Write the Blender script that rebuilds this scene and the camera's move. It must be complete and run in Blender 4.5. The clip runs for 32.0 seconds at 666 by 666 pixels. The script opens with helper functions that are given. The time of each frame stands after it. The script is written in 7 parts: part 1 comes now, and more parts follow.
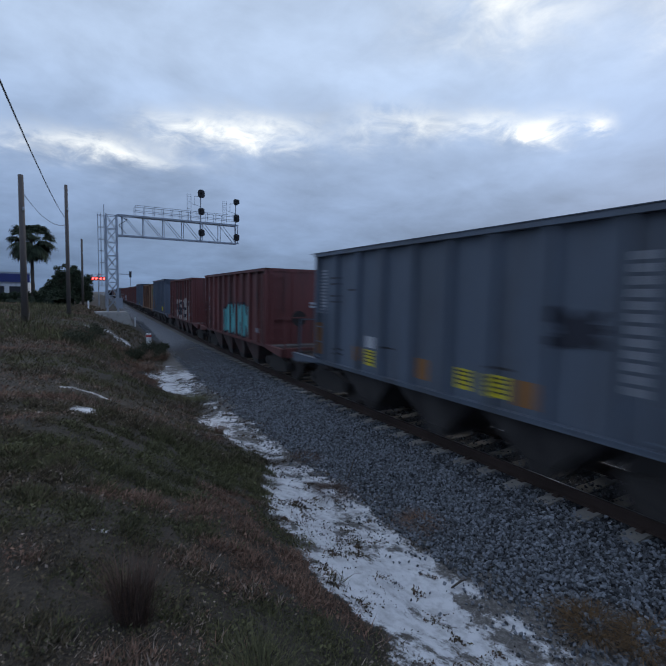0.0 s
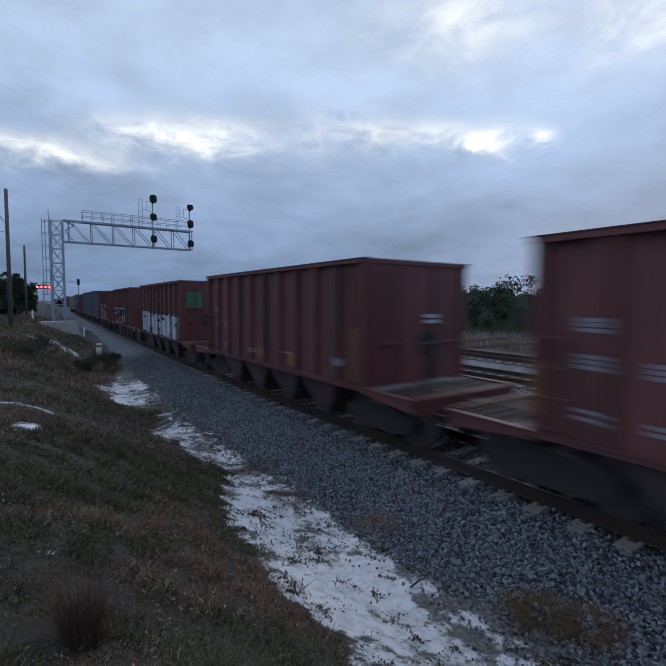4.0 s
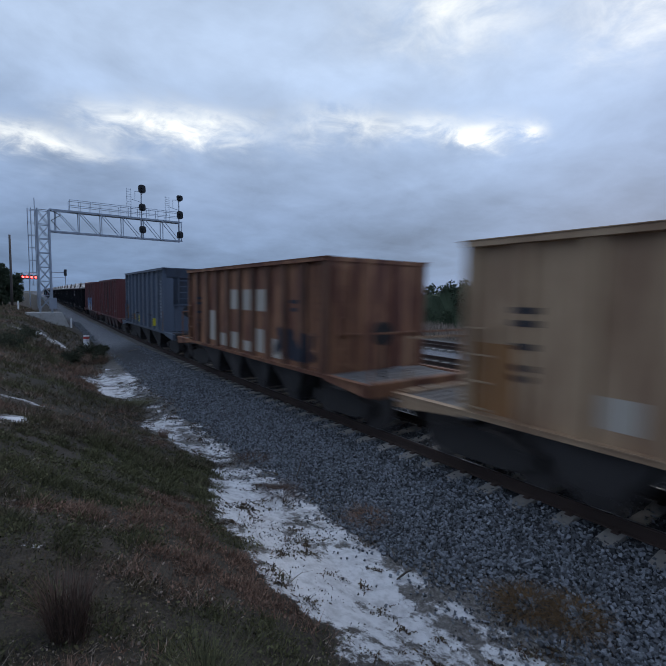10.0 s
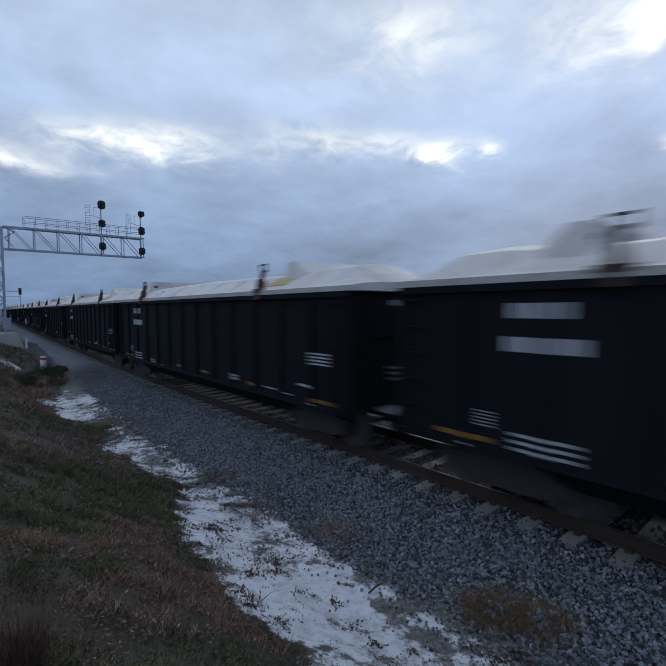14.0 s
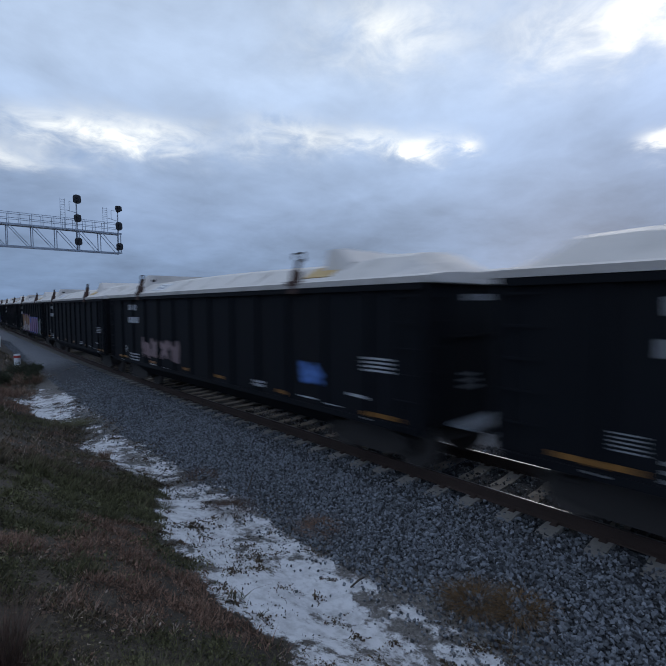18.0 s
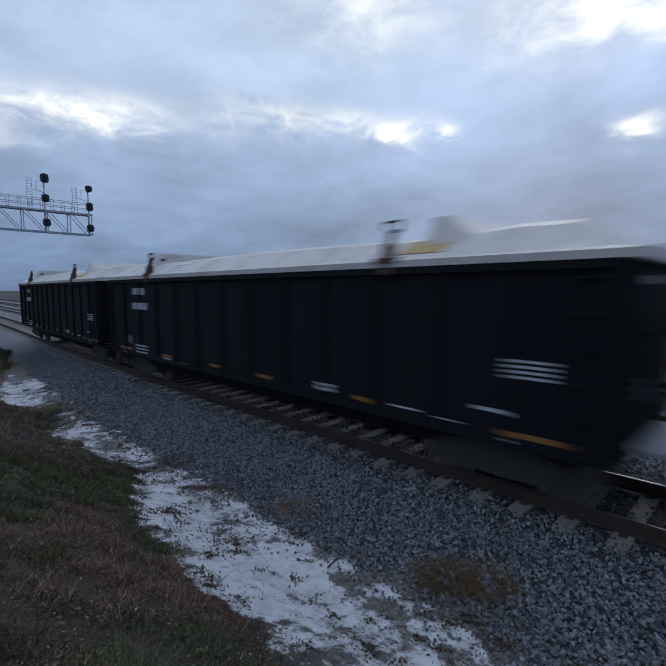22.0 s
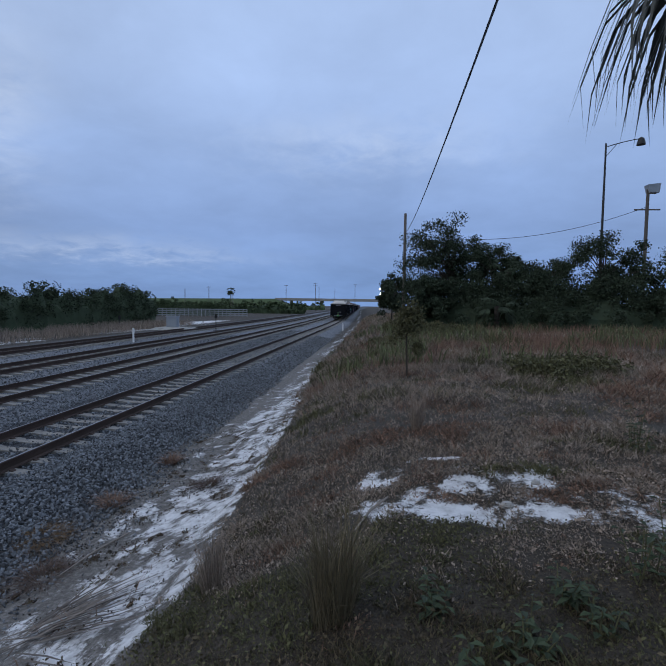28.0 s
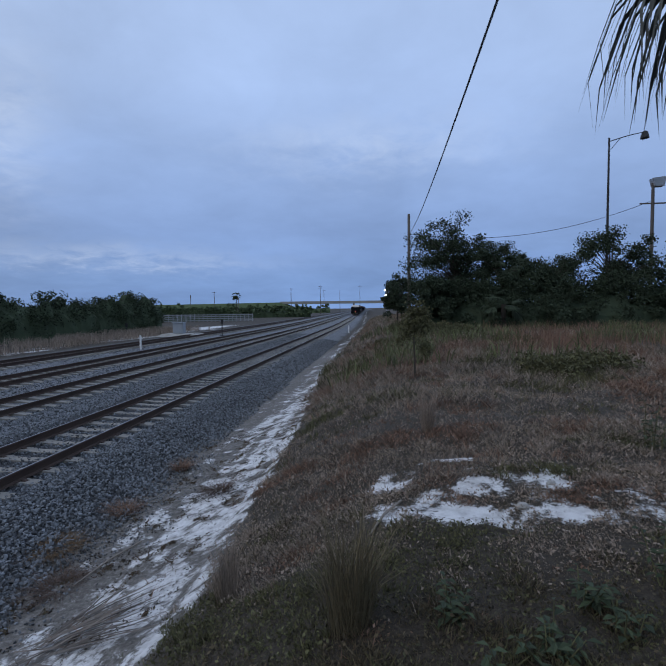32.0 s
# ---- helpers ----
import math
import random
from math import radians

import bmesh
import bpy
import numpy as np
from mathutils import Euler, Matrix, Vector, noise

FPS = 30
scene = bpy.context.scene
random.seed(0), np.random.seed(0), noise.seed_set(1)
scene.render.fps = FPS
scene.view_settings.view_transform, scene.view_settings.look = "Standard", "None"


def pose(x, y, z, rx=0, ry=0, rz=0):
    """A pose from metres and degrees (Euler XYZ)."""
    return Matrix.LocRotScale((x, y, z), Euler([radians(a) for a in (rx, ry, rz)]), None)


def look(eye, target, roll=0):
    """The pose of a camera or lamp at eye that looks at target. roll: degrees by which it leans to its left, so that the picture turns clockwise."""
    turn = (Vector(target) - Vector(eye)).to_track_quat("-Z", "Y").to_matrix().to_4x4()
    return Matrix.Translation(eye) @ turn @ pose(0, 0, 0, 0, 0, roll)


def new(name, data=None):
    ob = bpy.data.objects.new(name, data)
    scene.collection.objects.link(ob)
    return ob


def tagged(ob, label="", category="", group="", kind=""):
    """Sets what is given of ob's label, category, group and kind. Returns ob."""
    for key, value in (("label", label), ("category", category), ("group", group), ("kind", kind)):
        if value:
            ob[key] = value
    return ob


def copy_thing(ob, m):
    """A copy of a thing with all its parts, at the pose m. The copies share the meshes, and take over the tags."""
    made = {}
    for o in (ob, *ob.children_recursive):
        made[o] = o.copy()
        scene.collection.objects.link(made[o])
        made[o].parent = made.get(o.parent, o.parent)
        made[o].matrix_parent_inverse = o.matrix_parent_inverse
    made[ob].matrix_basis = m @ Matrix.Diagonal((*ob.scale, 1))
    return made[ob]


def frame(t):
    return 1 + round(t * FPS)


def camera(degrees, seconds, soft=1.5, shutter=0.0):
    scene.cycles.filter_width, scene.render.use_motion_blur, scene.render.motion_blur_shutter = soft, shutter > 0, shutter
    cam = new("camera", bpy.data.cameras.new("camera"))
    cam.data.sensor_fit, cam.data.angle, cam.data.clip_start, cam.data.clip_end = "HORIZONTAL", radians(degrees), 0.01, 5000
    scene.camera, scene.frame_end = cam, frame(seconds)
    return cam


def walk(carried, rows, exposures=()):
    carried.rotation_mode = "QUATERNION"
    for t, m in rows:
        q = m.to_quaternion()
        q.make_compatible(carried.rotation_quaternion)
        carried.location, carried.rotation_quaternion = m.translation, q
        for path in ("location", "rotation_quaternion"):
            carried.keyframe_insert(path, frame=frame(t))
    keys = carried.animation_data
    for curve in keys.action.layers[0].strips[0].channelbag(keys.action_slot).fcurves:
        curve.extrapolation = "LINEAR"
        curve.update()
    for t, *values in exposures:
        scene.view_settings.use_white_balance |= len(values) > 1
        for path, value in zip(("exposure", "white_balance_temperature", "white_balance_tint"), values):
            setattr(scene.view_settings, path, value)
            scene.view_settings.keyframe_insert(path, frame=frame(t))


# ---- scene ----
cam = camera(71.7, 32.0, soft=1.2, shutter=0.5)
PATH = [
    (0, (-6.59, -3.76, 2.856), (-5.605, -2.027, 2.694), 1.0),
    (0.5, (-6.558, -3.763, 2.857), (-5.513, -2.062, 2.743), -0.1),
    (1, (-6.561, -3.776, 2.868), (-5.47, -2.102, 2.776), -0.5),
    (1.5, (-6.562, -3.792, 2.872), (-5.441, -2.138, 2.778), -0.8),
    (2, (-6.568, -3.804, 2.873), (-5.444, -2.153, 2.764), -0.8),
    (2.5, (-6.577, -3.805, 2.877), (-5.459, -2.151, 2.758), -0.5),
    (4.5, (-6.577, -3.815, 2.873), (-5.432, -2.182, 2.734), 0.5),
    (6, (-6.571, -3.81, 2.878), (-5.408, -2.189, 2.731), 0.8),
    (7.5, (-6.576, -3.811, 2.87), (-5.408, -2.195, 2.717), 0.9),
    (9, (-6.572, -3.812, 2.875), (-5.409, -2.193, 2.713), 0.7),
    (10.5, (-6.568, -3.812, 2.882), (-5.393, -2.202, 2.716), 0.8),
    (11.5, (-6.571, -3.828, 2.874), (-5.385, -2.225, 2.722), 0.5),
    (12.5, (-6.566, -3.859, 2.874), (-5.358, -2.27, 2.749), 0.0),
    (13, (-6.564, -3.856, 2.88), (-5.339, -2.28, 2.759), -0.0),
    (13.5, (-6.563, -3.854, 2.886), (-5.306, -2.302, 2.779), -0.3),
    (14.5, (-6.567, -3.856, 2.888), (-5.268, -2.34, 2.778), -0.2),
    (16.5, (-6.562, -3.856, 2.895), (-5.234, -2.366, 2.775), -0.6),
    (18, (-6.568, -3.86, 2.886), (-5.226, -2.382, 2.765), -0.4),
    (19, (-6.568, -3.863, 2.89), (-5.213, -2.397, 2.761), -0.4),
    (20, (-6.561, -3.869, 2.889), (-5.193, -2.417, 2.746), -0.4),
    (21, (-6.561, -3.863, 2.884), (-5.179, -2.426, 2.718), -0.2),
    (21.5, (-6.564, -3.864, 2.89), (-5.172, -2.439, 2.714), -0.1),
    (22, (-6.554, -3.87, 2.892), (-5.147, -2.461, 2.703), -0.2),
    (22.3, (-6.538, -3.889, 2.881), (-5.06, -2.556, 2.684), -0.0),
    (22.6, (-6.523, -3.908, 2.869), (-4.977, -2.661, 2.634), 1.0),
    (22.8, (-6.479, -3.918, 2.871), (-4.859, -2.771, 2.631), 0.6),
    (23, (-6.435, -3.928, 2.873), (-4.627, -3.108, 2.629), 0.1),
    (23.1, (-6.419, -3.93, 2.877), (-4.555, -3.24, 2.659), -0.0),
    (23.3, (-6.388, -3.935, 2.886), (-4.404, -3.958, 2.631), 0.0),
    (23.4, (-6.372, -3.937, 2.89), (-4.407, -4.233, 2.66), 1.7),
    (23.7, (-6.315, -3.936, 2.908), (-4.693, -5.09, 2.706), 1.4),
    (23.8, (-6.302, -3.94, 2.909), (-4.829, -5.283, 2.752), -0.0),
    (24, (-6.277, -3.946, 2.91), (-5.08, -5.54, 2.745), 1.0),
    (24.1, (-6.284, -3.952, 2.897), (-5.228, -5.645, 2.758), -0.0),
    (24.2, (-6.291, -3.959, 2.884), (-5.374, -5.729, 2.72), 0.4),
    (24.4, (-6.303, -3.984, 2.875), (-5.615, -5.855, 2.712), 0.0),
    (24.5, (-6.309, -3.996, 2.87), (-5.673, -5.885, 2.707), 0.4),
    (24.8, (-6.335, -4.006, 2.858), (-5.756, -5.914, 2.705), 0.0),
    (25, (-6.352, -4.013, 2.85), (-5.829, -5.937, 2.705), 0.2),
    (25.5, (-6.365, -4.025, 2.851), (-5.972, -5.982, 2.722), 0.3),
    (26, (-6.361, -4.023, 2.838), (-6.064, -5.997, 2.719), 0.7),
    (26.5, (-6.444, -4.007, 2.864), (-6.156, -5.981, 2.718), 1.3),
    (28.5, (-6.669, -3.876, 2.896), (-6.502, -5.866, 2.783), 0.7),
    (29, (-6.622, -3.946, 2.883), (-6.452, -5.936, 2.769), 0.6),
    (29.5, (-6.608, -3.981, 2.883), (-6.424, -5.969, 2.764), 0.4),
    (30, (-6.605, -3.979, 2.885), (-6.404, -5.967, 2.783), 0.3),
    (30.5, (-6.611, -3.934, 2.888), (-6.398, -5.922, 2.83), 0.4),
    (31, (-6.616, -3.902, 2.901), (-6.384, -5.888, 2.865), 0.5),
    (31.5, (-6.624, -3.899, 2.908), (-6.373, -5.882, 2.835), -0.0),
    (32, (-6.623, -3.915, 2.904), (-6.413, -5.901, 2.796), -0.6),
]
walk(cam, [(t, look(eye, target, roll)) for t, eye, target, roll in PATH], exposures=((0, 0, 6500, 10), (22.6, 0, 6500, 10), (23.4, 0, 6950, 7), (24.2, 0, 6950, 7), (25.0, 0, 6820, 8), (26.0, 0, 6500, 10)))

V = 21.15           # train speed, metres a second
HOP, GON = 12.78, 16.42   # length of a hopper car and of a covered gondola
TC = 0.755          # centre line of the near track; rail tops lie at z = 0
TRACKS = (TC, 5.3, 9.7, 15.2)
GANTRY_Y = 46.0

# ---- light ----
world = bpy.data.worlds.new("world")
scene.world = world
world.use_nodes = True


def sky():
    nt = world.node_tree
    nt.nodes.clear()
    L = nt.links.new

    def nd(kind, **kw):
        n = nt.nodes.new(kind)
        for k, v in kw.items():
            n.inputs[k].default_value = v
        return n

    def math_(op, a, b=None, c=None):
        n = nt.nodes.new("ShaderNodeMath")
        n.operation = op
        for i, v in enumerate((a, b, c)):
            if v is None:
                continue
            if isinstance(v, (int, float)):
                n.inputs[i].default_value = v
            else:
                L(v, n.inputs[i])
        return n.outputs[0]

    def mixc(f, a, b, mode="MIX"):
        n = nt.nodes.new("ShaderNodeMix")
        n.data_type, n.blend_type = "RGBA", mode
        for i, v in ((0, f), (6, a), (7, b)):
            if isinstance(v, (int, float, tuple)):
                n.inputs[i].default_value = v
            else:
                L(v, n.inputs[i])
        return n.outputs[2]

    tc = nt.nodes.new("ShaderNodeTexCoord")
    sep = nt.nodes.new("ShaderNodeSeparateXYZ")
    L(tc.outputs["Generated"], sep.inputs[0])
    x, y, z = sep.outputs
    zc = math_("ADD", math_("MAXIMUM", z, 0.0), 0.22)
    comb = nt.nodes.new("ShaderNodeCombineXYZ")
    L(math_("DIVIDE", x, zc), comb.inputs[0])
    L(math_("DIVIDE", y, zc), comb.inputs[1])

    def cloud(scale, detail, seed, rough=0.55, dist=0.0):
        n = nd("ShaderNodeTexNoise", Scale=scale, Detail=detail, Roughness=rough, Distortion=dist)
        m = nt.nodes.new("ShaderNodeMapping")
        m.inputs["Location"].default_value = (seed, seed * 1.7, seed * 0.3)
        L(comb.outputs[0], m.inputs[0])
        L(m.outputs[0], n.inputs["Vector"])
        return n.outputs["Fac"]

    big = cloud(0.9, 5.0, 3.1)
    mid = cloud(2.6, 6.0, 8.4, 0.6, 0.3)
    # towards the low sun, beyond the train
    west = math_("MAXIMUM", math_("ADD", math_("MULTIPLY", x, 0.93), math_("MULTIPLY", y, 0.36)), 0.0)
    west = math_("POWER", west, 2.0)
    # base of the overcast: darker and bluer at the horizon
    ramp = nt.nodes.new("ShaderNodeValToRGB")
    cr = ramp.color_ramp
    cr.elements[0].position, cr.elements[0].color = 0.0, (0.165, 0.25, 0.43, 1)
    cr.elements[1].position, cr.elements[1].color = 1.0, (0.52, 0.64, 0.87, 1)
    for p, c in ((0.06, (0.185, 0.275, 0.46)), (0.16, (0.25, 0.345, 0.55)), (0.30, (0.38, 0.50, 0.745)), (0.42, (0.50, 0.625, 0.87)), (0.6, (0.52, 0.64, 0.87))):
        e = cr.elements.new(p)
        e.color = (*c, 1)
    L(z, ramp.inputs[0])
    shade = math_("ADD", math_("MULTIPLY", math_("ADD", math_("MULTIPLY", big, 0.65), math_("MULTIPLY", mid, 0.35)), 2.1), -0.03)
    south = math_("MINIMUM", math_("MULTIPLY", math_("MAXIMUM", math_("MULTIPLY", y, -1.0), 0.0), 0.75), 0.6)
    shade = math_("ADD", math_("MULTIPLY", shade, math_("SUBTRACT", 1.0, south)), math_("MULTIPLY", south, 1.0))
    base = nt.nodes.new("ShaderNodeVectorMath")
    base.operation = "SCALE"
    L(ramp.outputs[0], base.inputs[0])
    L(shade, base.inputs["Scale"])
    # the overcast thins a little low in the south
    low = math_("MAXIMUM", math_("SUBTRACT", 1.0, math_("MULTIPLY", z, 3.2)), 0.0)
    thin = math_("MULTIPLY", math_("MULTIPLY", math_("MAXIMUM", math_("MULTIPLY", y, -1.0), 0.0), low), 0.42)
    lift = nt.nodes.new("ShaderNodeVectorMath")
    lift.operation = "SCALE"
    L(base.outputs[0], lift.inputs[0])
    L(math_("ADD", thin, 1.0), lift.inputs["Scale"])
    warm = mixc(math_("MULTIPLY", west, 0.14), lift.outputs[0], (0.60, 0.66, 0.80, 1))
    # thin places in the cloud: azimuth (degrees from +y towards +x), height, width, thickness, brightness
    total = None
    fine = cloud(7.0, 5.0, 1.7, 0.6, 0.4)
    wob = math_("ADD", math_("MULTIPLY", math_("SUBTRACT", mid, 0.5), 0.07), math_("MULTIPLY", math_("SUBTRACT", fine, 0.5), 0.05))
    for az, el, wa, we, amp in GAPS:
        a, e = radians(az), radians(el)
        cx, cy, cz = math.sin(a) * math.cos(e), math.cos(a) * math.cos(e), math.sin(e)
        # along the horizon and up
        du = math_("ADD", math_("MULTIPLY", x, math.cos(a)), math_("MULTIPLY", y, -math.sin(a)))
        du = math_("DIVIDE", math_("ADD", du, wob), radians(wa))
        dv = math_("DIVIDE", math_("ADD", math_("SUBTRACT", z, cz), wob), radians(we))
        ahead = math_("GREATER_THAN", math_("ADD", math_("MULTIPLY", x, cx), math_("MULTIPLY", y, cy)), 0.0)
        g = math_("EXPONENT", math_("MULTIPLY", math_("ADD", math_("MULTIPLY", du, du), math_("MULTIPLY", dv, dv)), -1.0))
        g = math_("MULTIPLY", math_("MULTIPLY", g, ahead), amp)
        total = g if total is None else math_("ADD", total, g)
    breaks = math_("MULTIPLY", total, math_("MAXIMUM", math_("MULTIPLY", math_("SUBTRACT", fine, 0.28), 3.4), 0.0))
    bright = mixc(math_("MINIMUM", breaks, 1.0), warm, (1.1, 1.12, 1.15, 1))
    # bluer away from the sunset
    away = math_("MAXIMUM", math_("SUBTRACT", math_("MULTIPLY", y, -1.0), 0.1), 0.0)
    bright = mixc(math_("MULTIPLY", away, 0.9), bright, mixc(1.0, bright, (0.81, 0.915, 1.06, 1), "MULTIPLY"))
    north = math_("MINIMUM", math_("MULTIPLY", math_("MAXIMUM", y, 0.0), 1.6), 1.0)
    bright = mixc(north, bright, mixc(1.0, bright, (0.98, 1.0, 0.978, 1), "MULTIPLY"))
    # the overcast is thicker overhead in the south
    thick = math_("MULTIPLY", math_("MAXIMUM", math_("MULTIPLY", y, -1.0), 0.0), math_("MINIMUM", math_("MULTIPLY", math_("MAXIMUM", z, 0.0), 2.4), 1.0))
    bright = mixc(math_("MULTIPLY", thick, 1.0), bright, mixc(1.0, bright, (0.87, 0.88, 0.90, 1), "MULTIPLY"))
    nish = nt.nodes.new("ShaderNodeTexSky")
    nish.sky_type, nish.sun_disc = "NISHITA", False
    nish.sun_elevation, nish.sun_rotation = radians(8), radians(69)
    bgs = nd("ShaderNodeBackground", Strength=0.05)
    L(nish.outputs[0], bgs.inputs[0])
    bg = nd("ShaderNodeBackground", Strength=1.0)
    L(bright, bg.inputs[0])
    add = nt.nodes.new("ShaderNodeMixShader")
    add.inputs[0].default_value = 0.03
    out = nt.nodes.new("ShaderNodeOutputWorld")
    L(bg.outputs[0], add.inputs[1])
    L(bgs.outputs[0], add.inputs[2])
    L(add.outputs[0], out.inputs[0])


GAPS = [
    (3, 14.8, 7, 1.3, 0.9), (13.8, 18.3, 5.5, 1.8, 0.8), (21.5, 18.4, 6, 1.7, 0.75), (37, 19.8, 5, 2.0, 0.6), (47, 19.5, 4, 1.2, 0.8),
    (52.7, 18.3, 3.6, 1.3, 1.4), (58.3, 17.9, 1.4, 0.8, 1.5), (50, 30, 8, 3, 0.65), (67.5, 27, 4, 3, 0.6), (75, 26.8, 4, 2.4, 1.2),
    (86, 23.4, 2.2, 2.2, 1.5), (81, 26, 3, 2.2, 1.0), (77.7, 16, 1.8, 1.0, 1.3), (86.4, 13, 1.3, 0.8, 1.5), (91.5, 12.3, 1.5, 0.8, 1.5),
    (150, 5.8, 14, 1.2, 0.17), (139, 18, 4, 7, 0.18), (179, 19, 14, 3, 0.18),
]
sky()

sun = new("sun", bpy.data.lights.new("sun", "SUN"))
sun.data.energy, sun.data.angle, sun.data.color = 0.5, radians(25), (1.0, 0.93, 0.86)
sun.matrix_world = look((0, 0, 0), (-0.93, -0.36, -0.5))


# ---- materials ----
def material(name, colour, rough=0.7, metal=0.0, scale=6.0, vary=0.25, bump=0.1, dirt=None, dirt_amount=0.35, grain=60.0, island=0.0, stretch=(1, 1, 1), spec=0.5):
    m = bpy.data.materials.new(name)
    m.use_nodes = True
    nt = m.node_tree
    L = nt.links.new
    b = nt.nodes["Principled BSDF"]
    b.inputs["Roughness"].default_value, b.inputs["Metallic"].default_value = rough, metal
    b.inputs["Specular IOR Level"].default_value = spec
    tc = nt.nodes.new("ShaderNodeTexCoord")
    mp = nt.nodes.new("ShaderNodeMapping")
    mp.inputs["Scale"].default_value = stretch
    L(tc.outputs["Object"], mp.inputs[0])
    n1 = nt.nodes.new("ShaderNodeTexNoise")
    n1.inputs["Scale"].default_value, n1.inputs["Detail"].default_value = scale / 6, 6
    n2 = nt.nodes.new("ShaderNodeTexNoise")
    n2.inputs["Scale"].default_value, n2.inputs["Detail"].default_value = grain, 4
    L(mp.outputs[0], n1.inputs[0])
    L(mp.outputs[0], n2.inputs[0])
    add = nt.nodes.new("ShaderNodeMath")
    add.operation = "MULTIPLY_ADD"
    add.inputs[1].default_value = 0.4
    L(n2.outputs[0], add.inputs[0])
    L(n1.outputs[0], add.inputs[2])
    rnd = nt.nodes.new("ShaderNodeNewGeometry" if island else "ShaderNodeObjectInfo")
    rr = nt.nodes.new("ShaderNodeMapRange")
    rr.inputs[1].default_value, rr.inputs[2].default_value = 0.35, 1.05
    rr.inputs[3].default_value, rr.inputs[4].default_value = 1 - vary, 1 + vary
    L(add.outputs[0], rr.inputs[0])
    mr = nt.nodes.new("ShaderNodeMapRange")
    k = island or 0.06
    mr.inputs[3].default_value, mr.inputs[4].default_value = 1 - k, 1 + k
    L(rnd.outputs["Random Per Island" if island else "Random"], mr.inputs[0])
    mul = nt.nodes.new("ShaderNodeMath")
    mul.operation = "MULTIPLY"
    L(rr.outputs[0], mul.inputs[0])
    L(mr.outputs[0], mul.inputs[1])
    sc = nt.nodes.new("ShaderNodeVectorMath")
    sc.operation = "SCALE"
    sc.inputs[0].default_value = colour
    L(mul.outputs[0], sc.inputs["Scale"])
    col = sc.outputs[0]
    if dirt:
        n3 = nt.nodes.new("ShaderNodeTexNoise")
        n3.inputs["Scale"].default_value, n3.inputs["Detail"].default_value = scale / 3, 8
        n3.inputs["Roughness"].default_value = 0.7
        L(mp.outputs[0], n3.inputs[0])
        r3 = nt.nodes.new("ShaderNodeMapRange")
        r3.inputs[1].default_value, r3.inputs[2].default_value = 0.62 - dirt_amount * 0.5, 0.80 - dirt_amount * 0.4
        L(n3.outputs[0], r3.inputs[0])
        mx = nt.nodes.new("ShaderNodeMix")
        mx.data_type = "RGBA"
        L(r3.outputs[0], mx.inputs[0])
        L(col, mx.inputs[6])
        mx.inputs[7].default_value = (*dirt, 1)
        col = mx.outputs[2]
    L(col, b.inputs["Base Color"])
    if bump:
        bp = nt.nodes.new("ShaderNodeBump")
        bp.inputs["Strength"].default_value, bp.inputs["Distance"].default_value = bump, 0.02
        L(add.outputs[0], bp.inputs["Height"])
        L(bp.outputs[0], b.inputs["Normal"])
    return m


def glow(name, colour, strength):
    m = bpy.data.materials.new(name)
    m.use_nodes = True
    b = m.node_tree.nodes["Principled BSDF"]
    b.inputs["Base Color"].default_value = (*colour, 1)
    b.inputs["Emission Color"].default_value = (*colour, 1)
    b.inputs["Emission Strength"].default_value = strength
    return m


STREAK = (1, 1, 0.15)
M_GREY = material("grey_car_paint", (0.098, 0.122, 0.158), 0.55, 0, 5, 0.18, 0.05, (0.07, 0.075, 0.085), 0.3, stretch=STREAK)
M_RED = material("oxide_red_car_paint", (0.148, 0.044, 0.040), 0.6, 0, 5, 0.2, 0.05, (0.06, 0.032, 0.03), 0.35, stretch=STREAK)
M_YEL = material("faded_yellow_car_paint", (0.40, 0.275, 0.165), 0.65, 0, 6, 0.25, 0.06, (0.17, 0.085, 0.045), 0.36, stretch=STREAK)
M_OCH = material("rusting_ochre_car_paint", (0.37, 0.245, 0.15), 0.7, 0, 10, 0.3, 0.06, (0.12, 0.055, 0.034), 0.44, stretch=STREAK)
M_ORA = material("rust_orange_car_paint", (0.36, 0.175, 0.085), 0.75, 0, 9, 0.35, 0.08, (0.12, 0.042, 0.026), 0.52, stretch=STREAK)
M_RIBRUST = material("rusted_rib_paint", (0.20, 0.098, 0.056), 0.8, 0, 10, 0.35, 0.08, (0.06, 0.03, 0.022), 0.45, stretch=STREAK)
M_TAN = material("weathered_pale_grey_paint", (0.27, 0.235, 0.20), 0.65, 0, 5, 0.18, 0.05, (0.14, 0.115, 0.095), 0.4, stretch=STREAK)
M_BLK = material("black_car_paint", (0.0078, 0.0090, 0.0118), 0.75, 0, 4, 0.3, 0.05, (0.011, 0.0105, 0.011), 0.3, stretch=STREAK, spec=0.12)
M_LID = material("white_fibreglass", (0.58, 0.54, 0.495), 0.6, 0, 4, 0.10, 0.04, (0.40, 0.37, 0.33), 0.25)
M_UND = material("grimy_underframe", (0.034, 0.030, 0.028), 0.8, 0, 6, 0.4, 0.15)
M_CHUTE = material("dusty_chute_steel", (0.030, 0.026, 0.025), 0.85, 0, 6, 0.4, 0.1, (0.065, 0.060, 0.058), 0.35, stretch=STREAK)
M_DUST = material("pale_dusty_plate", (0.19, 0.18, 0.172), 0.9, 0, 6, 0.3, 0.1, (0.12, 0.11, 0.105), 0.35)
M_LEVER = material("dark_rusty_lever", (0.055, 0.028, 0.021), 0.8, 0, 6, 0.3, 0.1)
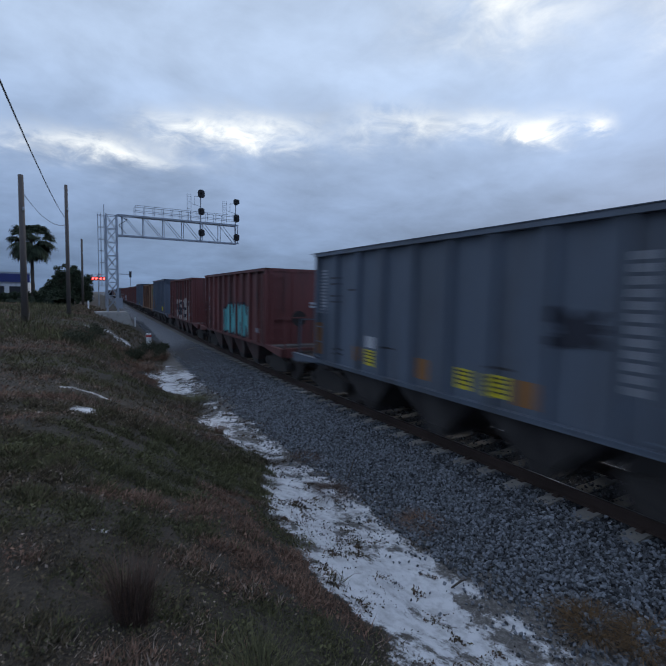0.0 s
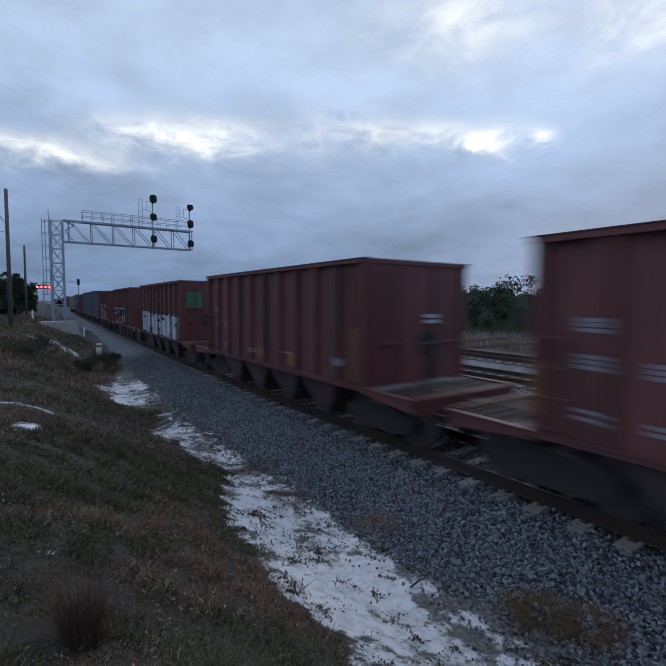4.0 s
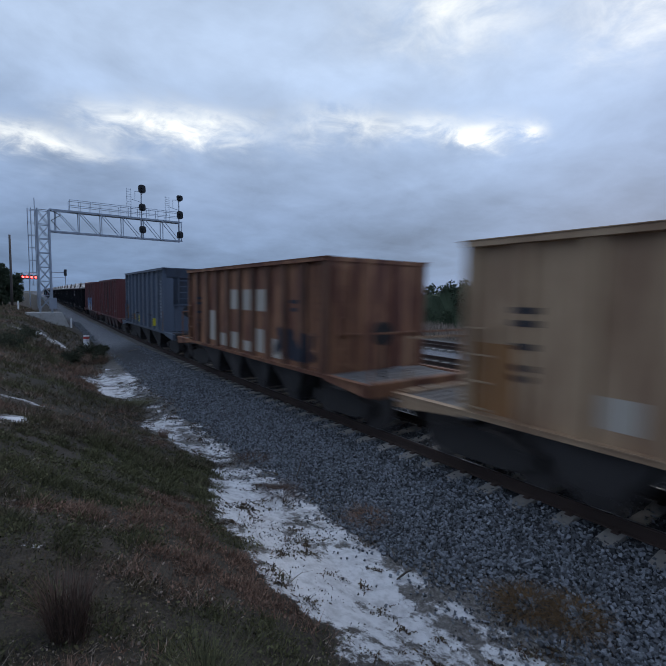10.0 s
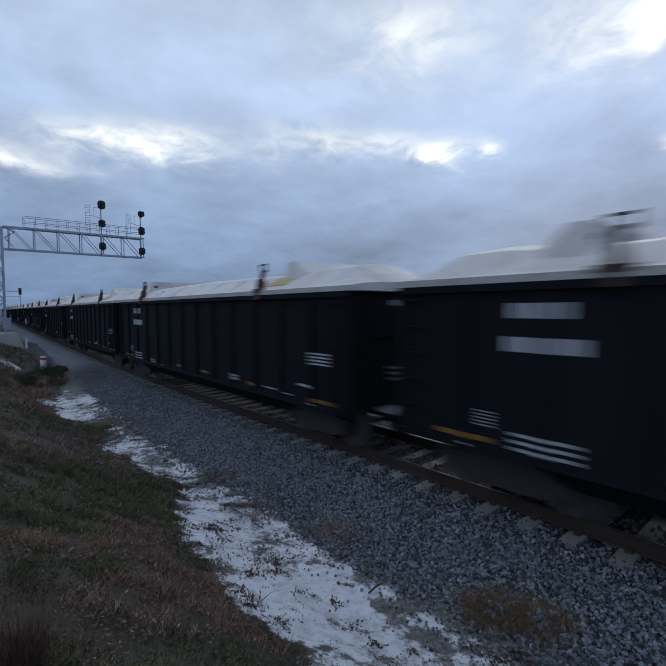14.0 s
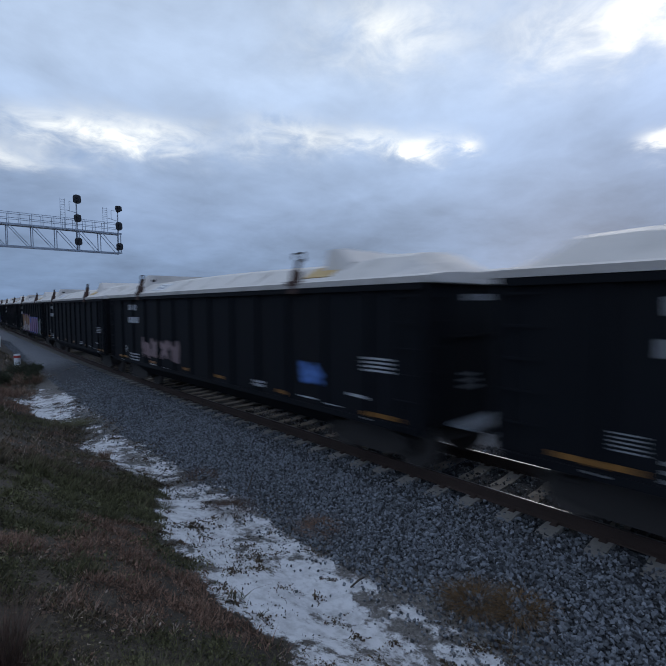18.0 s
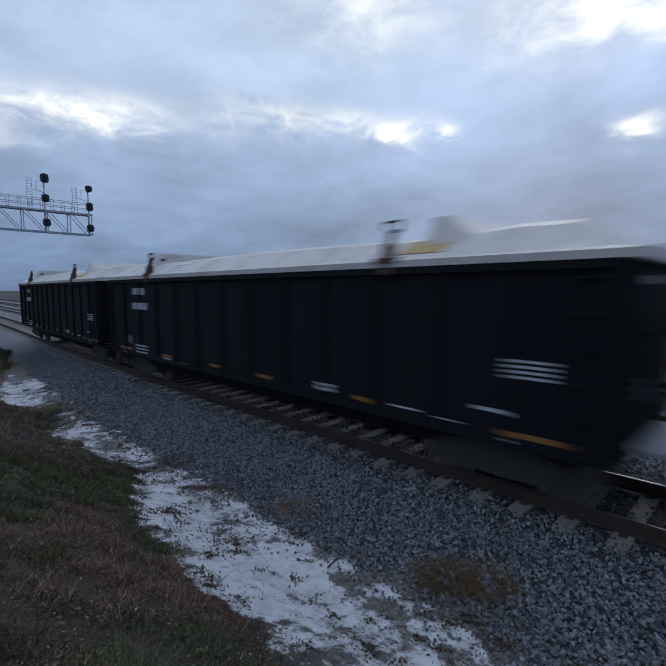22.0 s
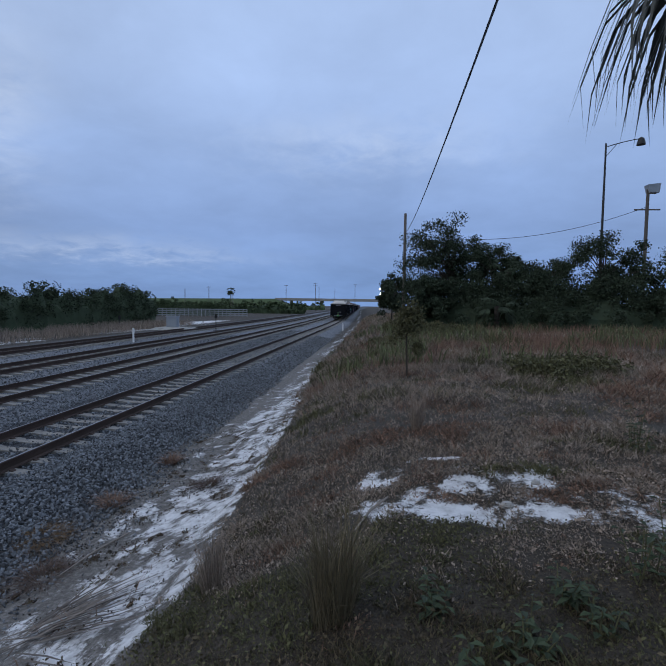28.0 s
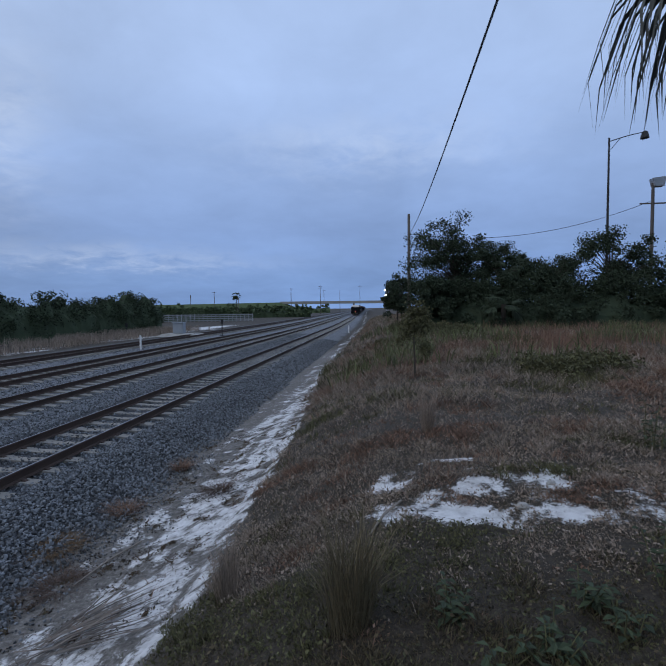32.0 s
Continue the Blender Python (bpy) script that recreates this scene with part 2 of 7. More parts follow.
M_OCHREP = material("dull_yellow_panel", (0.46, 0.31, 0.12), 0.6, 0, 6, 0.15, 0.0)
M_DECK = material("dark_deck_grating", (0.030, 0.021, 0.020), 0.85, 0, 6, 0.3, 0.1)
M_CHUTERED = material("dusty_dark_red_chute", (0.062, 0.027, 0.025), 0.85, 0, 6, 0.4, 0.1, (0.075, 0.062, 0.058), 0.45, stretch=STREAK)
M_WHEEL = material("worn_wheel_steel", (0.078, 0.07, 0.066), 0.75, 0.2, 6, 0.3, 0.1)
M_TREAD = material("bright_wheel_tread", (0.16, 0.155, 0.15), 0.55, 0.7, 6, 0.15, 0.03)
M_RAILTOP = material("polished_rail_head", (0.30, 0.30, 0.32), 0.35, 1.0, 6, 0.15, 0.03)
M_RAIL = material("rusty_rail_web", (0.045, 0.028, 0.022), 0.85, 0.0, 8, 0.35, 0.2)
M_TIE = material("concrete_sleeper", (0.25, 0.232, 0.208), 0.9, 0, 10, 0.2, 0.25, (0.18, 0.165, 0.15), 0.3)
M_STONE = material("granite_ballast", (0.119, 0.128, 0.141), 0.7, 0, 10, 0.2, 0.2, island=0.78)
M_GALV = material("galvanised_steel", (0.33, 0.36, 0.40), 0.5, 0.5, 6, 0.18, 0.05)
M_BLACKMETAL = material("black_signal_housing", (0.012, 0.012, 0.013), 0.5, 0, 6, 0.2, 0.05)
M_WHITE = material("white_paint", (0.72, 0.72, 0.72), 0.6, 0, 6, 0.1, 0.05, (0.35, 0.33, 0.3), 0.2)
M_MARK = material("white_lettering", (0.40, 0.41, 0.43), 0.6, 0, 8, 0.15, 0.0)
M_DIMMARK = material("weathered_lettering", (0.24, 0.255, 0.28), 0.7, 0, 8, 0.25, 0.0)
M_PALEMARK = material("pale_worn_lettering", (0.31, 0.325, 0.35), 0.7, 0, 8, 0.3, 0.0)
M_REDP = material("red_paint", (0.45, 0.05, 0.04), 0.6, 0, 6, 0.15, 0.05)
M_AMBER = material("amber_reflector", (0.21, 0.095, 0.018), 0.4, 0, 6, 0.12, 0.0)
M_RUSTMARK = material("orange_rust_patch", (0.27, 0.125, 0.040), 0.8, 0, 8, 0.3, 0.05)
M_LEMON = material("yellow_panel", (0.62, 0.52, 0.02), 0.5, 0, 6, 0.1, 0.0)
M_POLE = material("weathered_pole_wood", (0.11, 0.095, 0.085), 0.9, 0, 8, 0.3, 0.3, stretch=(1, 1, 0.08))
M_WIRE = material("black_cable", (0.012, 0.012, 0.014), 0.6, 0, 6, 0.1, 0.0)
M_CONC = material("weathered_concrete", (0.32, 0.31, 0.29), 0.9, 0, 6, 0.2, 0.15, (0.2, 0.19, 0.17), 0.3)
M_WOODF = material("grey_fence_boards", (0.30, 0.31, 0.33), 0.9, 0, 8, 0.25, 0.1)
M_BARK = material("bark", (0.06, 0.048, 0.038), 0.95, 0, 8, 0.35, 0.4)
M_LEAF = material("dark_leaves", (0.038, 0.052, 0.031), 0.85, 0, 6, 0.3, 0.0, island=0.4, spec=0.2)
M_LEAF2 = material("hedge_leaves", (0.070, 0.098, 0.046), 0.75, 0, 6, 0.3, 0.0, island=0.4, spec=0.25)
M_HEDGE = material("dark_hedge_leaves", (0.040, 0.056, 0.032), 0.8, 0, 6, 0.3, 0.0, island=0.55, spec=0.2)
M_DARKBUSH = material("dark_bush_leaves", (0.044, 0.050, 0.026), 0.85, 0, 6, 0.3, 0.0, island=0.5)
M_WEEDLEAF = material("fresh_weed_leaves", (0.036, 0.054, 0.023), 0.7, 0, 6, 0.25, 0.0, island=0.35)
M_FROND = material("dry_palm_frond", (0.060, 0.066, 0.058), 0.7, 0, 6, 0.3, 0.0, island=0.3)
M_DRYG = material("dry_grass", (0.250, 0.198, 0.158), 0.9, 0, 6, 0.3, 0.0, island=0.5)
M_RUSSET = material("russet_grass", (0.180, 0.108, 0.074), 0.9, 0, 6, 0.3, 0.0, island=0.5)
M_STRAW = material("olive_straw", (0.135, 0.108, 0.062), 0.9, 0, 6, 0.3, 0.0, island=0.5)
M_BROWNT = material("brown_tuft", (0.078, 0.047, 0.033), 0.9, 0, 6, 0.3, 0.0, island=0.5)
M_OCHREG = material("ochre_weeds", (0.135, 0.080, 0.036), 0.9, 0, 6, 0.3, 0.0, island=0.5)
M_GREENG = material("green_grass", (0.086, 0.083, 0.036), 0.9, 0, 6, 0.3, 0.0, island=0.5)
M_DARKG = material("dark_olive_herbs", (0.088, 0.068, 0.039), 0.9, 0, 6, 0.35, 0.0, island=0.6)
M_RANK = material("rank_green_grass", (0.105, 0.115, 0.052), 0.9, 0, 6, 0.3, 0.0, island=0.5)
M_LITTER = material("dark_litter", (0.05, 0.042, 0.033), 0.9, 0, 6, 0.3, 0.0, island=0.6)
M_DEADLEAF = material("dead_palm_leaf", (0.12, 0.10, 0.085), 0.9, 0, 6, 0.3, 0.0, island=0.5)
M_STICK = material("grey_dead_wood", (0.22, 0.19, 0.16), 0.9, 0, 8, 0.3, 0.2)
M_RLAMP = glow("red_lamp", (1.0, 0.035, 0.03), 14.0)
M_RLAMP2 = glow("red_marker_lens", (1.0, 0.010, 0.014), 110.0)
M_WLAMP = glow("white_signal_lamp", (1.0, 0.97, 0.92), 8.0)
M_GRNP = material("bright_green_paint", (0.05, 0.42, 0.07), 0.45, 0, 6, 0.1, 0.03)


# ---- mesh building ----
class Shape:
    """Vertices and faces of one mesh, gathered from simple solids."""

    def __init__(self):
        self.v, self.f = [], []

    def add(self, verts, faces):
        n = len(self.v)
        self.v += [tuple(p) for p in verts]
        self.f += [tuple(i + n for i in q) for q in faces]
        return self

    def box(self, x0, x1, y0, y1, z0, z1):
        v = [(x, y, z) for x in (x0, x1) for y in (y0, y1) for z in (z0, z1)]
        return self.add(v, [(0, 1, 3, 2), (4, 6, 7, 5), (0, 4, 5, 1), (2, 3, 7, 6), (0, 2, 6, 4), (1, 5, 7, 3)])

    def hexa(self, low, high):
        """A solid between two four-cornered rings."""
        return self.add([*low, *high], [(3, 2, 1, 0), (4, 5, 6, 7), *[(i, (i + 1) % 4, (i + 1) % 4 + 4, i + 4) for i in range(4)]])

    def rod(self, a, b, r, r2=None, n=6, caps=True):
        a, b = Vector(a), Vector(b)
        d = (b - a).normalized()
        u = d.orthogonal().normalized()
        w = d.cross(u)
        r2 = r if r2 is None else r2
        ring = [(math.cos(2 * math.pi * i / n), math.sin(2 * math.pi * i / n)) for i in range(n)]
        v = [a + (u * c + w * s) * r for c, s in ring] + [b + (u * c + w * s) * r2 for c, s in ring]
        f = [(i, (i + 1) % n, (i + 1) % n + n, i + n) for i in range(n)]
        if caps:
            f += [tuple(range(n))[::-1], tuple(range(n, 2 * n))]
        return self.add(v, f)

    def bar(self, a, b, w, h=None):
        """A square bar from a to b."""
        h = h or w
        a, b = Vector(a), Vector(b)
        d = (b - a).normalized()
        u = d.cross(Vector((0, 0, 1)))
        u = u.normalized() if u.length > 1e-4 else Vector((1, 0, 0))
        k = u.cross(d)
        c = [u * w / 2 + k * h / 2, -u * w / 2 + k * h / 2, -u * w / 2 - k * h / 2, u * w / 2 - k * h / 2]
        return self.hexa([a + q for q in c], [b + q for q in c])

    def loft(self, rings, close=True):
        n = len(rings[0])
        f = []
        for k in range(len(rings) - 1):
            f += [(k * n + i, k * n + (i + 1) % n, (k + 1) * n + (i + 1) % n, (k + 1) * n + i) for i in range(n if close else n - 1)]
        if close:
            f += [tuple(range(n))[::-1], tuple((len(rings) - 1) * n + i for i in range(n))]
        return self.add([p for r in rings for p in r], f)

    def disc(self, c, axis, r, h, n=16):
        a = Vector(c) - Vector(axis) * h / 2
        return self.rod(a, Vector(c) + Vector(axis) * h / 2, r, n=n)

    def mesh(self, name, mat, smooth=False, bevel=0.0):
        me = bpy.data.meshes.new(name)
        me.from_pydata(self.v, [], self.f)
        if bevel:
            bm = bmesh.new()
            bm.from_mesh(me)
            bmesh.ops.recalc_face_normals(bm, faces=bm.faces)
            bmesh.ops.bevel(bm, geom=bm.edges[:], offset=bevel, segments=1, affect="EDGES")
            bm.to_mesh(me)
            bm.free()
        else:
            bm = bmesh.new()
            bm.from_mesh(me)
            bmesh.ops.recalc_face_normals(bm, faces=bm.faces)
            bm.to_mesh(me)
            bm.free()
        me.materials.append(mat)
        if smooth:
            me.polygons.foreach_set("use_smooth", [True] * len(me.polygons))
        return me


MESHES = {}


def part(name, shape, mat, parent=None, label="", bevel=0.0, smooth=False, at=None):
    """Links a shape (or a mesh made before) as one mesh object under a thing or a part."""
    me = shape if isinstance(shape, bpy.types.Mesh) else shape.mesh(name, mat, smooth, bevel)
    ob = new(name, me)
    if parent is not None:
        ob.parent = parent
    if at is not None:
        ob.location = at
    if label:
        tagged(ob, label)
    return ob


def thing(name, label, category, group="", at=(0, 0, 0)):
    ob = new(name)
    ob.location = at
    ob.empty_display_size = 0.3
    return tagged(ob, label, category, group)


def raw_mesh(name, verts, faces, mat, smooth=False):
    me = bpy.data.meshes.new(name)
    me.from_pydata(np.asarray(verts).tolist(), [], np.asarray(faces).tolist())
    me.materials.append(mat)
    if smooth:
        me.polygons.foreach_set("use_smooth", [True] * len(me.polygons))
    return me


# ---- ground ----
def tx(y):
    """Sideways bend of the line away from the straight in front of the viewer."""
    y = np.asarray(y, float)
    a, b = np.maximum(y - 8, 0), np.maximum(-70 - y, 0)
    return 0.052 * (a - 10 * (1 - np.exp(-a / 10))) + 0.03 * (b - 20 * (1 - np.exp(-b / 20)))


PROFILE_X = (-400, -60, -20, -12, -8.5, -6.6, -5.3, -4.5, -3.4, -2.3, -1.15, -0.85, -0.52, -0.42, 2.6, 3.0, 3.5, 7.4, 12.0, 19.0, 24.0, 400)
PROFILE_Z = (1.4, 1.4, 1.4, 1.3, 1.15, 0.95, 0.45, 0.0, -0.35, -0.48, -0.255, -0.222, -0.222, -0.24, -0.24, -0.27, -0.245, -0.26, -0.3, -0.35, -0.3, -0.3)


def ground_z(x, y):
    x = x - tx(y)
    z = np.interp(x, PROFILE_X, PROFILE_Z)
    low = np.clip((y - 5) / 8, 0, 1) * np.clip((34 - y) / 10, 0, 1) * np.clip((-2.4 - x) / 1.2, 0, 1)
    return z - 0.35 * low * np.clip((x + 9) / 5, 0, 1)


def fbm(x, y, scale, seed, octaves=4):
    """Smooth random field in about -1..1, by summed sines of random direction."""
    rng = np.random.default_rng(seed)
    out = np.zeros(np.shape(x))
    amp, tot = 1.0, 0.0
    for o in range(octaves):
        for _ in range(5):
            a, p = rng.uniform(0, 2 * math.pi, 2)
            k = scale * 2**o * rng.uniform(0.7, 1.3)
            out = out + amp * np.sin(k * (np.cos(a) * x + np.sin(a) * y) + p)
        tot += amp * 2.2
        amp *= 0.55
    return out / tot


# the sandy strip between turf and ballast: its turf edge, its ballast edge and how closed the sand lies, along y
STRIP_Y = (-70, -30, -24, -17, -14, -10.7, -8.8, -7, -4, -0.7, 0.3, 2.0, 3.3, 4.5, 5.9, 8.2, 9.6, 11.4, 12.6, 16.2, 18.6, 21)
STRIP_TURF = (-3.7, -3.8, -3.95, -4.4, -4.75, -4.75, -4.95, -4.75, -4.55, -4.34, -4.5, -4.3, -3.9, -3.4, -3.7, -3.95, -3.3, -3.5, -3.8, -4.3, -3.3, -3.0)
STRIP_STONE = (-2.5, -2.4, -2.45, -2.55, -2.65, -2.7, -2.8, -2.75, -2.7, -2.6, -2.65, -2.5, -2.42, -2.45, -2.4, -2.3, -2.25, -2.25, -2.2, -2.35, -2.5, -2.5)
STRIP_FILL = (0.1, 0.15, 0.15, 0.22, 0.32, 0.32, 0.27, 0.28, 0.3, 0.48, 0.58, 0.52, 0.4, 0.2, 0.38, 0.38, -0.1, 0.15, 0.45, 0.45, 0.05, -0.8)
# sandy patches in the turf: x, y, half length, half width, turn, how closed
PATCHES = ((-6.45, 6.65, 0.36, 0.3, 0, 0.05), (-6.35, 4.6, 0.26, 0.36, 0, 0.05), (-6.72, 0.35, 0.34, 0.14, 10, -0.15), (-4.2, 29.0, 3.2, 0.5, 100, 0.25), (-5.1, 27.9, 0.8, 0.5, 20, 0.2), (-7.15, -8.2, 0.6, 0.36, 5, 0.36),
           (-7.9, -8.4, 0.66, 0.62, 0, 0.30), (-8.9, -8.0, 0.85, 0.42, 5, 0.36), (-7.4, -9.62, 0.34, 0.11, 5, 0.3), (-6.75, -9.1, 0.25, 0.2, 0, 0.12), (22.5, -29.0, 4.0, 1.6, 84, 0.22), (22.2, -38.0, 3.5, 1.5, 92, 0.22), (22.0, -54.0, 6.0, 1.6, 90, 0.22), (24.0, -82.0, 16.0, 3.0, 92, 0.9))


def turf_edge(y):
    return np.interp(y, STRIP_Y, STRIP_TURF)


def sand_field(x, y):
    """How closed the sand lies: above 0 it shows."""
    u = x - tx(y)
    a, b = turf_edge(y), np.interp(y, STRIP_Y, STRIP_STONE)
    across = np.clip((u - a) / (b - a), 0, 1)
    fill = np.interp(y, STRIP_Y, STRIP_FILL) - np.clip((across - 0.45) / 0.55, 0, 1) * np.where(y > 2.2, 0.2, np.where(y < -3, 0.34, 0.12))
    edge = np.minimum(u - a, b - u)
    s = np.clip(edge * 1.8, -1.0, 0.0) + np.minimum(fill, edge * 1.6 + 0.08)
    for px, py, la, lb, turn, top in PATCHES:
        c, q = math.cos(radians(turn)), math.sin(radians(turn))
        p, v = ((x - px) * c + (y - py) * q) / la, (-(x - px) * q + (y - py) * c) / lb
        s = np.maximum(s, np.minimum(1.12 - np.sqrt(p * p + v * v), top))
    return s + 0.26 * fbm(x, y, 2.6, 5) + 0.28 * fbm(x, y, 9.0, 7, 2)


def sand_amount(x, y):
    return np.clip((sand_field(x, y) + 0.30 * fbm(x, y, 9.0, 6, 3)) * 2.2, 0, 1)


def dirt_amount(x, y):
    """The bare strip between the turf and the ballast."""
    u = x - tx(y)
    return np.clip((u - turf_edge(y) + 0.1 + 0.3 * fbm(x, y, 1.3, 23)) / 0.4, 0, 1) * np.clip((-1.9 - u) / 0.4, 0, 1) * np.clip((22 - y) / 4, 0, 1) * np.clip((46 + y) / 8, 0, 1)


def ground_material():
    m = bpy.data.materials.new("trackside_ground")
    m.use_nodes = True
    nt = m.node_tree
    L = nt.links.new
    b = nt.nodes["Principled BSDF"]
    b.inputs["Roughness"].default_value = 0.95
    tc = nt.nodes.new("ShaderNodeTexCoord")

    def noise_(scale, detail=6, rough=0.6):
        n = nt.nodes.new("ShaderNodeTexNoise")
        n.inputs["Scale"].default_value, n.inputs["Detail"].default_value, n.inputs["Roughness"].default_value = scale, detail, rough
        L(tc.outputs["Object"], n.inputs[0])
        return n.outputs[0]

    def ramp_(fac, stops):
        r = nt.nodes.new("ShaderNodeValToRGB")
        e = r.color_ramp.elements
        e[0].position, e[0].color = stops[0][0], (*stops[0][1], 1)
        e[1].position, e[1].color = stops[-1][0], (*stops[-1][1], 1)
        for p, c in stops[1:-1]:
            e.new(p).color = (*c, 1)
        L(fac, r.inputs[0])
        return r.outputs[0]

    def mix_(f, a, c):
        n = nt.nodes.new("ShaderNodeMix")
        n.data_type = "RGBA"
        L(f, n.inputs[0]), L(a, n.inputs[6]), L(c, n.inputs[7])
        return n.outputs[2]

    def attr(name):
        n = nt.nodes.new("ShaderNodeAttribute")
        n.attribute_name = name
        return n.outputs["Fac"]

    soil = mix_(noise_(1.3), ramp_(noise_(28.0, 8, 0.85), [(0.36, (0.007, 0.006, 0.004)), (0.52, (0.036, 0.030, 0.018)), (0.68, (0.11, 0.086, 0.06))]), ramp_(noise_(36.0, 8, 0.85), [(0.36, (0.008, 0.006, 0.005)), (0.52, (0.048, 0.035, 0.026)), (0.68, (0.14, 0.108, 0.082))]))
    sand = ramp_(noise_(7.0), [(0.3, (0.42, 0.41, 0.41)), (0.55, (0.66, 0.655, 0.66)), (0.8, (0.74, 0.735, 0.74))])
    gravel = ramp_(noise_(34.0, 3, 0.8), [(0.3, (0.025, 0.027, 0.032)), (0.5, (0.12, 0.128, 0.145)), (0.72, (0.30, 0.31, 0.33))])
    bare = ramp_(noise_(16.0, 10, 0.85), [(0.32, (0.03, 0.026, 0.022)), (0.5, (0.125, 0.114, 0.104)), (0.68, (0.31, 0.295, 0.28))])

    def mad_(a, k, b_):
        n = nt.nodes.new("ShaderNodeMath")
        n.operation = "MULTIPLY_ADD"
        L(a, n.inputs[0])
        n.inputs[1].default_value = k
        if isinstance(b_, float):
            n.inputs[2].default_value = b_
        else:
            L(b_, n.inputs[2])
        n.use_clamp = False
        return n.outputs[0]

    # ragged edge and crumbs on the sand
    edge = mad_(noise_(4.2, 12, 0.8), 3.2, mad_(attr("sand"), 1.0, -1.75))
    n_ = nt.nodes.new("ShaderNodeMath")
    n_.operation, n_.use_clamp = "MULTIPLY", True
    L(edge, n_.inputs[0])
    n_.inputs[1].default_value = 4.0
    col = mix_(attr("dirt"), soil, bare)
    col = mix_(n_.outputs[0], col, sand)
    # gravel ramp darkened: shade in the gaps between loose stones, put into colour
    shaded_bed = ramp_(noise_(34.0, 3, 0.8), [(0.3, (0.008, 0.009, 0.011)), (0.5, (0.03, 0.032, 0.038)), (0.72, (0.10, 0.105, 0.115))])
    col = mix_(attr("gravel"), col, mix_(attr("shaded_bed"), gravel, shaded_bed))
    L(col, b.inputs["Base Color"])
    bp = nt.nodes.new("ShaderNodeBump")
    bp.inputs["Strength"].default_value, bp.inputs["Distance"].default_value = 0.5, 0.05
    L(noise_(22.0, 5, 0.7), bp.inputs["Height"])
    L(bp.outputs[0], b.inputs["Normal"])
    return m


def build_ground():
    def axis(stops):
        out = []
        for a, b, step in stops:
            out += list(np.arange(a, b, step))
        return np.array(out + [stops[-1][1]])

    xs = axis([(-3000, -400, 650), (-400, -60, 40), (-60, -14, 2.5), (-14, -10, 0.4), (-10, -1.2, 0.1), (-1.2, 6, 0.2), (6, 24, 1.0), (24, 60, 4), (60, 400, 40), (400, 3000, 650)])
    ys = axis([(-3000, -400, 650), (-400, -80, 20), (-80, -30, 1.5), (-30, -14, 0.3), (-14, 14, 0.12), (14, 30, 0.3), (30, 80, 1.5), (80, 400, 20), (400, 3000, 650)])
    X, Y = np.meshgrid(xs, ys, indexing="ij")
    Z = ground_z(X, Y)
    rough = np.clip((-2.6 - X) / 1.0, 0, 1) * np.clip((90 - np.abs(Y)) / 30, 0, 1)
    Z = Z + rough * (0.07 * fbm(X, Y, 0.9, 11) + 0.03 * fbm(X, Y, 4.0, 12, 3))
    n, k = X.shape
    idx = np.arange(n * k).reshape(n, k)
    faces = np.stack([idx[:-1, :-1], idx[1:, :-1], idx[1:, 1:], idx[:-1, 1:]], -1).reshape(-1, 4)
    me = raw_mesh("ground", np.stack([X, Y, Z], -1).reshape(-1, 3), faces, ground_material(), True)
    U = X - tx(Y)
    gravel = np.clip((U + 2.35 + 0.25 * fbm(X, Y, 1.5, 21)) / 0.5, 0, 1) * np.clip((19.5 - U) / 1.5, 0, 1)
    # the last mask marks where the near track's gap shade is painted
    for name, val in (("sand", sand_field(X, Y)), ("dirt", dirt_amount(X, Y)), ("gravel", gravel), ("shaded_bed", np.clip((2.7 - U) / 0.2, 0, 1) * np.clip((27 - np.abs(Y)) / 4, 0, 1))):
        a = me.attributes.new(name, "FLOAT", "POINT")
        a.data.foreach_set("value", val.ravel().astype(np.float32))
    return tagged(new("ground", me), "dry grassy verge with pale sand patches and grey ballast", kind="structure")


build_ground()


# ---- tracks ----
def build_track(i, xc, y0=-420.0, y1=420.0):
    tr = tagged(new("track_%d" % (i + 1)), "railway track with rusty rails on concrete sleepers", kind="structure")
    tr.location = (xc, 0, 0)
    for s in (-1, 1):
        x = s * 0.7545
        stops = [y0, -300, -220, -160, -120, -95, -80, -70, -60, -40, -20, -5, 8, 14, 20, 27, 35, 45, 60, 80, 110, 150, 220, 300, y1]
        prof = ((-0.075, -0.186), (0.075, -0.186), (0.07, -0.172), (0.012, -0.155), (0.012, -0.05), (0.036, -0.038), (0.036, -0.010), (0.028, -0.003), (-0.028, -0.003), (-0.036, -0.010), (-0.036, -0.038), (-0.012, -0.05), (-0.012, -0.155), (-0.07, -0.172))
        bend = [float(tx(y)) for y in stops]
        web = Shape().loft([[(x + a + q, y, z) for a, z in prof] for y, q in zip(stops, bend)])
        rail = part("rail", web, M_RAIL, tr, "rusty brown steel rail")
        head = Shape().loft([[(x + a + q, y, z) for a, z in ((-s * 0.006 - 0.014, -0.008), (-s * 0.006 + 0.014, -0.008), (-s * 0.006 + 0.013, 0.0), (-s * 0.006 - 0.013, 0.0))] for y, q in zip(stops, bend)])
        part("rail_head", head, M_RAILTOP if i < 2 else M_RAIL, rail, "polished running surface")
    return tr


track_things = [build_track(i, x) for i, x in enumerate(TRACKS)]


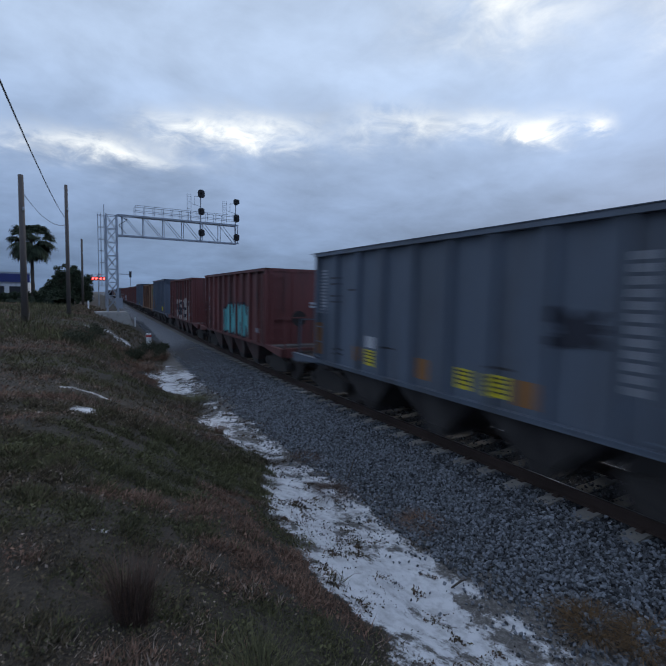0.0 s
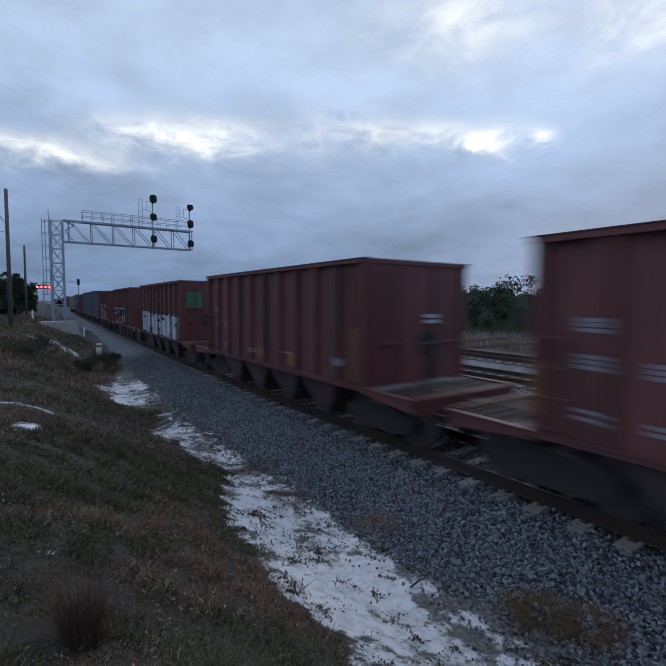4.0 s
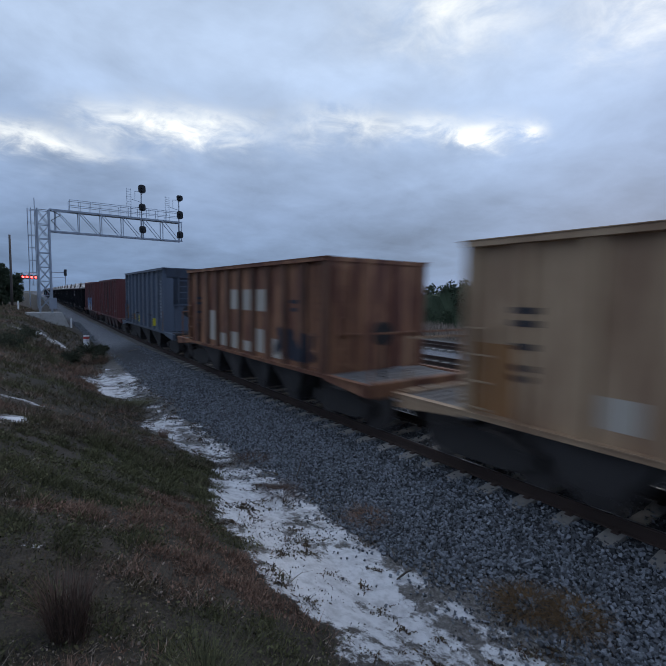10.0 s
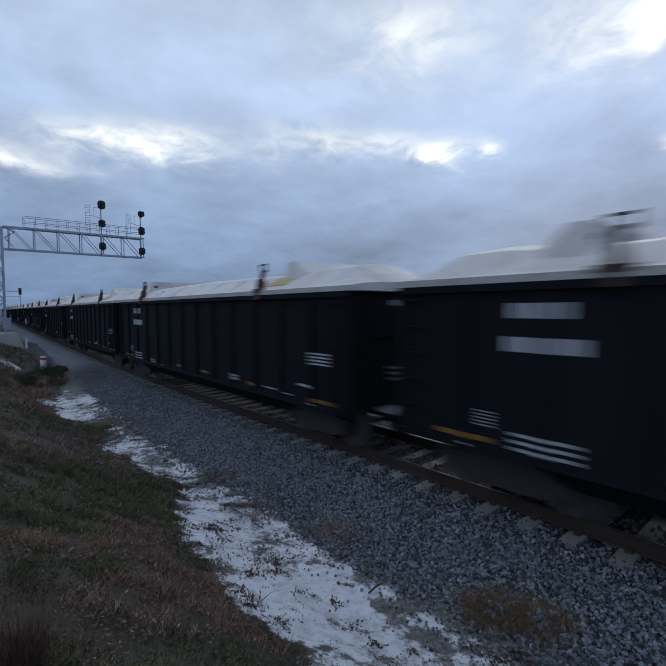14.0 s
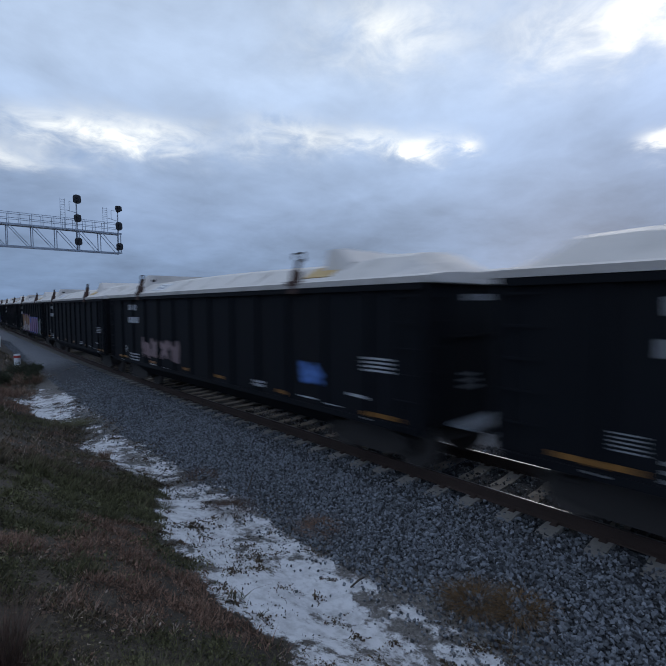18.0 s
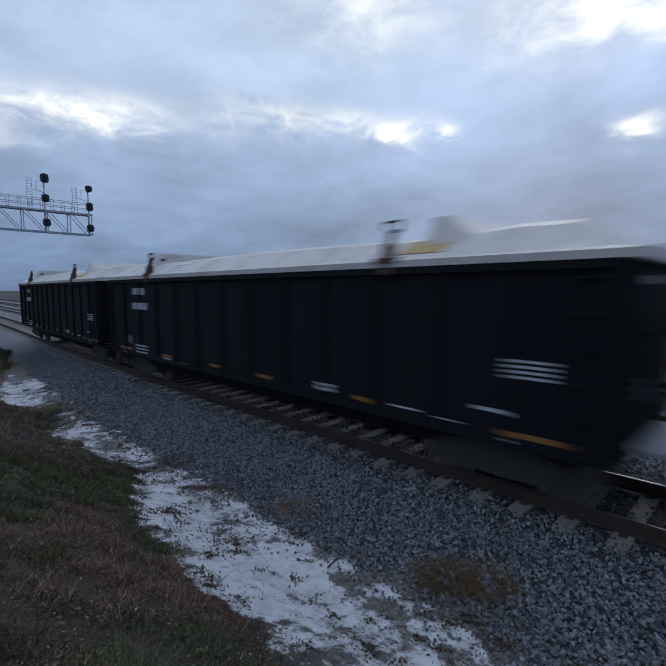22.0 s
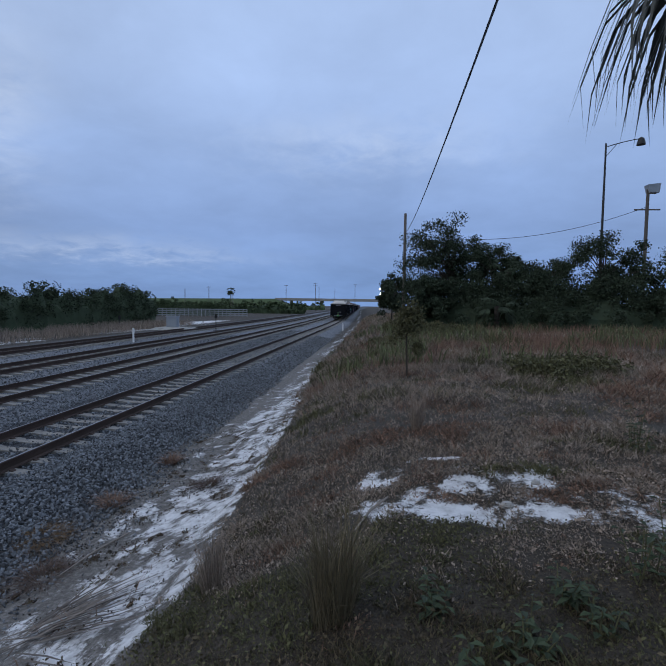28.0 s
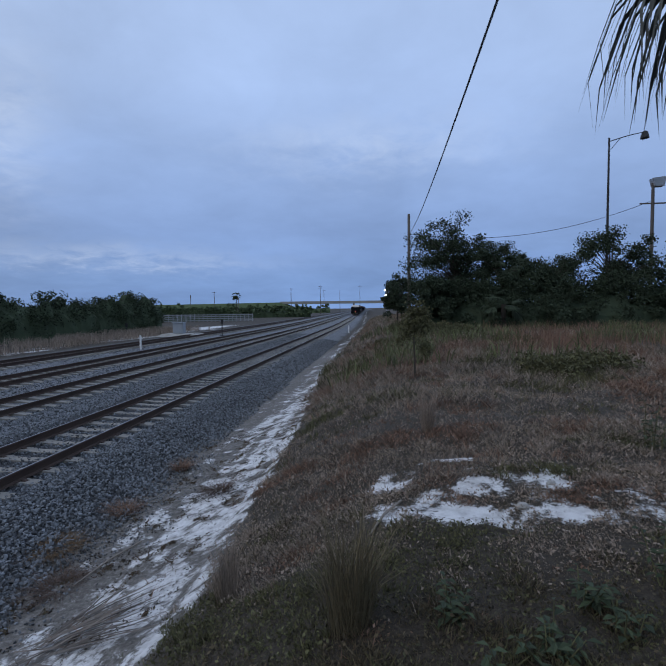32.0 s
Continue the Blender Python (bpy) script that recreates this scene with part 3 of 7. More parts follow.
# ---- rolling stock ----
def bogie_parts(car, yc, und=M_UND):
    """Truck with side frames, four wheels and two axles, at yc along the car."""
    if "side_frame" not in MESHES:
        sf = Shape()
        prof = [(-1.05, 0.36), (-0.85, 0.30), (-0.45, 0.22), (0.45, 0.22), (0.85, 0.30), (1.05, 0.36), (1.05, 0.58), (0.72, 0.62), (0.35, 0.74), (-0.35, 0.74), (-0.72, 0.62), (-1.05, 0.58)]
        sf.loft([[(x, y, z) for y, z in prof] for x in (-0.09, 0.09)])
        for y in (-0.88, 0.88):
            sf.disc((0, y, 0.46), (1, 0, 0), 0.12, 0.28, 10)
        MESHES["side_frame"] = sf.mesh("side_frame", und)
        w = Shape()
        w.disc((0, 0, 0), (1, 0, 0), 0.46, 0.10, 24).disc((-0.065, 0, 0), (1, 0, 0), 0.49, 0.03, 24).disc((0, 0, 0), (1, 0, 0), 0.14, 0.2, 12)
        MESHES["wheel"] = w.mesh("wheel", M_WHEEL)
        MESHES["tread"] = Shape().disc((0.008, 0, 0), (1, 0, 0), 0.4615, 0.07, 24).mesh("tread", M_TREAD)
        MESHES["axle"] = Shape().rod((-0.75, 0, 0.46), (0.75, 0, 0.46), 0.08, n=8).mesh("axle", und)
        MESHES["bolster"] = Shape().box(-1.0, 1.0, -0.2, 0.2, 0.45, 0.72).mesh("bolster", und)
        sp = Shape()
        for y in (-0.12, 0.12):
            for k in range(5):
                sp.disc((0, y, 0.30 + 0.06 * k), (0, 0, 1), 0.085, 0.03, 10)
        MESHES["spring"] = sp.mesh("spring", und)
    bg = part("bogie", MESHES["bolster"], und, car, "", at=(0, yc, 0))
    for s in (-1, 1):
        part("side_frame", MESHES["side_frame"], und, bg, at=(s * 1.02, 0, 0))
        part("spring", MESHES["spring"], und, bg, at=(s * 1.02, 0, 0))
        for q in (-0.88, 0.88):
            o = part("wheel", MESHES["wheel"], und, bg, at=(s * 0.755, q, 0.46))
            t = part("wheel_tread", MESHES["tread"], und, bg, "bright worn tread", at=(s * 0.755, q, 0.46))
            o.scale = t.scale = (s, 1, 1)
    for q in (-0.88, 0.88):
        part("axle", MESHES["axle"], und, bg, at=(0, q, 0))


def ladder(x, y, z0, z1, w, along, n):
    """Ladder rungs on a side (along 'y') or an end (along 'x')."""
    s = Shape()
    for k in range(n):
        z = z0 + (z1 - z0) * k / (n - 1)
        if along == "y":
            s.bar((x, y - w / 2, z), (x, y + w / 2, z), 0.025)
        else:
            s.bar((x - w / 2, y, z), (x + w / 2, y, z), 0.025)
    for q in (-w / 2, w / 2):
        a = (x, y + q) if along == "y" else (x + q, y)
        s.bar((*a, z0 - 0.1), (*a, z1 + 0.1), 0.04)
    return s


def wall_depth(kind, y):
    """Where the near side's surface lies at y along the car, ribs included."""
    if kind == "gondola":
        W, B, k, face, foot, deep = 1.57, 7.64, 14, 0.06, 0.061, 0.06
    else:
        W, B, k, face, foot, deep = 1.555, 4.55, (10 if kind[:4] == "grey" else 11), 0.06, 0.075, 0.11
    a = 0.08 if kind == "gondola" else 0.06
    step = (2 * B - 2 * a) / (k - 1)
    d = np.abs((y + B - a + step / 2) % step - step / 2)
    return -W + deep * np.clip((d - face) / (foot - face), 0, 1)


def marks(car, kind, rows, mat, name, label, lift=0.004):
    """Small flat plates painted on the near side, over the ribs: (y centre, z centre, width, height)."""
    for y, z, w, h in rows:
        cuts = np.linspace(y - w / 2, y + w / 2, max(2, int(w / 0.03)))
        x = wall_depth(kind, cuts) - lift
        part(name, Shape().loft([[(a, c, z - h / 2), (a, c, z + h / 2), (a + 0.003, c, z + h / 2), (a + 0.003, c, z - h / 2)] for a, c in zip(x, cuts)]), mat, car, label)


def hopper_car(paint, colour, open_end, top, extra):
    """An open-top hopper car; its rear end lies at y = 0 of the body, the front towards -y. Origin: middle of the car on the rails."""
    car = thing("hopper_car", "%s open-top hopper car rolling on the near track" % colour, "rail car", "cars of the freight train")
    B, W, zb = 4.55, 1.555, 1.12
    for s in (-1, 1):
        part("side_wall", Shape().box(s * (W - 0.15), s * (W - 0.11), -B, B, zb, top - 0.10), paint, car)
        part("side_sill", Shape().box(s * (W - 0.16), s * (W - 0.012), -6.0, 6.0, zb - 0.085, zb - 0.012).box(s * (W - 0.13), s * (W + 0.012), -6.0, 6.0, zb - 0.012, zb + 0.006), paint, car)
        for e in (-1, 1):
            part("sill_end", Shape().hexa([(s * (W - 0.14), e * B, zb - 0.12), (s * (W - 0.02), e * B, zb - 0.12), (s * (W - 0.02), e * 5.98, zb - 0.26), (s * (W - 0.14), e * 5.98, zb - 0.26)], [(s * (W - 0.14), e * B, zb - 0.086), (s * (W - 0.02), e * B, zb - 0.086), (s * (W - 0.02), e * 5.98, zb - 0.086), (s * (W - 0.14), e * 5.98, zb - 0.086)]), paint, car)
        nr = 10 if open_end else 11
        for k in range(nr):
            y = -B + 0.06 + (2 * B - 0.12) * k / (nr - 1)
            h = Shape().hexa([(s * (W - 0.11), y - 0.075, zb), (s * (W - 0.11), y + 0.075, zb), (s * W, y + 0.06, zb), (s * W, y - 0.06, zb)],
                             [(s * (W - 0.11), y - 0.075, top - 0.1), (s * (W - 0.11), y + 0.075, top - 0.1), (s * W, y + 0.06, top - 0.1), (s * W, y - 0.06, top - 0.1)])
            part("rib", h, M_RIBRUST if colour in ("rusting ochre", "rusty orange") else paint, car)
        part("top_chord", Shape().box(s * (W - 0.14), s * (W + 0.02), -B - 0.03, B + 0.03, top - 0.10, top - 0.012).box(s * (W - 0.16), s * (W + 0.035), -B - (0.2 if open_end else 0.1), B + (0.2 if open_end else 0.1), top - 0.012, top), paint, car)
        part("ladder", ladder(s * (W + 0.015), s * (B - 0.35), zb + 0.1, top - 0.3, 0.42, "y", 7), paint, car)
        part("grab_iron", ladder(s * (W + 0.015), -s * (B - 0.35), zb + 0.1, zb + 1.3, 0.42, "y", 4), paint, car)
    for e in (-1, 1):
        part("end_chord", Shape().box(-W + 0.14, W - 0.14, e * (B - 0.08), e * (B + 0.03), top - 0.10, top), paint, car)
        if open_end:
            part("end_lip", Shape().hexa([(-W + 0.15, e * (B - 0.03), top - 0.42), (W - 0.15, e * (B - 0.03), top - 0.42), (W - 0.15, e * (B - 0.01), top - 0.42), (-W + 0.15, e * (B - 0.01), top - 0.42)],
                                         [(-W + 0.15, e * (B + 0.04), top - 0.014), (W - 0.15, e * (B + 0.04), top - 0.014), (W - 0.15, e * (B + 0.2), top - 0.014), (-W + 0.15, e * (B + 0.2), top - 0.014)]), paint, car)
            part("slope_sheet", Shape().hexa([(-W + 0.1, e * (B - 0.75), 2.05), (W - 0.1, e * (B - 0.75), 2.05), (W - 0.1, e * (B - 0.70), 2.05), (-W + 0.1, e * (B - 0.70), 2.05)],
                                             [(-W + 0.1, e * (B - 0.06), top - 0.1), (W - 0.1, e * (B - 0.06), top - 0.1), (W - 0.1, e * (B - 0.01), top - 0.1), (-W + 0.1, e * (B - 0.01), top - 0.1)]), paint, car)
            part("end_sheet", Shape().box(-W + 0.16, W - 0.16, e * (B - 0.16), e * (B - 0.11), zb, 2.28), paint, car)
            part("end_ledge", Shape().box(-W + 0.16, W - 0.16, e * (B - 0.80), e * (B - 0.03), 2.28, 2.32), paint, car)
            for x in (-1, 1):
                part("corner_panel", Shape().box(x * (W - 0.46), x * (W - 0.155), e * (B - 0.10), e * (B - 0.04), zb, top - 0.1), paint, car)
            part("end_ladder", ladder(-0.62, e * (B + 0.02), 2.1, top - 0.3, 0.5, "x", 7), paint, car)
        else:
            part("end_wall", Shape().box(-W + 0.1, W - 0.1, e * (B - 0.06), e * B, zb, top - 0.1), paint, car)
            for x in (-1.37, -0.5, 0.5, 1.37):
                part("end_post", Shape().box(x - 0.06, x + 0.06, e * B, e * (B + 0.045), zb, top - 0.1), paint, car)
            for a, c in ((-1.3, -0.57), (0.57, 1.3)):
                part("end_ledge", Shape().box(a, c, e * B, e * (B + 0.07), 1.96, 2.0), paint, car)
            part("end_ladder", ladder(-1.1, e * (B + 0.09), zb + 0.2, top - 0.3, 0.42, "x", 7), paint, car)
        part("end_platform", Shape().box(-0.42, 0.42, e * (B + 0.34), e * 5.9, zb - 0.15, zb - 0.03), M_DECK, car)
        part("deck_plate", Shape().box(-1.38, 1.38, e * (B + 0.03), e * (B + 0.33), zb - 0.2, zb - 0.01), M_GREY if open_end else M_DUST, car, "deck plate at the foot of the end wall")
        for k in range(5):
            q = B + 0.36 + 0.24 * k
            part("deck_tread", Shape().box(-1.38, 1.38, e * q, e * (q + 0.15), zb - 0.075, zb - 0.028), M_DECK if open_end or paint == M_RED else M_DUST, car)
        part("end_sill", Shape().box(-1.38, 1.38, e * 5.92, e * 6.05, zb - 0.28, zb + 0.02), M_CHUTE if open_end else paint, car)
        part("hand_rail", Shape().bar((-1.35, e * 5.9, zb), (-1.35, e * 5.9, zb + 1.0), 0.035).bar((1.35, e * 5.9, zb), (1.35, e * 5.9, zb + 1.0), 0.035).bar((-1.35, e * 5.9, zb + 1.0), (1.35, e * 5.9, zb + 1.0), 0.035), paint, car)
        part("coupler", Shape().box(-0.12, 0.12, e * 5.6, e * 6.22, 0.72, 0.94).box(-0.2, 0.2, e * 6.12, e * 6.35, 0.66, 1.0), M_UND, car, "dark cast coupler")
        part("air_hose", Shape().rod((0.35, e * 6.0, 0.85), (0.3, e * 6.28, 0.5), 0.03), M_UND, car)
        bogie_parts(car, e * 4.55)
    part("centre_sill", Shape().box(-0.3, 0.3, -6.0, 6.0, 0.74, 0.98), M_UND, car)
    part("brake_wheel", Shape().disc((-0.7, -5.5, zb + 0.95), (0, 1, 0), 0.26, 0.04, 16).rod((-0.7, -5.5, zb), (-0.7, -5.5, zb + 0.95), 0.03), M_UND, car)
    part("air_reservoir", Shape().rod((0.6, 4.9, zb + 0.25), (0.6, 5.7, zb + 0.25), 0.2, n=12), M_UND, car)
    bays = ((-3.45, -1.16), (-1.14, 1.14), (1.16, 3.45)) if open_end else ((-3.5, -1.77), (-1.75, -0.02), (0.02, 1.75), (1.77, 3.5))
    for a, b in bays:
        m = (a + b) / 2
        part("hopper_chute", Shape().hexa([(-1.25, m - 0.30, 0.38), (1.25, m - 0.30, 0.38), (1.25, m + 0.30, 0.38), (-1.25, m + 0.30, 0.38)], [(-1.42, a, zb - 0.02), (1.42, a, zb - 0.02), (1.42, b, zb - 0.02), (-1.42, b, zb - 0.02)]), M_CHUTERED if paint == M_RED else M_CHUTE, car)
        part("chute_door", Shape().hexa([(-1.2, m - 0.24, 0.2), (1.2, m - 0.24, 0.2), (1.2, m + 0.24, 0.2), (-1.2, m + 0.24, 0.2)], [(-1.27, m - 0.34, 0.40), (1.27, m - 0.34, 0.40), (1.27, m + 0.34, 0.40), (-1.27, m + 0.34, 0.40)]), M_CHUTE, car, "dusty hopper door")
    extra(car, -W, B, zb, top)
    return car


LID = ((1.60, 0.0), (1.62, 0.10), (1.54, 0.13), (0.95, 0.49), (0.5, 0.59), (0.0, 0.62), (-0.5, 0.59), (-0.95, 0.49), (-1.54, 0.13), (-1.62, 0.10), (-1.60, 0.0))


def lid_plate(y0, y1, u0, u1, lift):
    """A thin plate on the near slope of the cover; u runs from its rim (0) up to its crest (1)."""
    top = 3.22
    lo, hi = Vector((-1.54, 0, top + 0.13)), Vector((-0.95, 0, top + 0.477))
    nrm = Vector((-0.54, 0, 0.84))
    a, b = lo.lerp(hi, u0), lo.lerp(hi, u1)
    ring = [a + Vector((0, y0, 0)), a + Vector((0, y1, 0)), b + Vector((0, y1, 0)), b + Vector((0, y0, 0))]
    return Shape().hexa([p + nrm * 0.001 for p in ring], [p + nrm * lift for p in ring])


def gondola_car(decorate):
    """A black coal gondola with a hinged white cover."""
    car = thing("covered_gondola", "black gondola car with a white arched cover on the track", "rail car", "cars of the freight train")
    B, W, zb, top = 7.64, 1.57, 0.93, 3.22
    for s in (-1, 1):
        part("side_wall", Shape().box(s * (W - 0.10), s * (W - 0.06), -B, B, zb, top - 0.10), M_BLK, car)
        part("side_tub", Shape().hexa([(s * (W - 0.5), -5.0, 0.5), (s * (W - 0.5), 5.0, 0.5), (s * (W - 0.42), 5.0, 0.5), (s * (W - 0.42), -5.0, 0.5)], [(s * (W - 0.1), -5.6, zb), (s * (W - 0.1), 5.6, zb), (s * (W - 0.06), 5.6, zb), (s * (W - 0.06), -5.6, zb)]), M_BLK, car)
        part("side_sill", Shape().box(s * (W - 0.14), s * (W - 0.02), -B, B, zb - 0.1, zb), M_BLK, car)
        for k in range(14):
            y = -B + 0.08 + (2 * B - 0.16) * k / 13
            part("rib", Shape().box(s * (W - 0.06), s * W, y - 0.06, y + 0.06, zb, top - 0.1), M_BLK, car)
        part("top_chord", Shape().box(s * (W - 0.12), s * (W + 0.02), -B, B, top - 0.10, top), M_BLK, car)
        part("ladder", ladder(s * (W + 0.015), s * (B - 0.32), zb, top - 0.2, 0.42, "y", 6), M_BLK, car)
        for k in range(6):
            y, z = -s * (B - 0.32), zb + (top - 0.2 - zb) * k / 5
            part("grab_iron", Shape().bar((s * (W + 0.015), y - 0.21, z), (s * (W + 0.015), y + 0.21, z), 0.03), M_BLK, car)
    for e in (-1, 1):
        part("end_wall", Shape().box(-W + 0.1, W - 0.1, e * (B - 0.06), e * B, zb, top), M_BLK, car)
        for x in (-1.28, 1.28):
            part("end_ladder", ladder(x, e * (B + 0.05), zb + 0.1, top - 0.2, 0.42, "x", 6), M_BLK, car)
        part("end_rib", Shape().box(-1.0, 1.0, e * B, e * (B + 0.04), 2.33, 2.37), M_BLK, car)
        part("end_step", Shape().box(-0.85, 0.85, e * B, e * (B + 0.45), zb - 0.05, zb), M_GALV, car, "grey grated end step")
        part("uncoupling_lever", Shape().rod((-1.45, e * (B + 0.2), 0.85), (0.1, e * (B + 0.28), 0.8), 0.02), M_UND, car)
        part("coupler", Shape().box(-0.12, 0.12, e * (B - 0.1), e * 8.12, 0.68, 0.88).box(-0.2, 0.2, e * 8.0, e * 8.21, 0.62, 0.92), M_UND, car, "dark cast coupler")
        part("air_hose", Shape().rod((0.45, e * (B + 0.1), 0.8), (0.35, e * 8.2, 0.42), 0.03), M_UND, car)
        bogie_parts(car, e * 6.0)
        # the lid's lifting lever, rust brown, with a pale tip
        y = e * (B - 3.23)
        lev = Shape().bar((-W - 0.02, y, top - 0.12), (-W + 0.08, y + 0.02, top + 0.36), 0.15, 0.16).bar((-W + 0.08, y + 0.02, top + 0.36), (-W + 0.12, y - 0.02, top + 0.58), 0.10, 0.10).box(-W - 0.05, -W + 0.1, y - 0.2, y + 0.24, top + 0.06, top + 0.15)
        lev = part("lid_lever", lev, M_LEVER, car, "dark rust-brown lid lever")
        part("lever_tip", Shape().bar((-W + 0.12, y - 0.14, top + 0.55), (-W + 0.12, y - 0.14, top + 0.72), 0.035).bar((-W + 0.12, y + 0.14, top + 0.60), (-W + 0.12, y + 0.14, top + 0.72), 0.035).bar((-W + 0.12, y - 0.16, top + 0.72), (-W + 0.12, y + 0.16, top + 0.72), 0.035).bar((-W + 0.12, y - 0.16, top + 0.57), (-W + 0.12, y + 0.06, top + 0.57), 0.05), M_UND, lev, "black hoop handle")
    rings = []
    half = ((B + 0.16, 0.12), (B - 0.25, 0.16), (B - 0.45, 0.55), (B - 0.75, 1.0), (B - 1.5, 1.06), (B - 2.2, 0.92), (B - 3.1, 0.84), (B - 5.0, 0.92), (0.0, 0.97))
    for y, k in [(-y, k) for y, k in half] + [(y, k) for y, k in half[-2::-1]]:
        rings.append([(x, y, top + 0.004 + (z if z <= 0.13 else 0.13 + (z - 0.13) * k)) for x, z in LID])
    lid = part("cover", Shape().loft(rings), M_LID, car, "white fibreglass cover")
    for k in range(7):
        y = -4.2 + 1.4 * k
        part("cover_seam", lid_plate(y - 0.015, y + 0.015, 0.02, 0.9, 0.012), M_LID, lid)
    part("cover_panel", lid_plate(B - 5.1, B - 4.1, 0.15, 0.75, 0.012), M_WHITE, lid, "pale maker's panel")
    for k in range(3):
        part("panel_bar", lid_plate(B - 4.95, B - 4.25, 0.24 + 0.16 * k, 0.30 + 0.16 * k, 0.016), M_DIMMARK, lid, "grey faded lettering bar")
    part("warning_panel", lid_plate(-B + 2.35, -B + 3.1, 0.2, 0.8, 0.016), M_OCHREP, lid, "dull yellow warning panel")
    for e in (-1, 1):
        y0, y1, y2 = e * (B - 2.76), e * (B - 2.46), e * (B - 2.12)
        ring = lambda y, z: [(-1.25, y, top + 0.2), (1.25, y, top + 0.2), (1.02, y, top + z), (-1.02, y, top + z)]
        box = part("cover_box", Shape().loft([ring(y0, 0.78), ring(y1, 0.78), ring(y2, 0.5)]), M_LID, lid, "raised hinge housing of the cover")
        part("box_vent", Shape().box(-0.95, -0.8, y0 - 0.01 * e, y0, top + 0.55, top + 0.63), M_UND, box)
        part("cover_handle", Shape().bar((0.6, e * B, top + 0.1), (0.6, e * B, top + 0.24), 0.03).bar((1.2, e * B, top + 0.1), (1.2, e * B, top + 0.24), 0.03).bar((0.6, e * B, top + 0.24), (1.2, e * B, top + 0.24), 0.03), M_UND, lid)
    part("centre_sill", Shape().box(-0.3, 0.3, -7.5, 7.5, 0.70, 0.92), M_UND, car)
    q = lambda d: 7.93 - d
    # reporting marks and weights as plain bars, reflectors along the sill
    marks(car, "gondola", [(q(2.31 + 0.21 * k), 2.85, 0.15, 0.2) for k in range(4)] + [(q(2.24 + 0.178 * k), 2.40, 0.13, 0.2) for k in range(6)], M_MARK, "lettering", "white lettering bar")
    marks(car, "gondola", [(q(2.7), z, 0.85, 0.045) for z in (1.18, 1.08, 0.98)] + [(q(1.85), 1.22 + 0.05 * k, 0.2, 0.02) for k in range(5)] + [(q(14.58), z, 0.6, 0.035) for z in (1.97, 1.9, 1.83, 1.76)] + [(q(14.1), 1.27, 0.5, 0.05), (q(10.85), 1.15, 0.45, 0.05), (q(10.85), 1.07, 0.45, 0.06), (q(12.65), 1.04, 0.5, 0.03), (q(13.4), 1.0, 0.4, 0.02), (q(5.45), 0.92, 0.5, 0.03), (q(1.55), 0.905, 0.6, 0.03), (q(4.45), 0.955, 0.5, 0.03), (q(14.6), 0.915, 0.6, 0.03)], M_MARK, "lettering", "small white lettering bar")
    marks(car, "gondola", [(q(1.5), 1.02, 0.9, 0.075), (q(4.42), 1.03, 0.5, 0.075), (q(7.05), 1.05, 0.48, 0.075), (q(9.0), 1.05, 0.46, 0.075), (q(11.8), 1.03, 0.42, 0.075), (q(14.65), 1.0, 0.88, 0.075)], M_AMBER, "reflector", "amber reflector strip")
    for e in (-1, 1):
        for k in range(11):
            if k != 4:
                part("end_lettering", Shape().box(-0.46 + 0.083 * k, -0.405 + 0.083 * k, e * (B + 0.001), e * (B + 0.005), 2.95, 3.06), M_MARK, car)
        for k in range(3):
            part("end_lettering", Shape().box(-0.55, -0.12 + 0.07 * (2 - k), e * (B + 0.001), e * (B + 0.005), 1.46 + 0.11 * k, 1.50 + 0.11 * k), M_DIMMARK, car)
    decorate(car, B)
    return car


def no_extra(car, *a):
    pass


def grey_marks(car, x, B, zb, top, panels=(2.53, 5.45, 6.2), rust=4.36):
    marks(car, "grey", [(-B + 0.85, z, 0.20, 0.10) for z in np.arange(1.75, 3.55, 0.15)] + [(B - 0.3, z, 0.30, 0.045) for z in np.arange(2.4, 3.55, 0.085)], M_PALEMARK, "lettering", "white lettering bar")
    for d in panels:
        marks(car, "grey", [(B - d, 1.45, 0.34, 0.36)], M_LEMON, "panel", "yellow stencil panel")
        marks(car, "grey", [(B - d, z, 0.26, 0.03) for z in (1.35, 1.43, 1.51, 1.58)], M_UND, "lettering", "small dark lettering bar", 0.008)
    marks(car, "grey", [(B - 2.55, 1.81, 0.34, 0.26)], M_MARK, "panel", "white stencil panel")
    marks(car, "grey", [(B - 0.95, z, 0.5, 0.05) for z in (3.3, 3.15, 2.85, 2.7)] + [(B - 1.8, 3.0, 0.4, 0.05), (B - 1.1, 1.5, 0.4, 0.05), (B - 1.1, 1.38, 0.4, 0.05), (B - 3.25, 1.75, 0.34, 0.04), (B - 6.2, 1.75, 0.5, 0.04)], M_UND, "lettering", "small dark lettering bar")
    marks(car, "grey", [(B - 0.12, 1.7, 0.22, 0.85), (-B + 0.16, 1.6, 0.24, 0.9), (B - 2.05, 1.5, 0.24, 0.34), (B - rust, 1.46, 0.34, 0.4), (B - 6.75, 1.42, 0.5, 0.4)], M_RUSTMARK, "rust_patch", "orange rust patch")


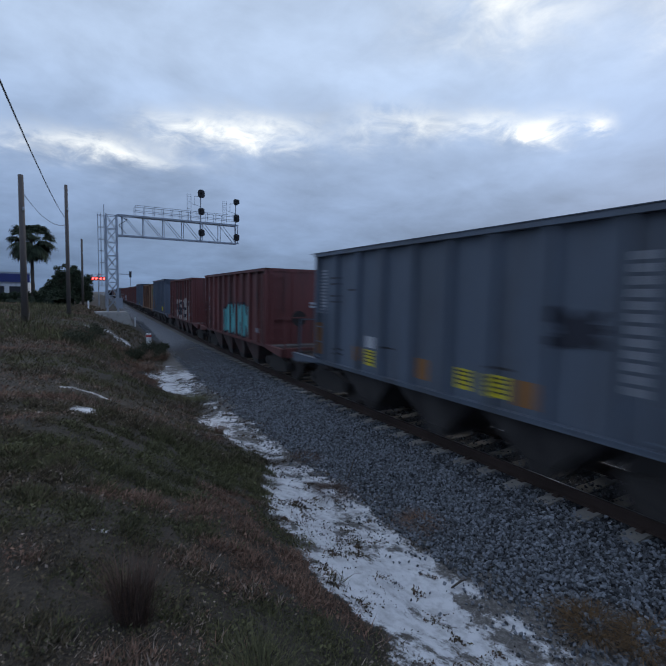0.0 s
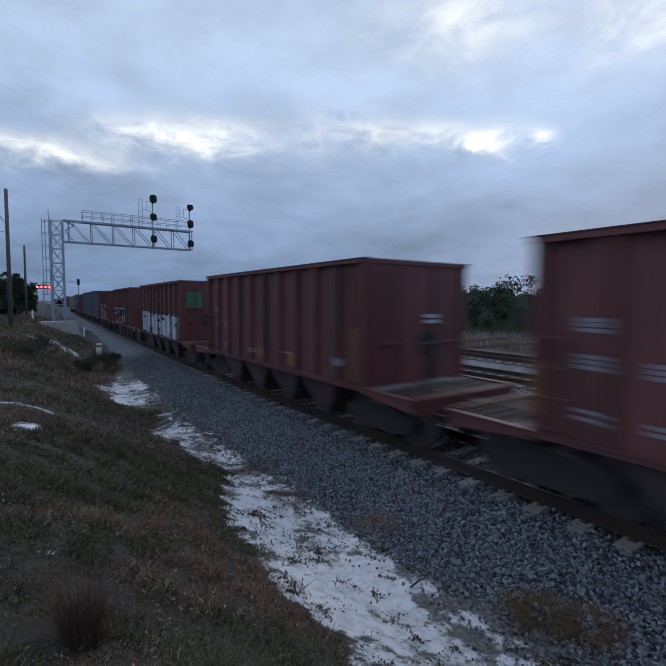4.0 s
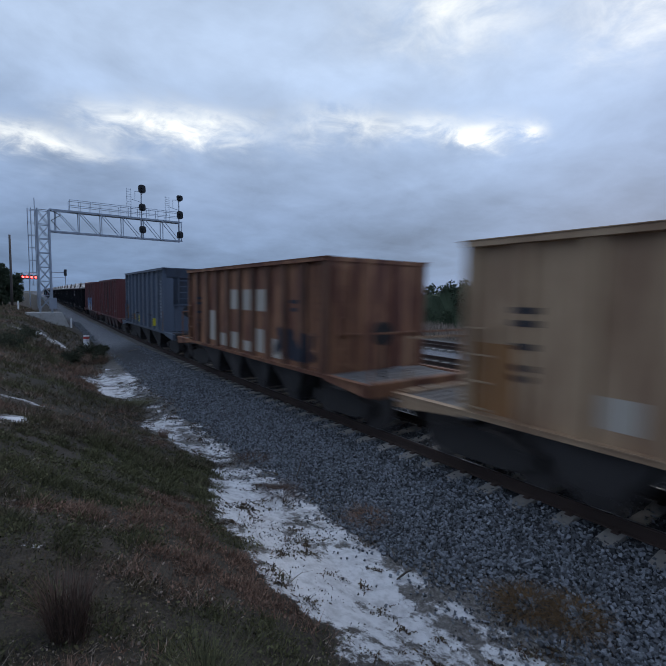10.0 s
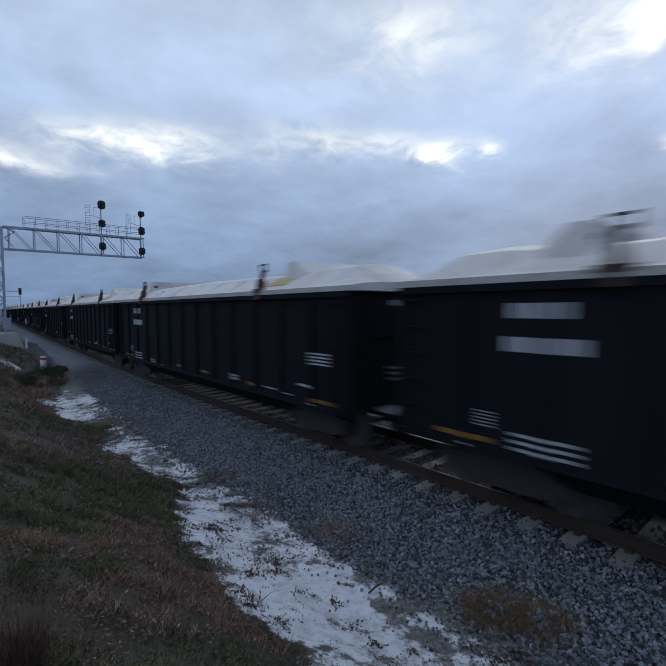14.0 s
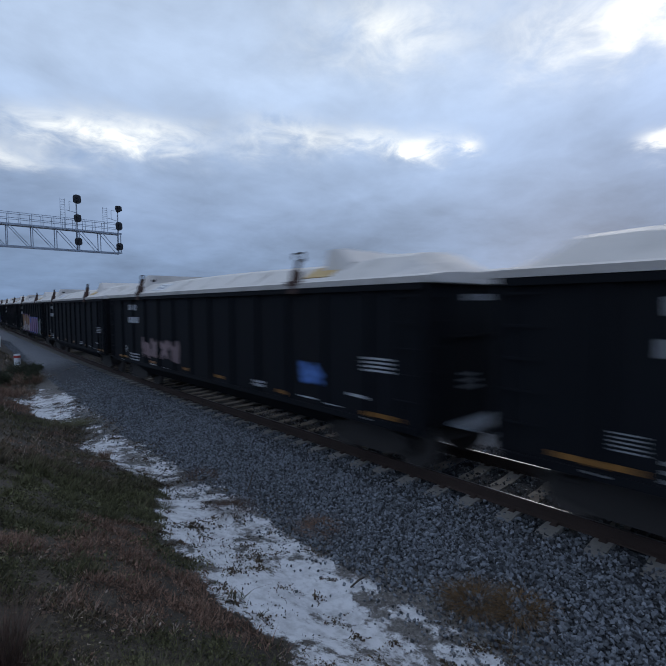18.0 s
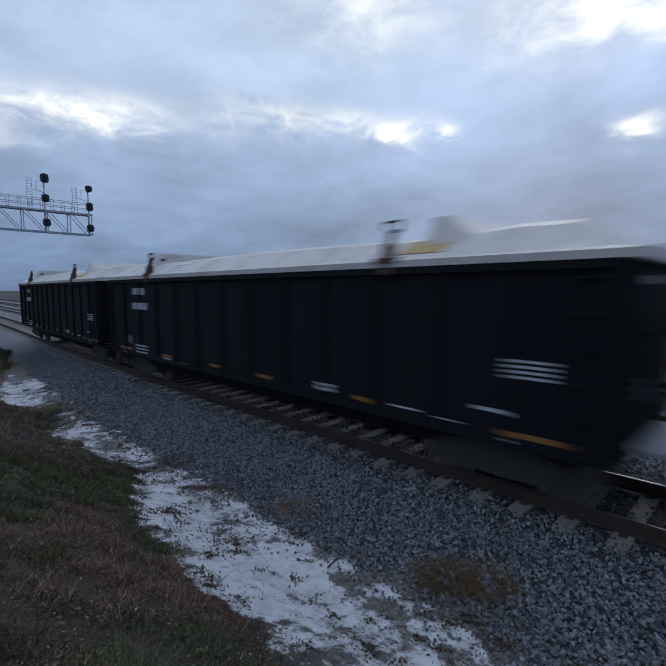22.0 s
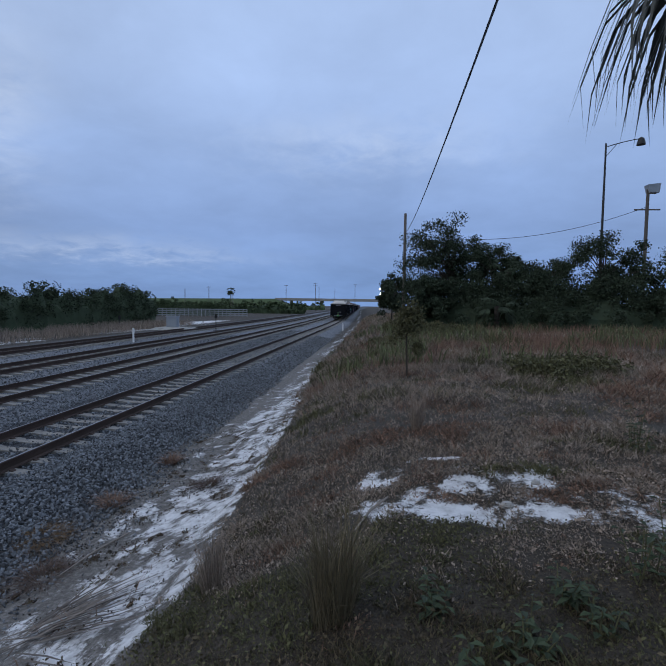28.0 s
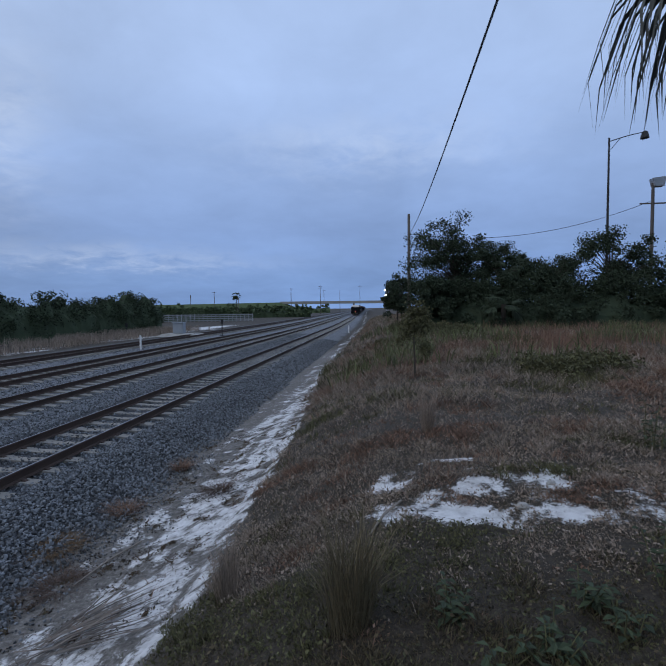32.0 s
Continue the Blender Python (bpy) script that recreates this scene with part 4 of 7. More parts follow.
def red_marks(car, x, B, zb, top):
    marks(car, "red", [(B - 0.8, z, 0.42, 0.05) for z in (2.66, 2.60, 2.53, 2.20, 2.13, 2.06, 1.50, 1.40)] + [(B - 1.64, z, 0.42, 0.05) for z in (2.16, 2.09, 2.02, 1.46, 1.38)] + [(B - 3.6, z, 0.6, 0.04) for z in (1.46, 1.38)] + [(B - 5.7, 1.52, 0.5, 0.03), (B - 8.1, 1.55, 0.4, 0.16)], M_DIMMARK, "lettering", "faded white lettering bar")
    marks(car, "red", [(B - 0.08, 1.72, 0.2, 0.75), (B - 4.29, 1.4, 0.4, 0.36), (B - 6.1, 1.4, 0.42, 0.36), (-B + 0.3, 1.75, 0.36, 1.1)], M_RUSTMARK, "rust_patch", "orange rust patch")
    part("end_lettering", Shape().box(0.1, 0.6, -B - 0.07, -B - 0.06, 2.52, 2.6), M_MARK, car, "white lettering bar")
    part("end_lettering", Shape().box(0.1, 0.6, -B - 0.07, -B - 0.06, 2.40, 2.48), M_MARK, car, "white lettering bar")


CARS = []      # thing, place along the train of its middle
KINDS = "grey red red greyb och grey red red red red red grey grey red grey tan yel ora greyb red red".split()
STYLE = {"greyb": (M_GREY, "blue-grey", True, 3.98, lambda *a: grey_marks(*a, (2.53, 3.3, 7.0), 4.55)), "grey": (M_GREY, "blue-grey", True, 3.98, grey_marks), "red": (M_RED, "oxide-red", False, 3.76, red_marks), "yel": (M_YEL, "faded yellow", False, 3.72, no_extra), "och": (M_OCH, "rusting ochre", False, 3.72, no_extra), "tan": (M_TAN, "weathered pale grey", False, 3.76, no_extra), "ora": (M_ORA, "rusty orange", False, 3.72, no_extra)}
models = {}
for n, kind in enumerate(KINDS):
    if kind not in models:
        models[kind] = hopper_car(*STYLE[kind])
        car = models[kind]
    else:
        car = copy_thing(models[kind], Matrix())
    CARS.append((car, 7.33 + HOP * n - 4.55))
first = gondola_car(no_extra)
for n in range(14):
    car = first if n == 0 else copy_thing(first, Matrix())
    CARS.append((car, 7.33 + HOP * 20 + 2.15 + GON * n + 8.21))


# ---- sprayed pictures and patches on single cars ----
def spray(name, r, g, b):
    return material(name, (r, g, b), 0.6, 0, 8, 0.18, 0.0, (r * 0.55, g * 0.55, b * 0.55), 0.2, stretch=STREAK)


S_WHITE, S_DARK, S_TEAL, S_BEIGE = spray("spray_white", 0.50, 0.53, 0.57), spray("spray_black", 0.018, 0.02, 0.032), spray("spray_teal", 0.10, 0.36, 0.36), spray("spray_beige", 0.36, 0.31, 0.28)
S_BLUE = spray("spray_blue", 0.07, 0.16, 0.42)
S_GREY, S_RED, S_PRIMER, S_FADE = spray("spray_grey", 0.17, 0.17, 0.175), spray("spray_red", 0.34, 0.05, 0.045), spray("white_primer", 0.43, 0.385, 0.32), spray("faded_white", 0.22, 0.15, 0.15)

S_DGREEN = spray("spray_dark_green", 0.045, 0.15, 0.07)
S_DIM = spray("spray_faded_grey", 0.11, 0.112, 0.12)
S_MAROON = spray("spray_maroon", 0.12, 0.042, 0.045)
S_VIOLET, S_LBLUE = spray("spray_violet", 0.10, 0.13, 0.36), spray("spray_light_blue", 0.20, 0.33, 0.50)
S_ORANGE, S_MAUVE = spray("spray_orange", 0.27, 0.155, 0.08), spray("spray_mauve", 0.20, 0.12, 0.22)


def picture(car, kind, y0, y1, z0, z1, letters, seed, fill, outline=None, second=None, back=None, wave=0.0, thin=0.18):
    """Rows of bulging strokes sprayed on a car's side: they follow the ribs. y0 is the front edge, y1 the rear one."""
    rng = random.Random(seed)
    cols, rows = int((y1 - y0) / 0.04), int((z1 - z0 + 0.3) / 0.025)
    Y, Z = np.meshgrid(y0 + (np.arange(cols) + 0.5) * (y1 - y0) / cols, z0 - 0.15 + np.arange(rows) * 0.025, indexing="ij")
    dist = np.full(Y.shape, 9.0)
    lw, h = (y1 - y0) / letters, z1 - z0
    for k in range(letters):
        c = y0 + (k + 0.5) * lw
        zc = z0 + wave * math.sin(k * 1.9 + seed)
        pts = [(rng.uniform(-0.36, 0.36) * lw, u * h) for u in (0.14, 0.38, 0.62, 0.86)]
        segs = list(zip(pts, pts[1:])) + [((-0.3 * lw, h * rng.choice((0.2, 0.5, 0.8))), (0.3 * lw, h * rng.choice((0.2, 0.5, 0.8)))), ((rng.choice((-0.3, 0.3)) * lw, h * 0.12),) * 1 + ((rng.choice((-0.3, 0.3)) * lw, h * 0.88),)]
        for (ay, az), (by, bz) in segs:
            dy, dz = by - ay, bz - az
            t = np.clip(((Y - c - ay) * dy + (Z - zc - az) * dz) / (dy * dy + dz * dz + 1e-6), 0, 1)
            dist = np.minimum(dist, np.hypot(Y - c - ay - t * dy, Z - zc - az - t * dz))
    w = min(lw, h) * thin
    lump = 0.05 * fbm(Y, Z, 3.0, seed, 3)
    code = np.zeros(Y.shape, int)
    if back is not None:
        code[(Z > z0 - 0.05 + lump * 2) & (Z < z1 + lump * 3)] = 4
    if outline is not None:
        code[dist + lump < w + 0.09] = 2
    code[dist + lump < w] = 1
    if second is not None:
        code[(dist + lump < w) & (Z < z0 + h * (0.42 + 0.2 * np.sin(Y * 2.1 + seed)))] = 3
    depth = wall_depth(kind, Y[:, 0])
    for n_, (name, mat, label) in enumerate((("graffiti_fill", fill, "sprayed filling"), ("graffiti_outline", outline, "sprayed dark outline"), ("graffiti_fade", second, "second sprayed colour"), ("graffiti_ground", back, "sprayed ground colour"))):
        if mat is None:
            continue
        half = (y1 - y0) / cols / 2
        for k in range(letters if n_ < 3 else 1):
            sh = Shape()
            for i in range(cols):
                if n_ < 3 and min(letters - 1, int((Y[i, 0] - y0) / lw)) != k:
                    continue
                on = np.concatenate([[0], (code[i] == n_ + 1).astype(int), [0]])
                edge = np.flatnonzero(np.diff(on))
                yc = Y[i, 0]
                xa, xb = (float(v) - 0.014 for v in wall_depth(kind, np.array((yc - half, yc + half))))
                for a, b in zip(edge[::2], edge[1::2]):
                    za, zb_ = Z[0, 0] + 0.025 * (a - 0.5), Z[0, 0] + 0.025 * (b - 0.5)
                    sh.add([(xa, yc - half, za), (xb, yc + half, za), (xb, yc + half, zb_), (xa, yc - half, zb_)], [(0, 3, 2, 1)])
            if sh.v:
                part(name, raw_mesh(name, sh.v, sh.f, mat), mat, car, label)


def patch(car, kind, d0, d1, z0, z1, mat, name, label):
    """One painted-over rectangle, ribs and all; d runs from the car's rear end forwards."""
    E = 7.93 if kind == "gondola" else 4.55
    cuts = np.linspace(E - d1, E - d0, max(3, int((d1 - d0) / 0.03)))
    x = wall_depth(kind, cuts) - 0.005
    sh = Shape()
    for i in range(len(cuts) - 1):
        sh.add([(x[i], cuts[i], z0), (x[i + 1], cuts[i + 1], z0), (x[i + 1], cuts[i + 1], z1), (x[i], cuts[i], z1)], [(0, 3, 2, 1)])
    part(name, raw_mesh(name, sh.v, sh.f, mat), mat, car, label)


def decorate_cars():
    def hop(i, d0, d1, z0, z1, letters, seed, *mats, **kw):
        picture(CARS[i][0], KINDS[i], 4.55 - d1, 4.55 - d0, z0, z1, letters, seed, *mats, **kw)

    def gon(j, d0, d1, z0, z1, letters, seed, *mats, **kw):
        picture(CARS[21 + j][0], "gondola", 7.93 - d1, 7.93 - d0, z0, z1, letters, seed, *mats, **kw)

    hop(0, 7.1, 7.9, 2.2, 2.75, 2, 1, S_DARK)
    hop(1, 3.5, 7.1, 1.2, 2.4, 4, 2, S_TEAL, S_DARK)
    hop(2, 2.4, 8.0, 1.15, 2.4, 6, 3, S_DARK, None, None, S_BEIGE, thin=0.09)
    hop(8, 0.1, 8.4, 1.12, 2.2, 7, 4, S_WHITE, S_DARK, None, S_WHITE, wave=0.06)
    hop(9, 0.9, 6.2, 1.25, 2.25, 7, 5, S_DARK, S_WHITE, S_RED, thin=0.15)
    hop(10, 2.3, 6.8, 1.15, 2.5, 6, 6, S_DARK, None, S_MAROON, S_BEIGE, thin=0.10)
    hop(14, 2.75, 6.9, 1.2, 2.25, 5, 7, S_TEAL, S_DARK, S_RED)
    hop(20, 2.3, 6.3, 1.15, 2.2, 4, 8, S_LBLUE, None, S_WHITE, thin=0.27)
    hop(17, 6.6, 8.6, 1.3, 2.0, 3, 9, S_DARK)
    gon(5, 4.0, 9.2, 1.25, 1.95, 5, 10, None, S_DIM)
    gon(6, 7.0, 8.8, 1.0, 1.75, 2, 11, S_WHITE, S_GREY)
    gon(6, 11.1, 13.0, 1.05, 2.25, 2, 12, S_VIOLET, S_MAUVE, thin=0.15)
    gon(7, 3.5, 6.6, 1.2, 1.8, 4, 13, S_FADE)
    gon(7, 12.45, 13.2, 1.35, 1.75, 2, 14, S_BLUE)
    gon(9, 3.7, 8.2, 1.0, 2.2, 4, 15, S_ORANGE, S_MAUVE, S_BEIGE, thin=0.2)
    gon(9, 8.2, 12.6, 1.0, 2.0, 4, 16, S_MAUVE, S_VIOLET, None, thin=0.22)
    gon(9, 12.6, 14.0, 1.0, 1.9, 1, 18, S_DIM, S_DGREEN, thin=0.2)
    gon(11, 2.6, 9.6, 1.05, 2.2, 6, 17, S_TEAL, S_WHITE, S_VIOLET, thin=0.22)
    marks(CARS[32][0], "gondola", [(7.93 - 2.55, z, 0.42, 0.16) for z in np.arange(1.2, 2.3, 0.22)], M_MARK, "lettering", "white sprayed bar")
    # yellow and orange cars: primer rectangles, rust, small black lettering bars
    for i, rows in ((4, ((3.75, 4.3, 2.35, 3.05), (4.65, 5.2, 2.35, 3.05), (1.1, 1.6, 1.25, 1.7), (2.0, 2.45, 1.25, 1.7), (6.5, 7.0, 1.25, 1.6), (7.4, 7.9, 1.25, 1.6))), (17, ((3.75, 4.25, 2.4, 3.0), (4.65, 5.2, 2.4, 3.0), (5.55, 6.1, 2.4, 3.0), (1.95, 2.45, 1.3, 2.3), (2.9, 3.35, 1.2, 1.6), (3.75, 4.3, 1.2, 1.7), (4.7, 5.2, 1.2, 1.5), (5.55, 6.0, 1.25, 1.9), (6.5, 7.0, 1.2, 1.7))), (16, ((4.65, 5.2, 2.5, 3.0), (2.0, 2.45, 1.3, 1.7)))):
        for r in rows:
            patch(CARS[i][0], KINDS[i], *r, S_PRIMER, "primer_patch", "rectangle of pale primer")
    for i, rows in ((4, ((0.3, 1.0, 1.2, 2.0), (7.6, 8.9, 1.2, 1.8), (2.6, 3.2, 3.2, 3.6))), (16, ((0.2, 0.8, 1.15, 2.2), (6.4, 7.2, 1.15, 1.6), (8.2, 8.9, 1.2, 2.0))), (15, ((0.3, 0.9, 1.15, 1.7), (7.9, 8.7, 1.15, 1.5)))):
        for r in rows:
            patch(CARS[i][0], KINDS[i], *r, M_RUSTMARK, "rust_patch", "orange-brown rust patch")
    for i in (4, 15, 16, 17):
        marks(CARS[i][0], KINDS[i], [(4.55 - d, z, w, 0.09) for d, z, w in ((0.95, 2.7, 0.4), (0.95, 2.52, 0.4), (0.95, 2.2, 0.34), (0.95, 1.9, 0.36), (0.95, 1.75, 0.3), (7.6, 2.7, 0.4), (7.6, 2.5, 0.3))], S_DARK, "lettering", "small black lettering bar")
    for i in (4, 8):
        part("end_patch", Shape().box(-1.35, -0.6, -4.632, -4.626, 2.55, 3.25), S_DGREEN, CARS[i][0], "dark green sprayed end patch")
    part("end_patch", Shape().box(-0.5, 1.25, -4.632, -4.626, 1.9, 3.4), S_PRIMER, CARS[4][0], "pale primer on the end wall")
    part("diagonal_brace", Shape().bar((-1.52, 4.40, 1.14), (-1.52, 3.55, 3.64), 0.08, 0.20), M_TAN, CARS[15][0], "diagonal end brace of the side wall")


decorate_cars()


def end_device():
    """The marker with its turning red lamp, hung on the last coupler."""
    d = thing("end_of_train_device", "bright green marker with a red lamp on the last coupler", "train marker")
    y = 8.12
    part("body", Shape().loft([[(x * k, y + q * k, z) for x, q in ((-0.10, -0.08), (0.10, -0.08), (0.12, 0.02), (0.10, 0.10), (-0.10, 0.10), (-0.12, 0.02))] for z, k in ((0.72, 0.75), (0.78, 1.0), (1.16, 1.0), (1.20, 0.85))]), M_GRNP, d)
    part("band", Shape().box(-0.125, 0.125, y - 0.085, y + 0.108, 1.12, 1.17), M_REDP, d, "orange-red band")
    part("stripe", Shape().box(-0.02, 0.02, y + 0.101, y + 0.105, 0.8, 1.1), M_WHITE, d, "white reflective stripe")
    part("bracket", Shape().box(-0.16, 0.16, 7.92, 8.1, 0.86, 0.93).box(-0.2, -0.14, 7.94, 8.08, 0.6, 0.9), M_UND, d)
    part("hose", Shape().rod((-0.1, y, 0.75), (-0.3, 7.75, 0.42), 0.025), M_UND, d)
    arc = [(0.135 * math.cos(t), 0.135 * math.sin(t)) for t in np.linspace(math.radians(170), math.radians(370), 13)]
    shield = Shape().loft([[(x * k, y + q * k, z) for k, z in ((1, 1.17), (1, 1.56), (1.06, 1.56), (1.06, 1.17))] for x, q in arc])
    part("lamp_shield", shield, M_GRNP, d, "green half-round lamp shield")
    part("lamp_roof", Shape().disc((0, y, 1.575), (0, 0, 1), 0.145, 0.02, 16), M_BLACKMETAL, d)
    hood = Shape()
    n, R = 16, 0.10
    ring = lambda r, q: [(r * math.cos(2 * math.pi * i / n), q, r * math.sin(2 * math.pi * i / n)) for i in range(n)]
    hood.loft([ring(0.02, -0.09), ring(R + 0.012, -0.085), ring(R + 0.012, 0.085), ring(R, 0.085), ring(R, -0.07), ring(0.02, -0.075)])
    lamp = part("lamp", hood, M_BLACKMETAL, d, "turning lamp hood", at=(0, y, 1.36))
    part("lens", Shape().disc((0, -0.055, 0), (0, 1, 0), R - 0.002, 0.01, 16), M_RLAMP2, lamp, "lit red lens")
    return d, lamp


marker, marker_lamp = end_device()


# ---- sleepers and ballast ----
def sleeper_mesh():
    s = Shape()
    prof = [(-1.295, -0.075), (-1.27, -0.03), (-0.95, 0.0), (-0.55, 0.0), (-0.3, -0.03), (0.3, -0.03), (0.55, 0.0), (0.95, 0.0), (1.27, -0.03), (1.295, -0.075)]
    rings = []
    for x, z in prof:
        rings.append([(x, -0.135, -0.2), (x, 0.135, -0.2), (x, 0.115, z), (x, -0.115, z)])
    s.loft(rings)
    return s.mesh("sleeper", M_TIE)


def clip_mesh():
    s = Shape()
    for r in (-0.7545, 0.7545):
        for q in (-1, 1):
            s.hexa([(r + q * 0.075, -0.05, 0), (r + q * 0.16, -0.05, 0), (r + q * 0.16, 0.05, 0), (r + q * 0.075, 0.05, 0)], [(r + q * 0.06, -0.04, 0.035), (r + q * 0.13, -0.03, 0.02), (r + q * 0.13, 0.03, 0.02), (r + q * 0.06, 0.04, 0.035)])
    return s.mesh("rail_clip", M_RAIL)


def build_sleepers():
    tie, clip = sleeper_mesh(), clip_mesh()
    rng = random.Random(7)
    for i, tr in enumerate(track_things):
        near = (lambda y: -42 < y < 46) if i == 0 else (lambda y: -46 < y < 22) if i == 1 else (lambda y: -40 < y < 0)
        rest = Shape()
        k = 0
        y = -150.0
        while y < 110:
            y += 0.61 + rng.uniform(-0.05, 0.05)
            x, turn = float(tx(y)), -math.atan2(float(tx(y + 0.5) - tx(y - 0.5)), 1.0)
            if near(y):
                ob = part("sleeper", tie, M_TIE, tr, at=(x + rng.uniform(-0.02, 0.02), y, -0.188))
                ob.rotation_euler = (0, rng.uniform(-0.004, 0.004), turn + rng.uniform(-0.012, 0.012))
                if i == 0 and -16 < y < 14:
                    part("rail_clip", clip, M_RAIL, ob)
            else:
                rest.box(x - 1.29, x + 1.29, y - 0.12, y + 0.12, -0.32, -0.195)
        tagged(part("far_sleepers", rest, M_TIE, tr), "rows of concrete sleepers farther along", kind="stuff")


def stones(name, pts, size, seed, label, mat=None, small=False):
    """Many small broken stones as one joined mesh: squashed, turned cubes with shifted corners."""
    rng = np.random.default_rng(seed)
    n = len(pts)
    cube = np.array([(-1, -1, -1), (1, -1, -1), (1, 1, -1), (-1, 1, -1), (-1, -1, 1), (1, -1, 1), (1, 1, 1), (-1, 1, 1)]) * 0.42
    v = (cube[None] * rng.uniform(0.45, 1.0, (n, 8, 1)) + rng.uniform(-0.07, 0.07, (n, 8, 3))) * rng.uniform(0.65, 1.3, (n, 1, 3))
    if small:
        octa = np.array([(1, 0, 0.3), (0, 1, -0.25), (-1, 0, 0.25), (0, -1, -0.3), (0.25, 0.2, 0.85), (-0.2, -0.25, -0.85)]) * 0.55
        v = (octa[None] + rng.uniform(-0.13, 0.13, (n, 6, 3))) * rng.uniform(0.7, 1.15, (n, 1, 3))
    q = rng.normal(size=(n, 4))
    q /= np.linalg.norm(q, axis=1, keepdims=True)
    w, x, y, z = q.T
    R = np.stack([1 - 2 * (y * y + z * z), 2 * (x * y - z * w), 2 * (x * z + y * w), 2 * (x * y + z * w), 1 - 2 * (x * x + z * z), 2 * (y * z - x * w), 2 * (x * z - y * w), 2 * (y * z + x * w), 1 - 2 * (x * x + y * y)], -1).reshape(n, 3, 3)
    v = np.einsum("nij,nkj->nki", R, v) * (size * rng.uniform(0.6, 1.35, (n, 1, 1))) + pts[:, None]
    f = np.array([(0, 3, 2, 1), (4, 5, 6, 7), (0, 1, 5, 4), (1, 2, 6, 5), (2, 3, 7, 6), (3, 0, 4, 7)])
    if small:
        f = np.array([(0, 1, 4), (1, 2, 4), (2, 3, 4), (3, 0, 4), (1, 0, 5), (2, 1, 5), (3, 2, 5), (0, 3, 5)])
    faces = (f[None] + v.shape[1] * np.arange(n)[:, None, None]).reshape(-1, f.shape[1])
    return tagged(new(name, raw_mesh(name, v.reshape(-1, 3), faces, mat or M_STONE)), label, kind="stuff")


def build_ballast():
    rng = np.random.default_rng(3)

    def fill(n, x0, x1, y0, y1):
        p = np.stack([rng.uniform(x0, x1, n), rng.uniform(y0, y1, n), np.zeros(n)], -1)
        p[:, 0] += tx(p[:, 1])
        p[:, 2] = ground_z(p[:, 0] - tx(p[:, 1]), p[:, 1]) + rng.uniform(0.0, 0.035, n)
        return p

    near = [fill(46000, -2.7, -0.9, -9, 9), fill(12000, -0.95, -0.2, -14, 14), fill(9000, -0.2, 2.6, -16, 8), fill(17000, -2.5, -0.4, 9, 24), fill(20000, -2.6, -0.4, -24, -9), fill(9000, 2.4, 4.2, -28, 0)]
    p = np.concatenate(near)
    edge = np.clip((p[:, 0] - tx(p[:, 1]) + 2.75 + 0.3 * fbm(p[:, 0], p[:, 1], 1.5, 21)) / 0.6, 0, 1)
    p = p[rng.uniform(size=len(p)) < edge]
    tie_gap = (p[:, 0] - tx(p[:, 1]) > -0.45) & (p[:, 0] - tx(p[:, 1]) < 2.1)
    p[tie_gap, 2] = -0.222 + rng.uniform(-0.02, 0.02, tie_gap.sum())
    close = (p[:, 1] > -6) & (p[:, 1] < 7) & (p[:, 0] < -0.5)
    stones("ballast_stones", p[close], 0.044, 4, "loose grey crushed-stone ballast beside the rails")
    stones("ballast_stones", p[~close], 0.053, 14, "loose grey crushed-stone ballast along the track", small=True)
    far = np.concatenate([fill(4500, -2.4, -0.9, 24, 50), fill(6500, -2.4, -0.9, -50, -24), fill(5500, 2.4, 4.2, -60, -28), fill(6500, 6.6, 8.9, -50, 8), fill(3000, 10.9, 14.0, -50, 8), fill(5000, -0.9, 2.5, -50, -14)])
    stones("far_ballast_stones", far, 0.075, 5, "grey crushed-stone ballast farther along the tracks", small=True)
    # strays that rolled on to the sand
    s = np.stack([rng.normal(-2.5, 0.36, 5200), rng.uniform(-14, 14, 5200), np.zeros(5200)], -1)
    s[:, 2] = ground_z(s[:, 0], s[:, 1]) + 0.015
    stones("scattered_stones", s[s[:, 0] > -4.2], 0.034, 6, "single grey stones scattered over the sand", small=True)


# ---- plants ----
def blades(name, pts, height, width, lean, seed, mat, label, simple=False):
    """Grass blades, each a bent strip of two quads, joined into one mesh."""
    rng = np.random.default_rng(seed)
    n = len(pts)
    h = height * rng.uniform(0.45, 1.3, n) if np.isscalar(height) else height * rng.uniform(0.6, 1.25, n)
    a, b = rng.uniform(0, 2 * math.pi, n), rng.uniform(0, 2 * math.pi, n)
    side = np.stack([np.cos(a), np.sin(a), 0 * a], -1) * (width * rng.uniform(0.6, 1.3, n))[:, None]
    out = np.stack([np.cos(b), np.sin(b), 0 * b], -1) * (h * lean * rng.uniform(0.2, 1.3, n))[:, None]
    up = np.stack([0 * h, 0 * h, h], -1)
    if simple:
        v = np.stack([pts - side, pts + side, pts + out + up * 0.95], 1)
        return tagged(new(name, raw_mesh(name, v.reshape(-1, 3), np.arange(3 * n).reshape(n, 3), mat)), label, kind="stuff")
    v = np.stack([pts - side, pts + side, pts + side * 0.8 + out * 0.35 + up * 0.6, pts - side * 0.8 + out * 0.35 + up * 0.6, pts + out + up * 0.95], 1)
    base = 5 * np.arange(n)[:, None]
    faces = [tuple(r) for r in (base + np.array([[0, 1, 2, 3]])).tolist()] + [tuple(r) for r in (base + np.array([[3, 2, 4]])).tolist()]
    me = bpy.data.meshes.new(name)
    me.from_pydata(v.reshape(-1, 3).tolist(), [], faces)
    me.materials.append(mat)
    return tagged(new(name, me), label, kind="stuff")


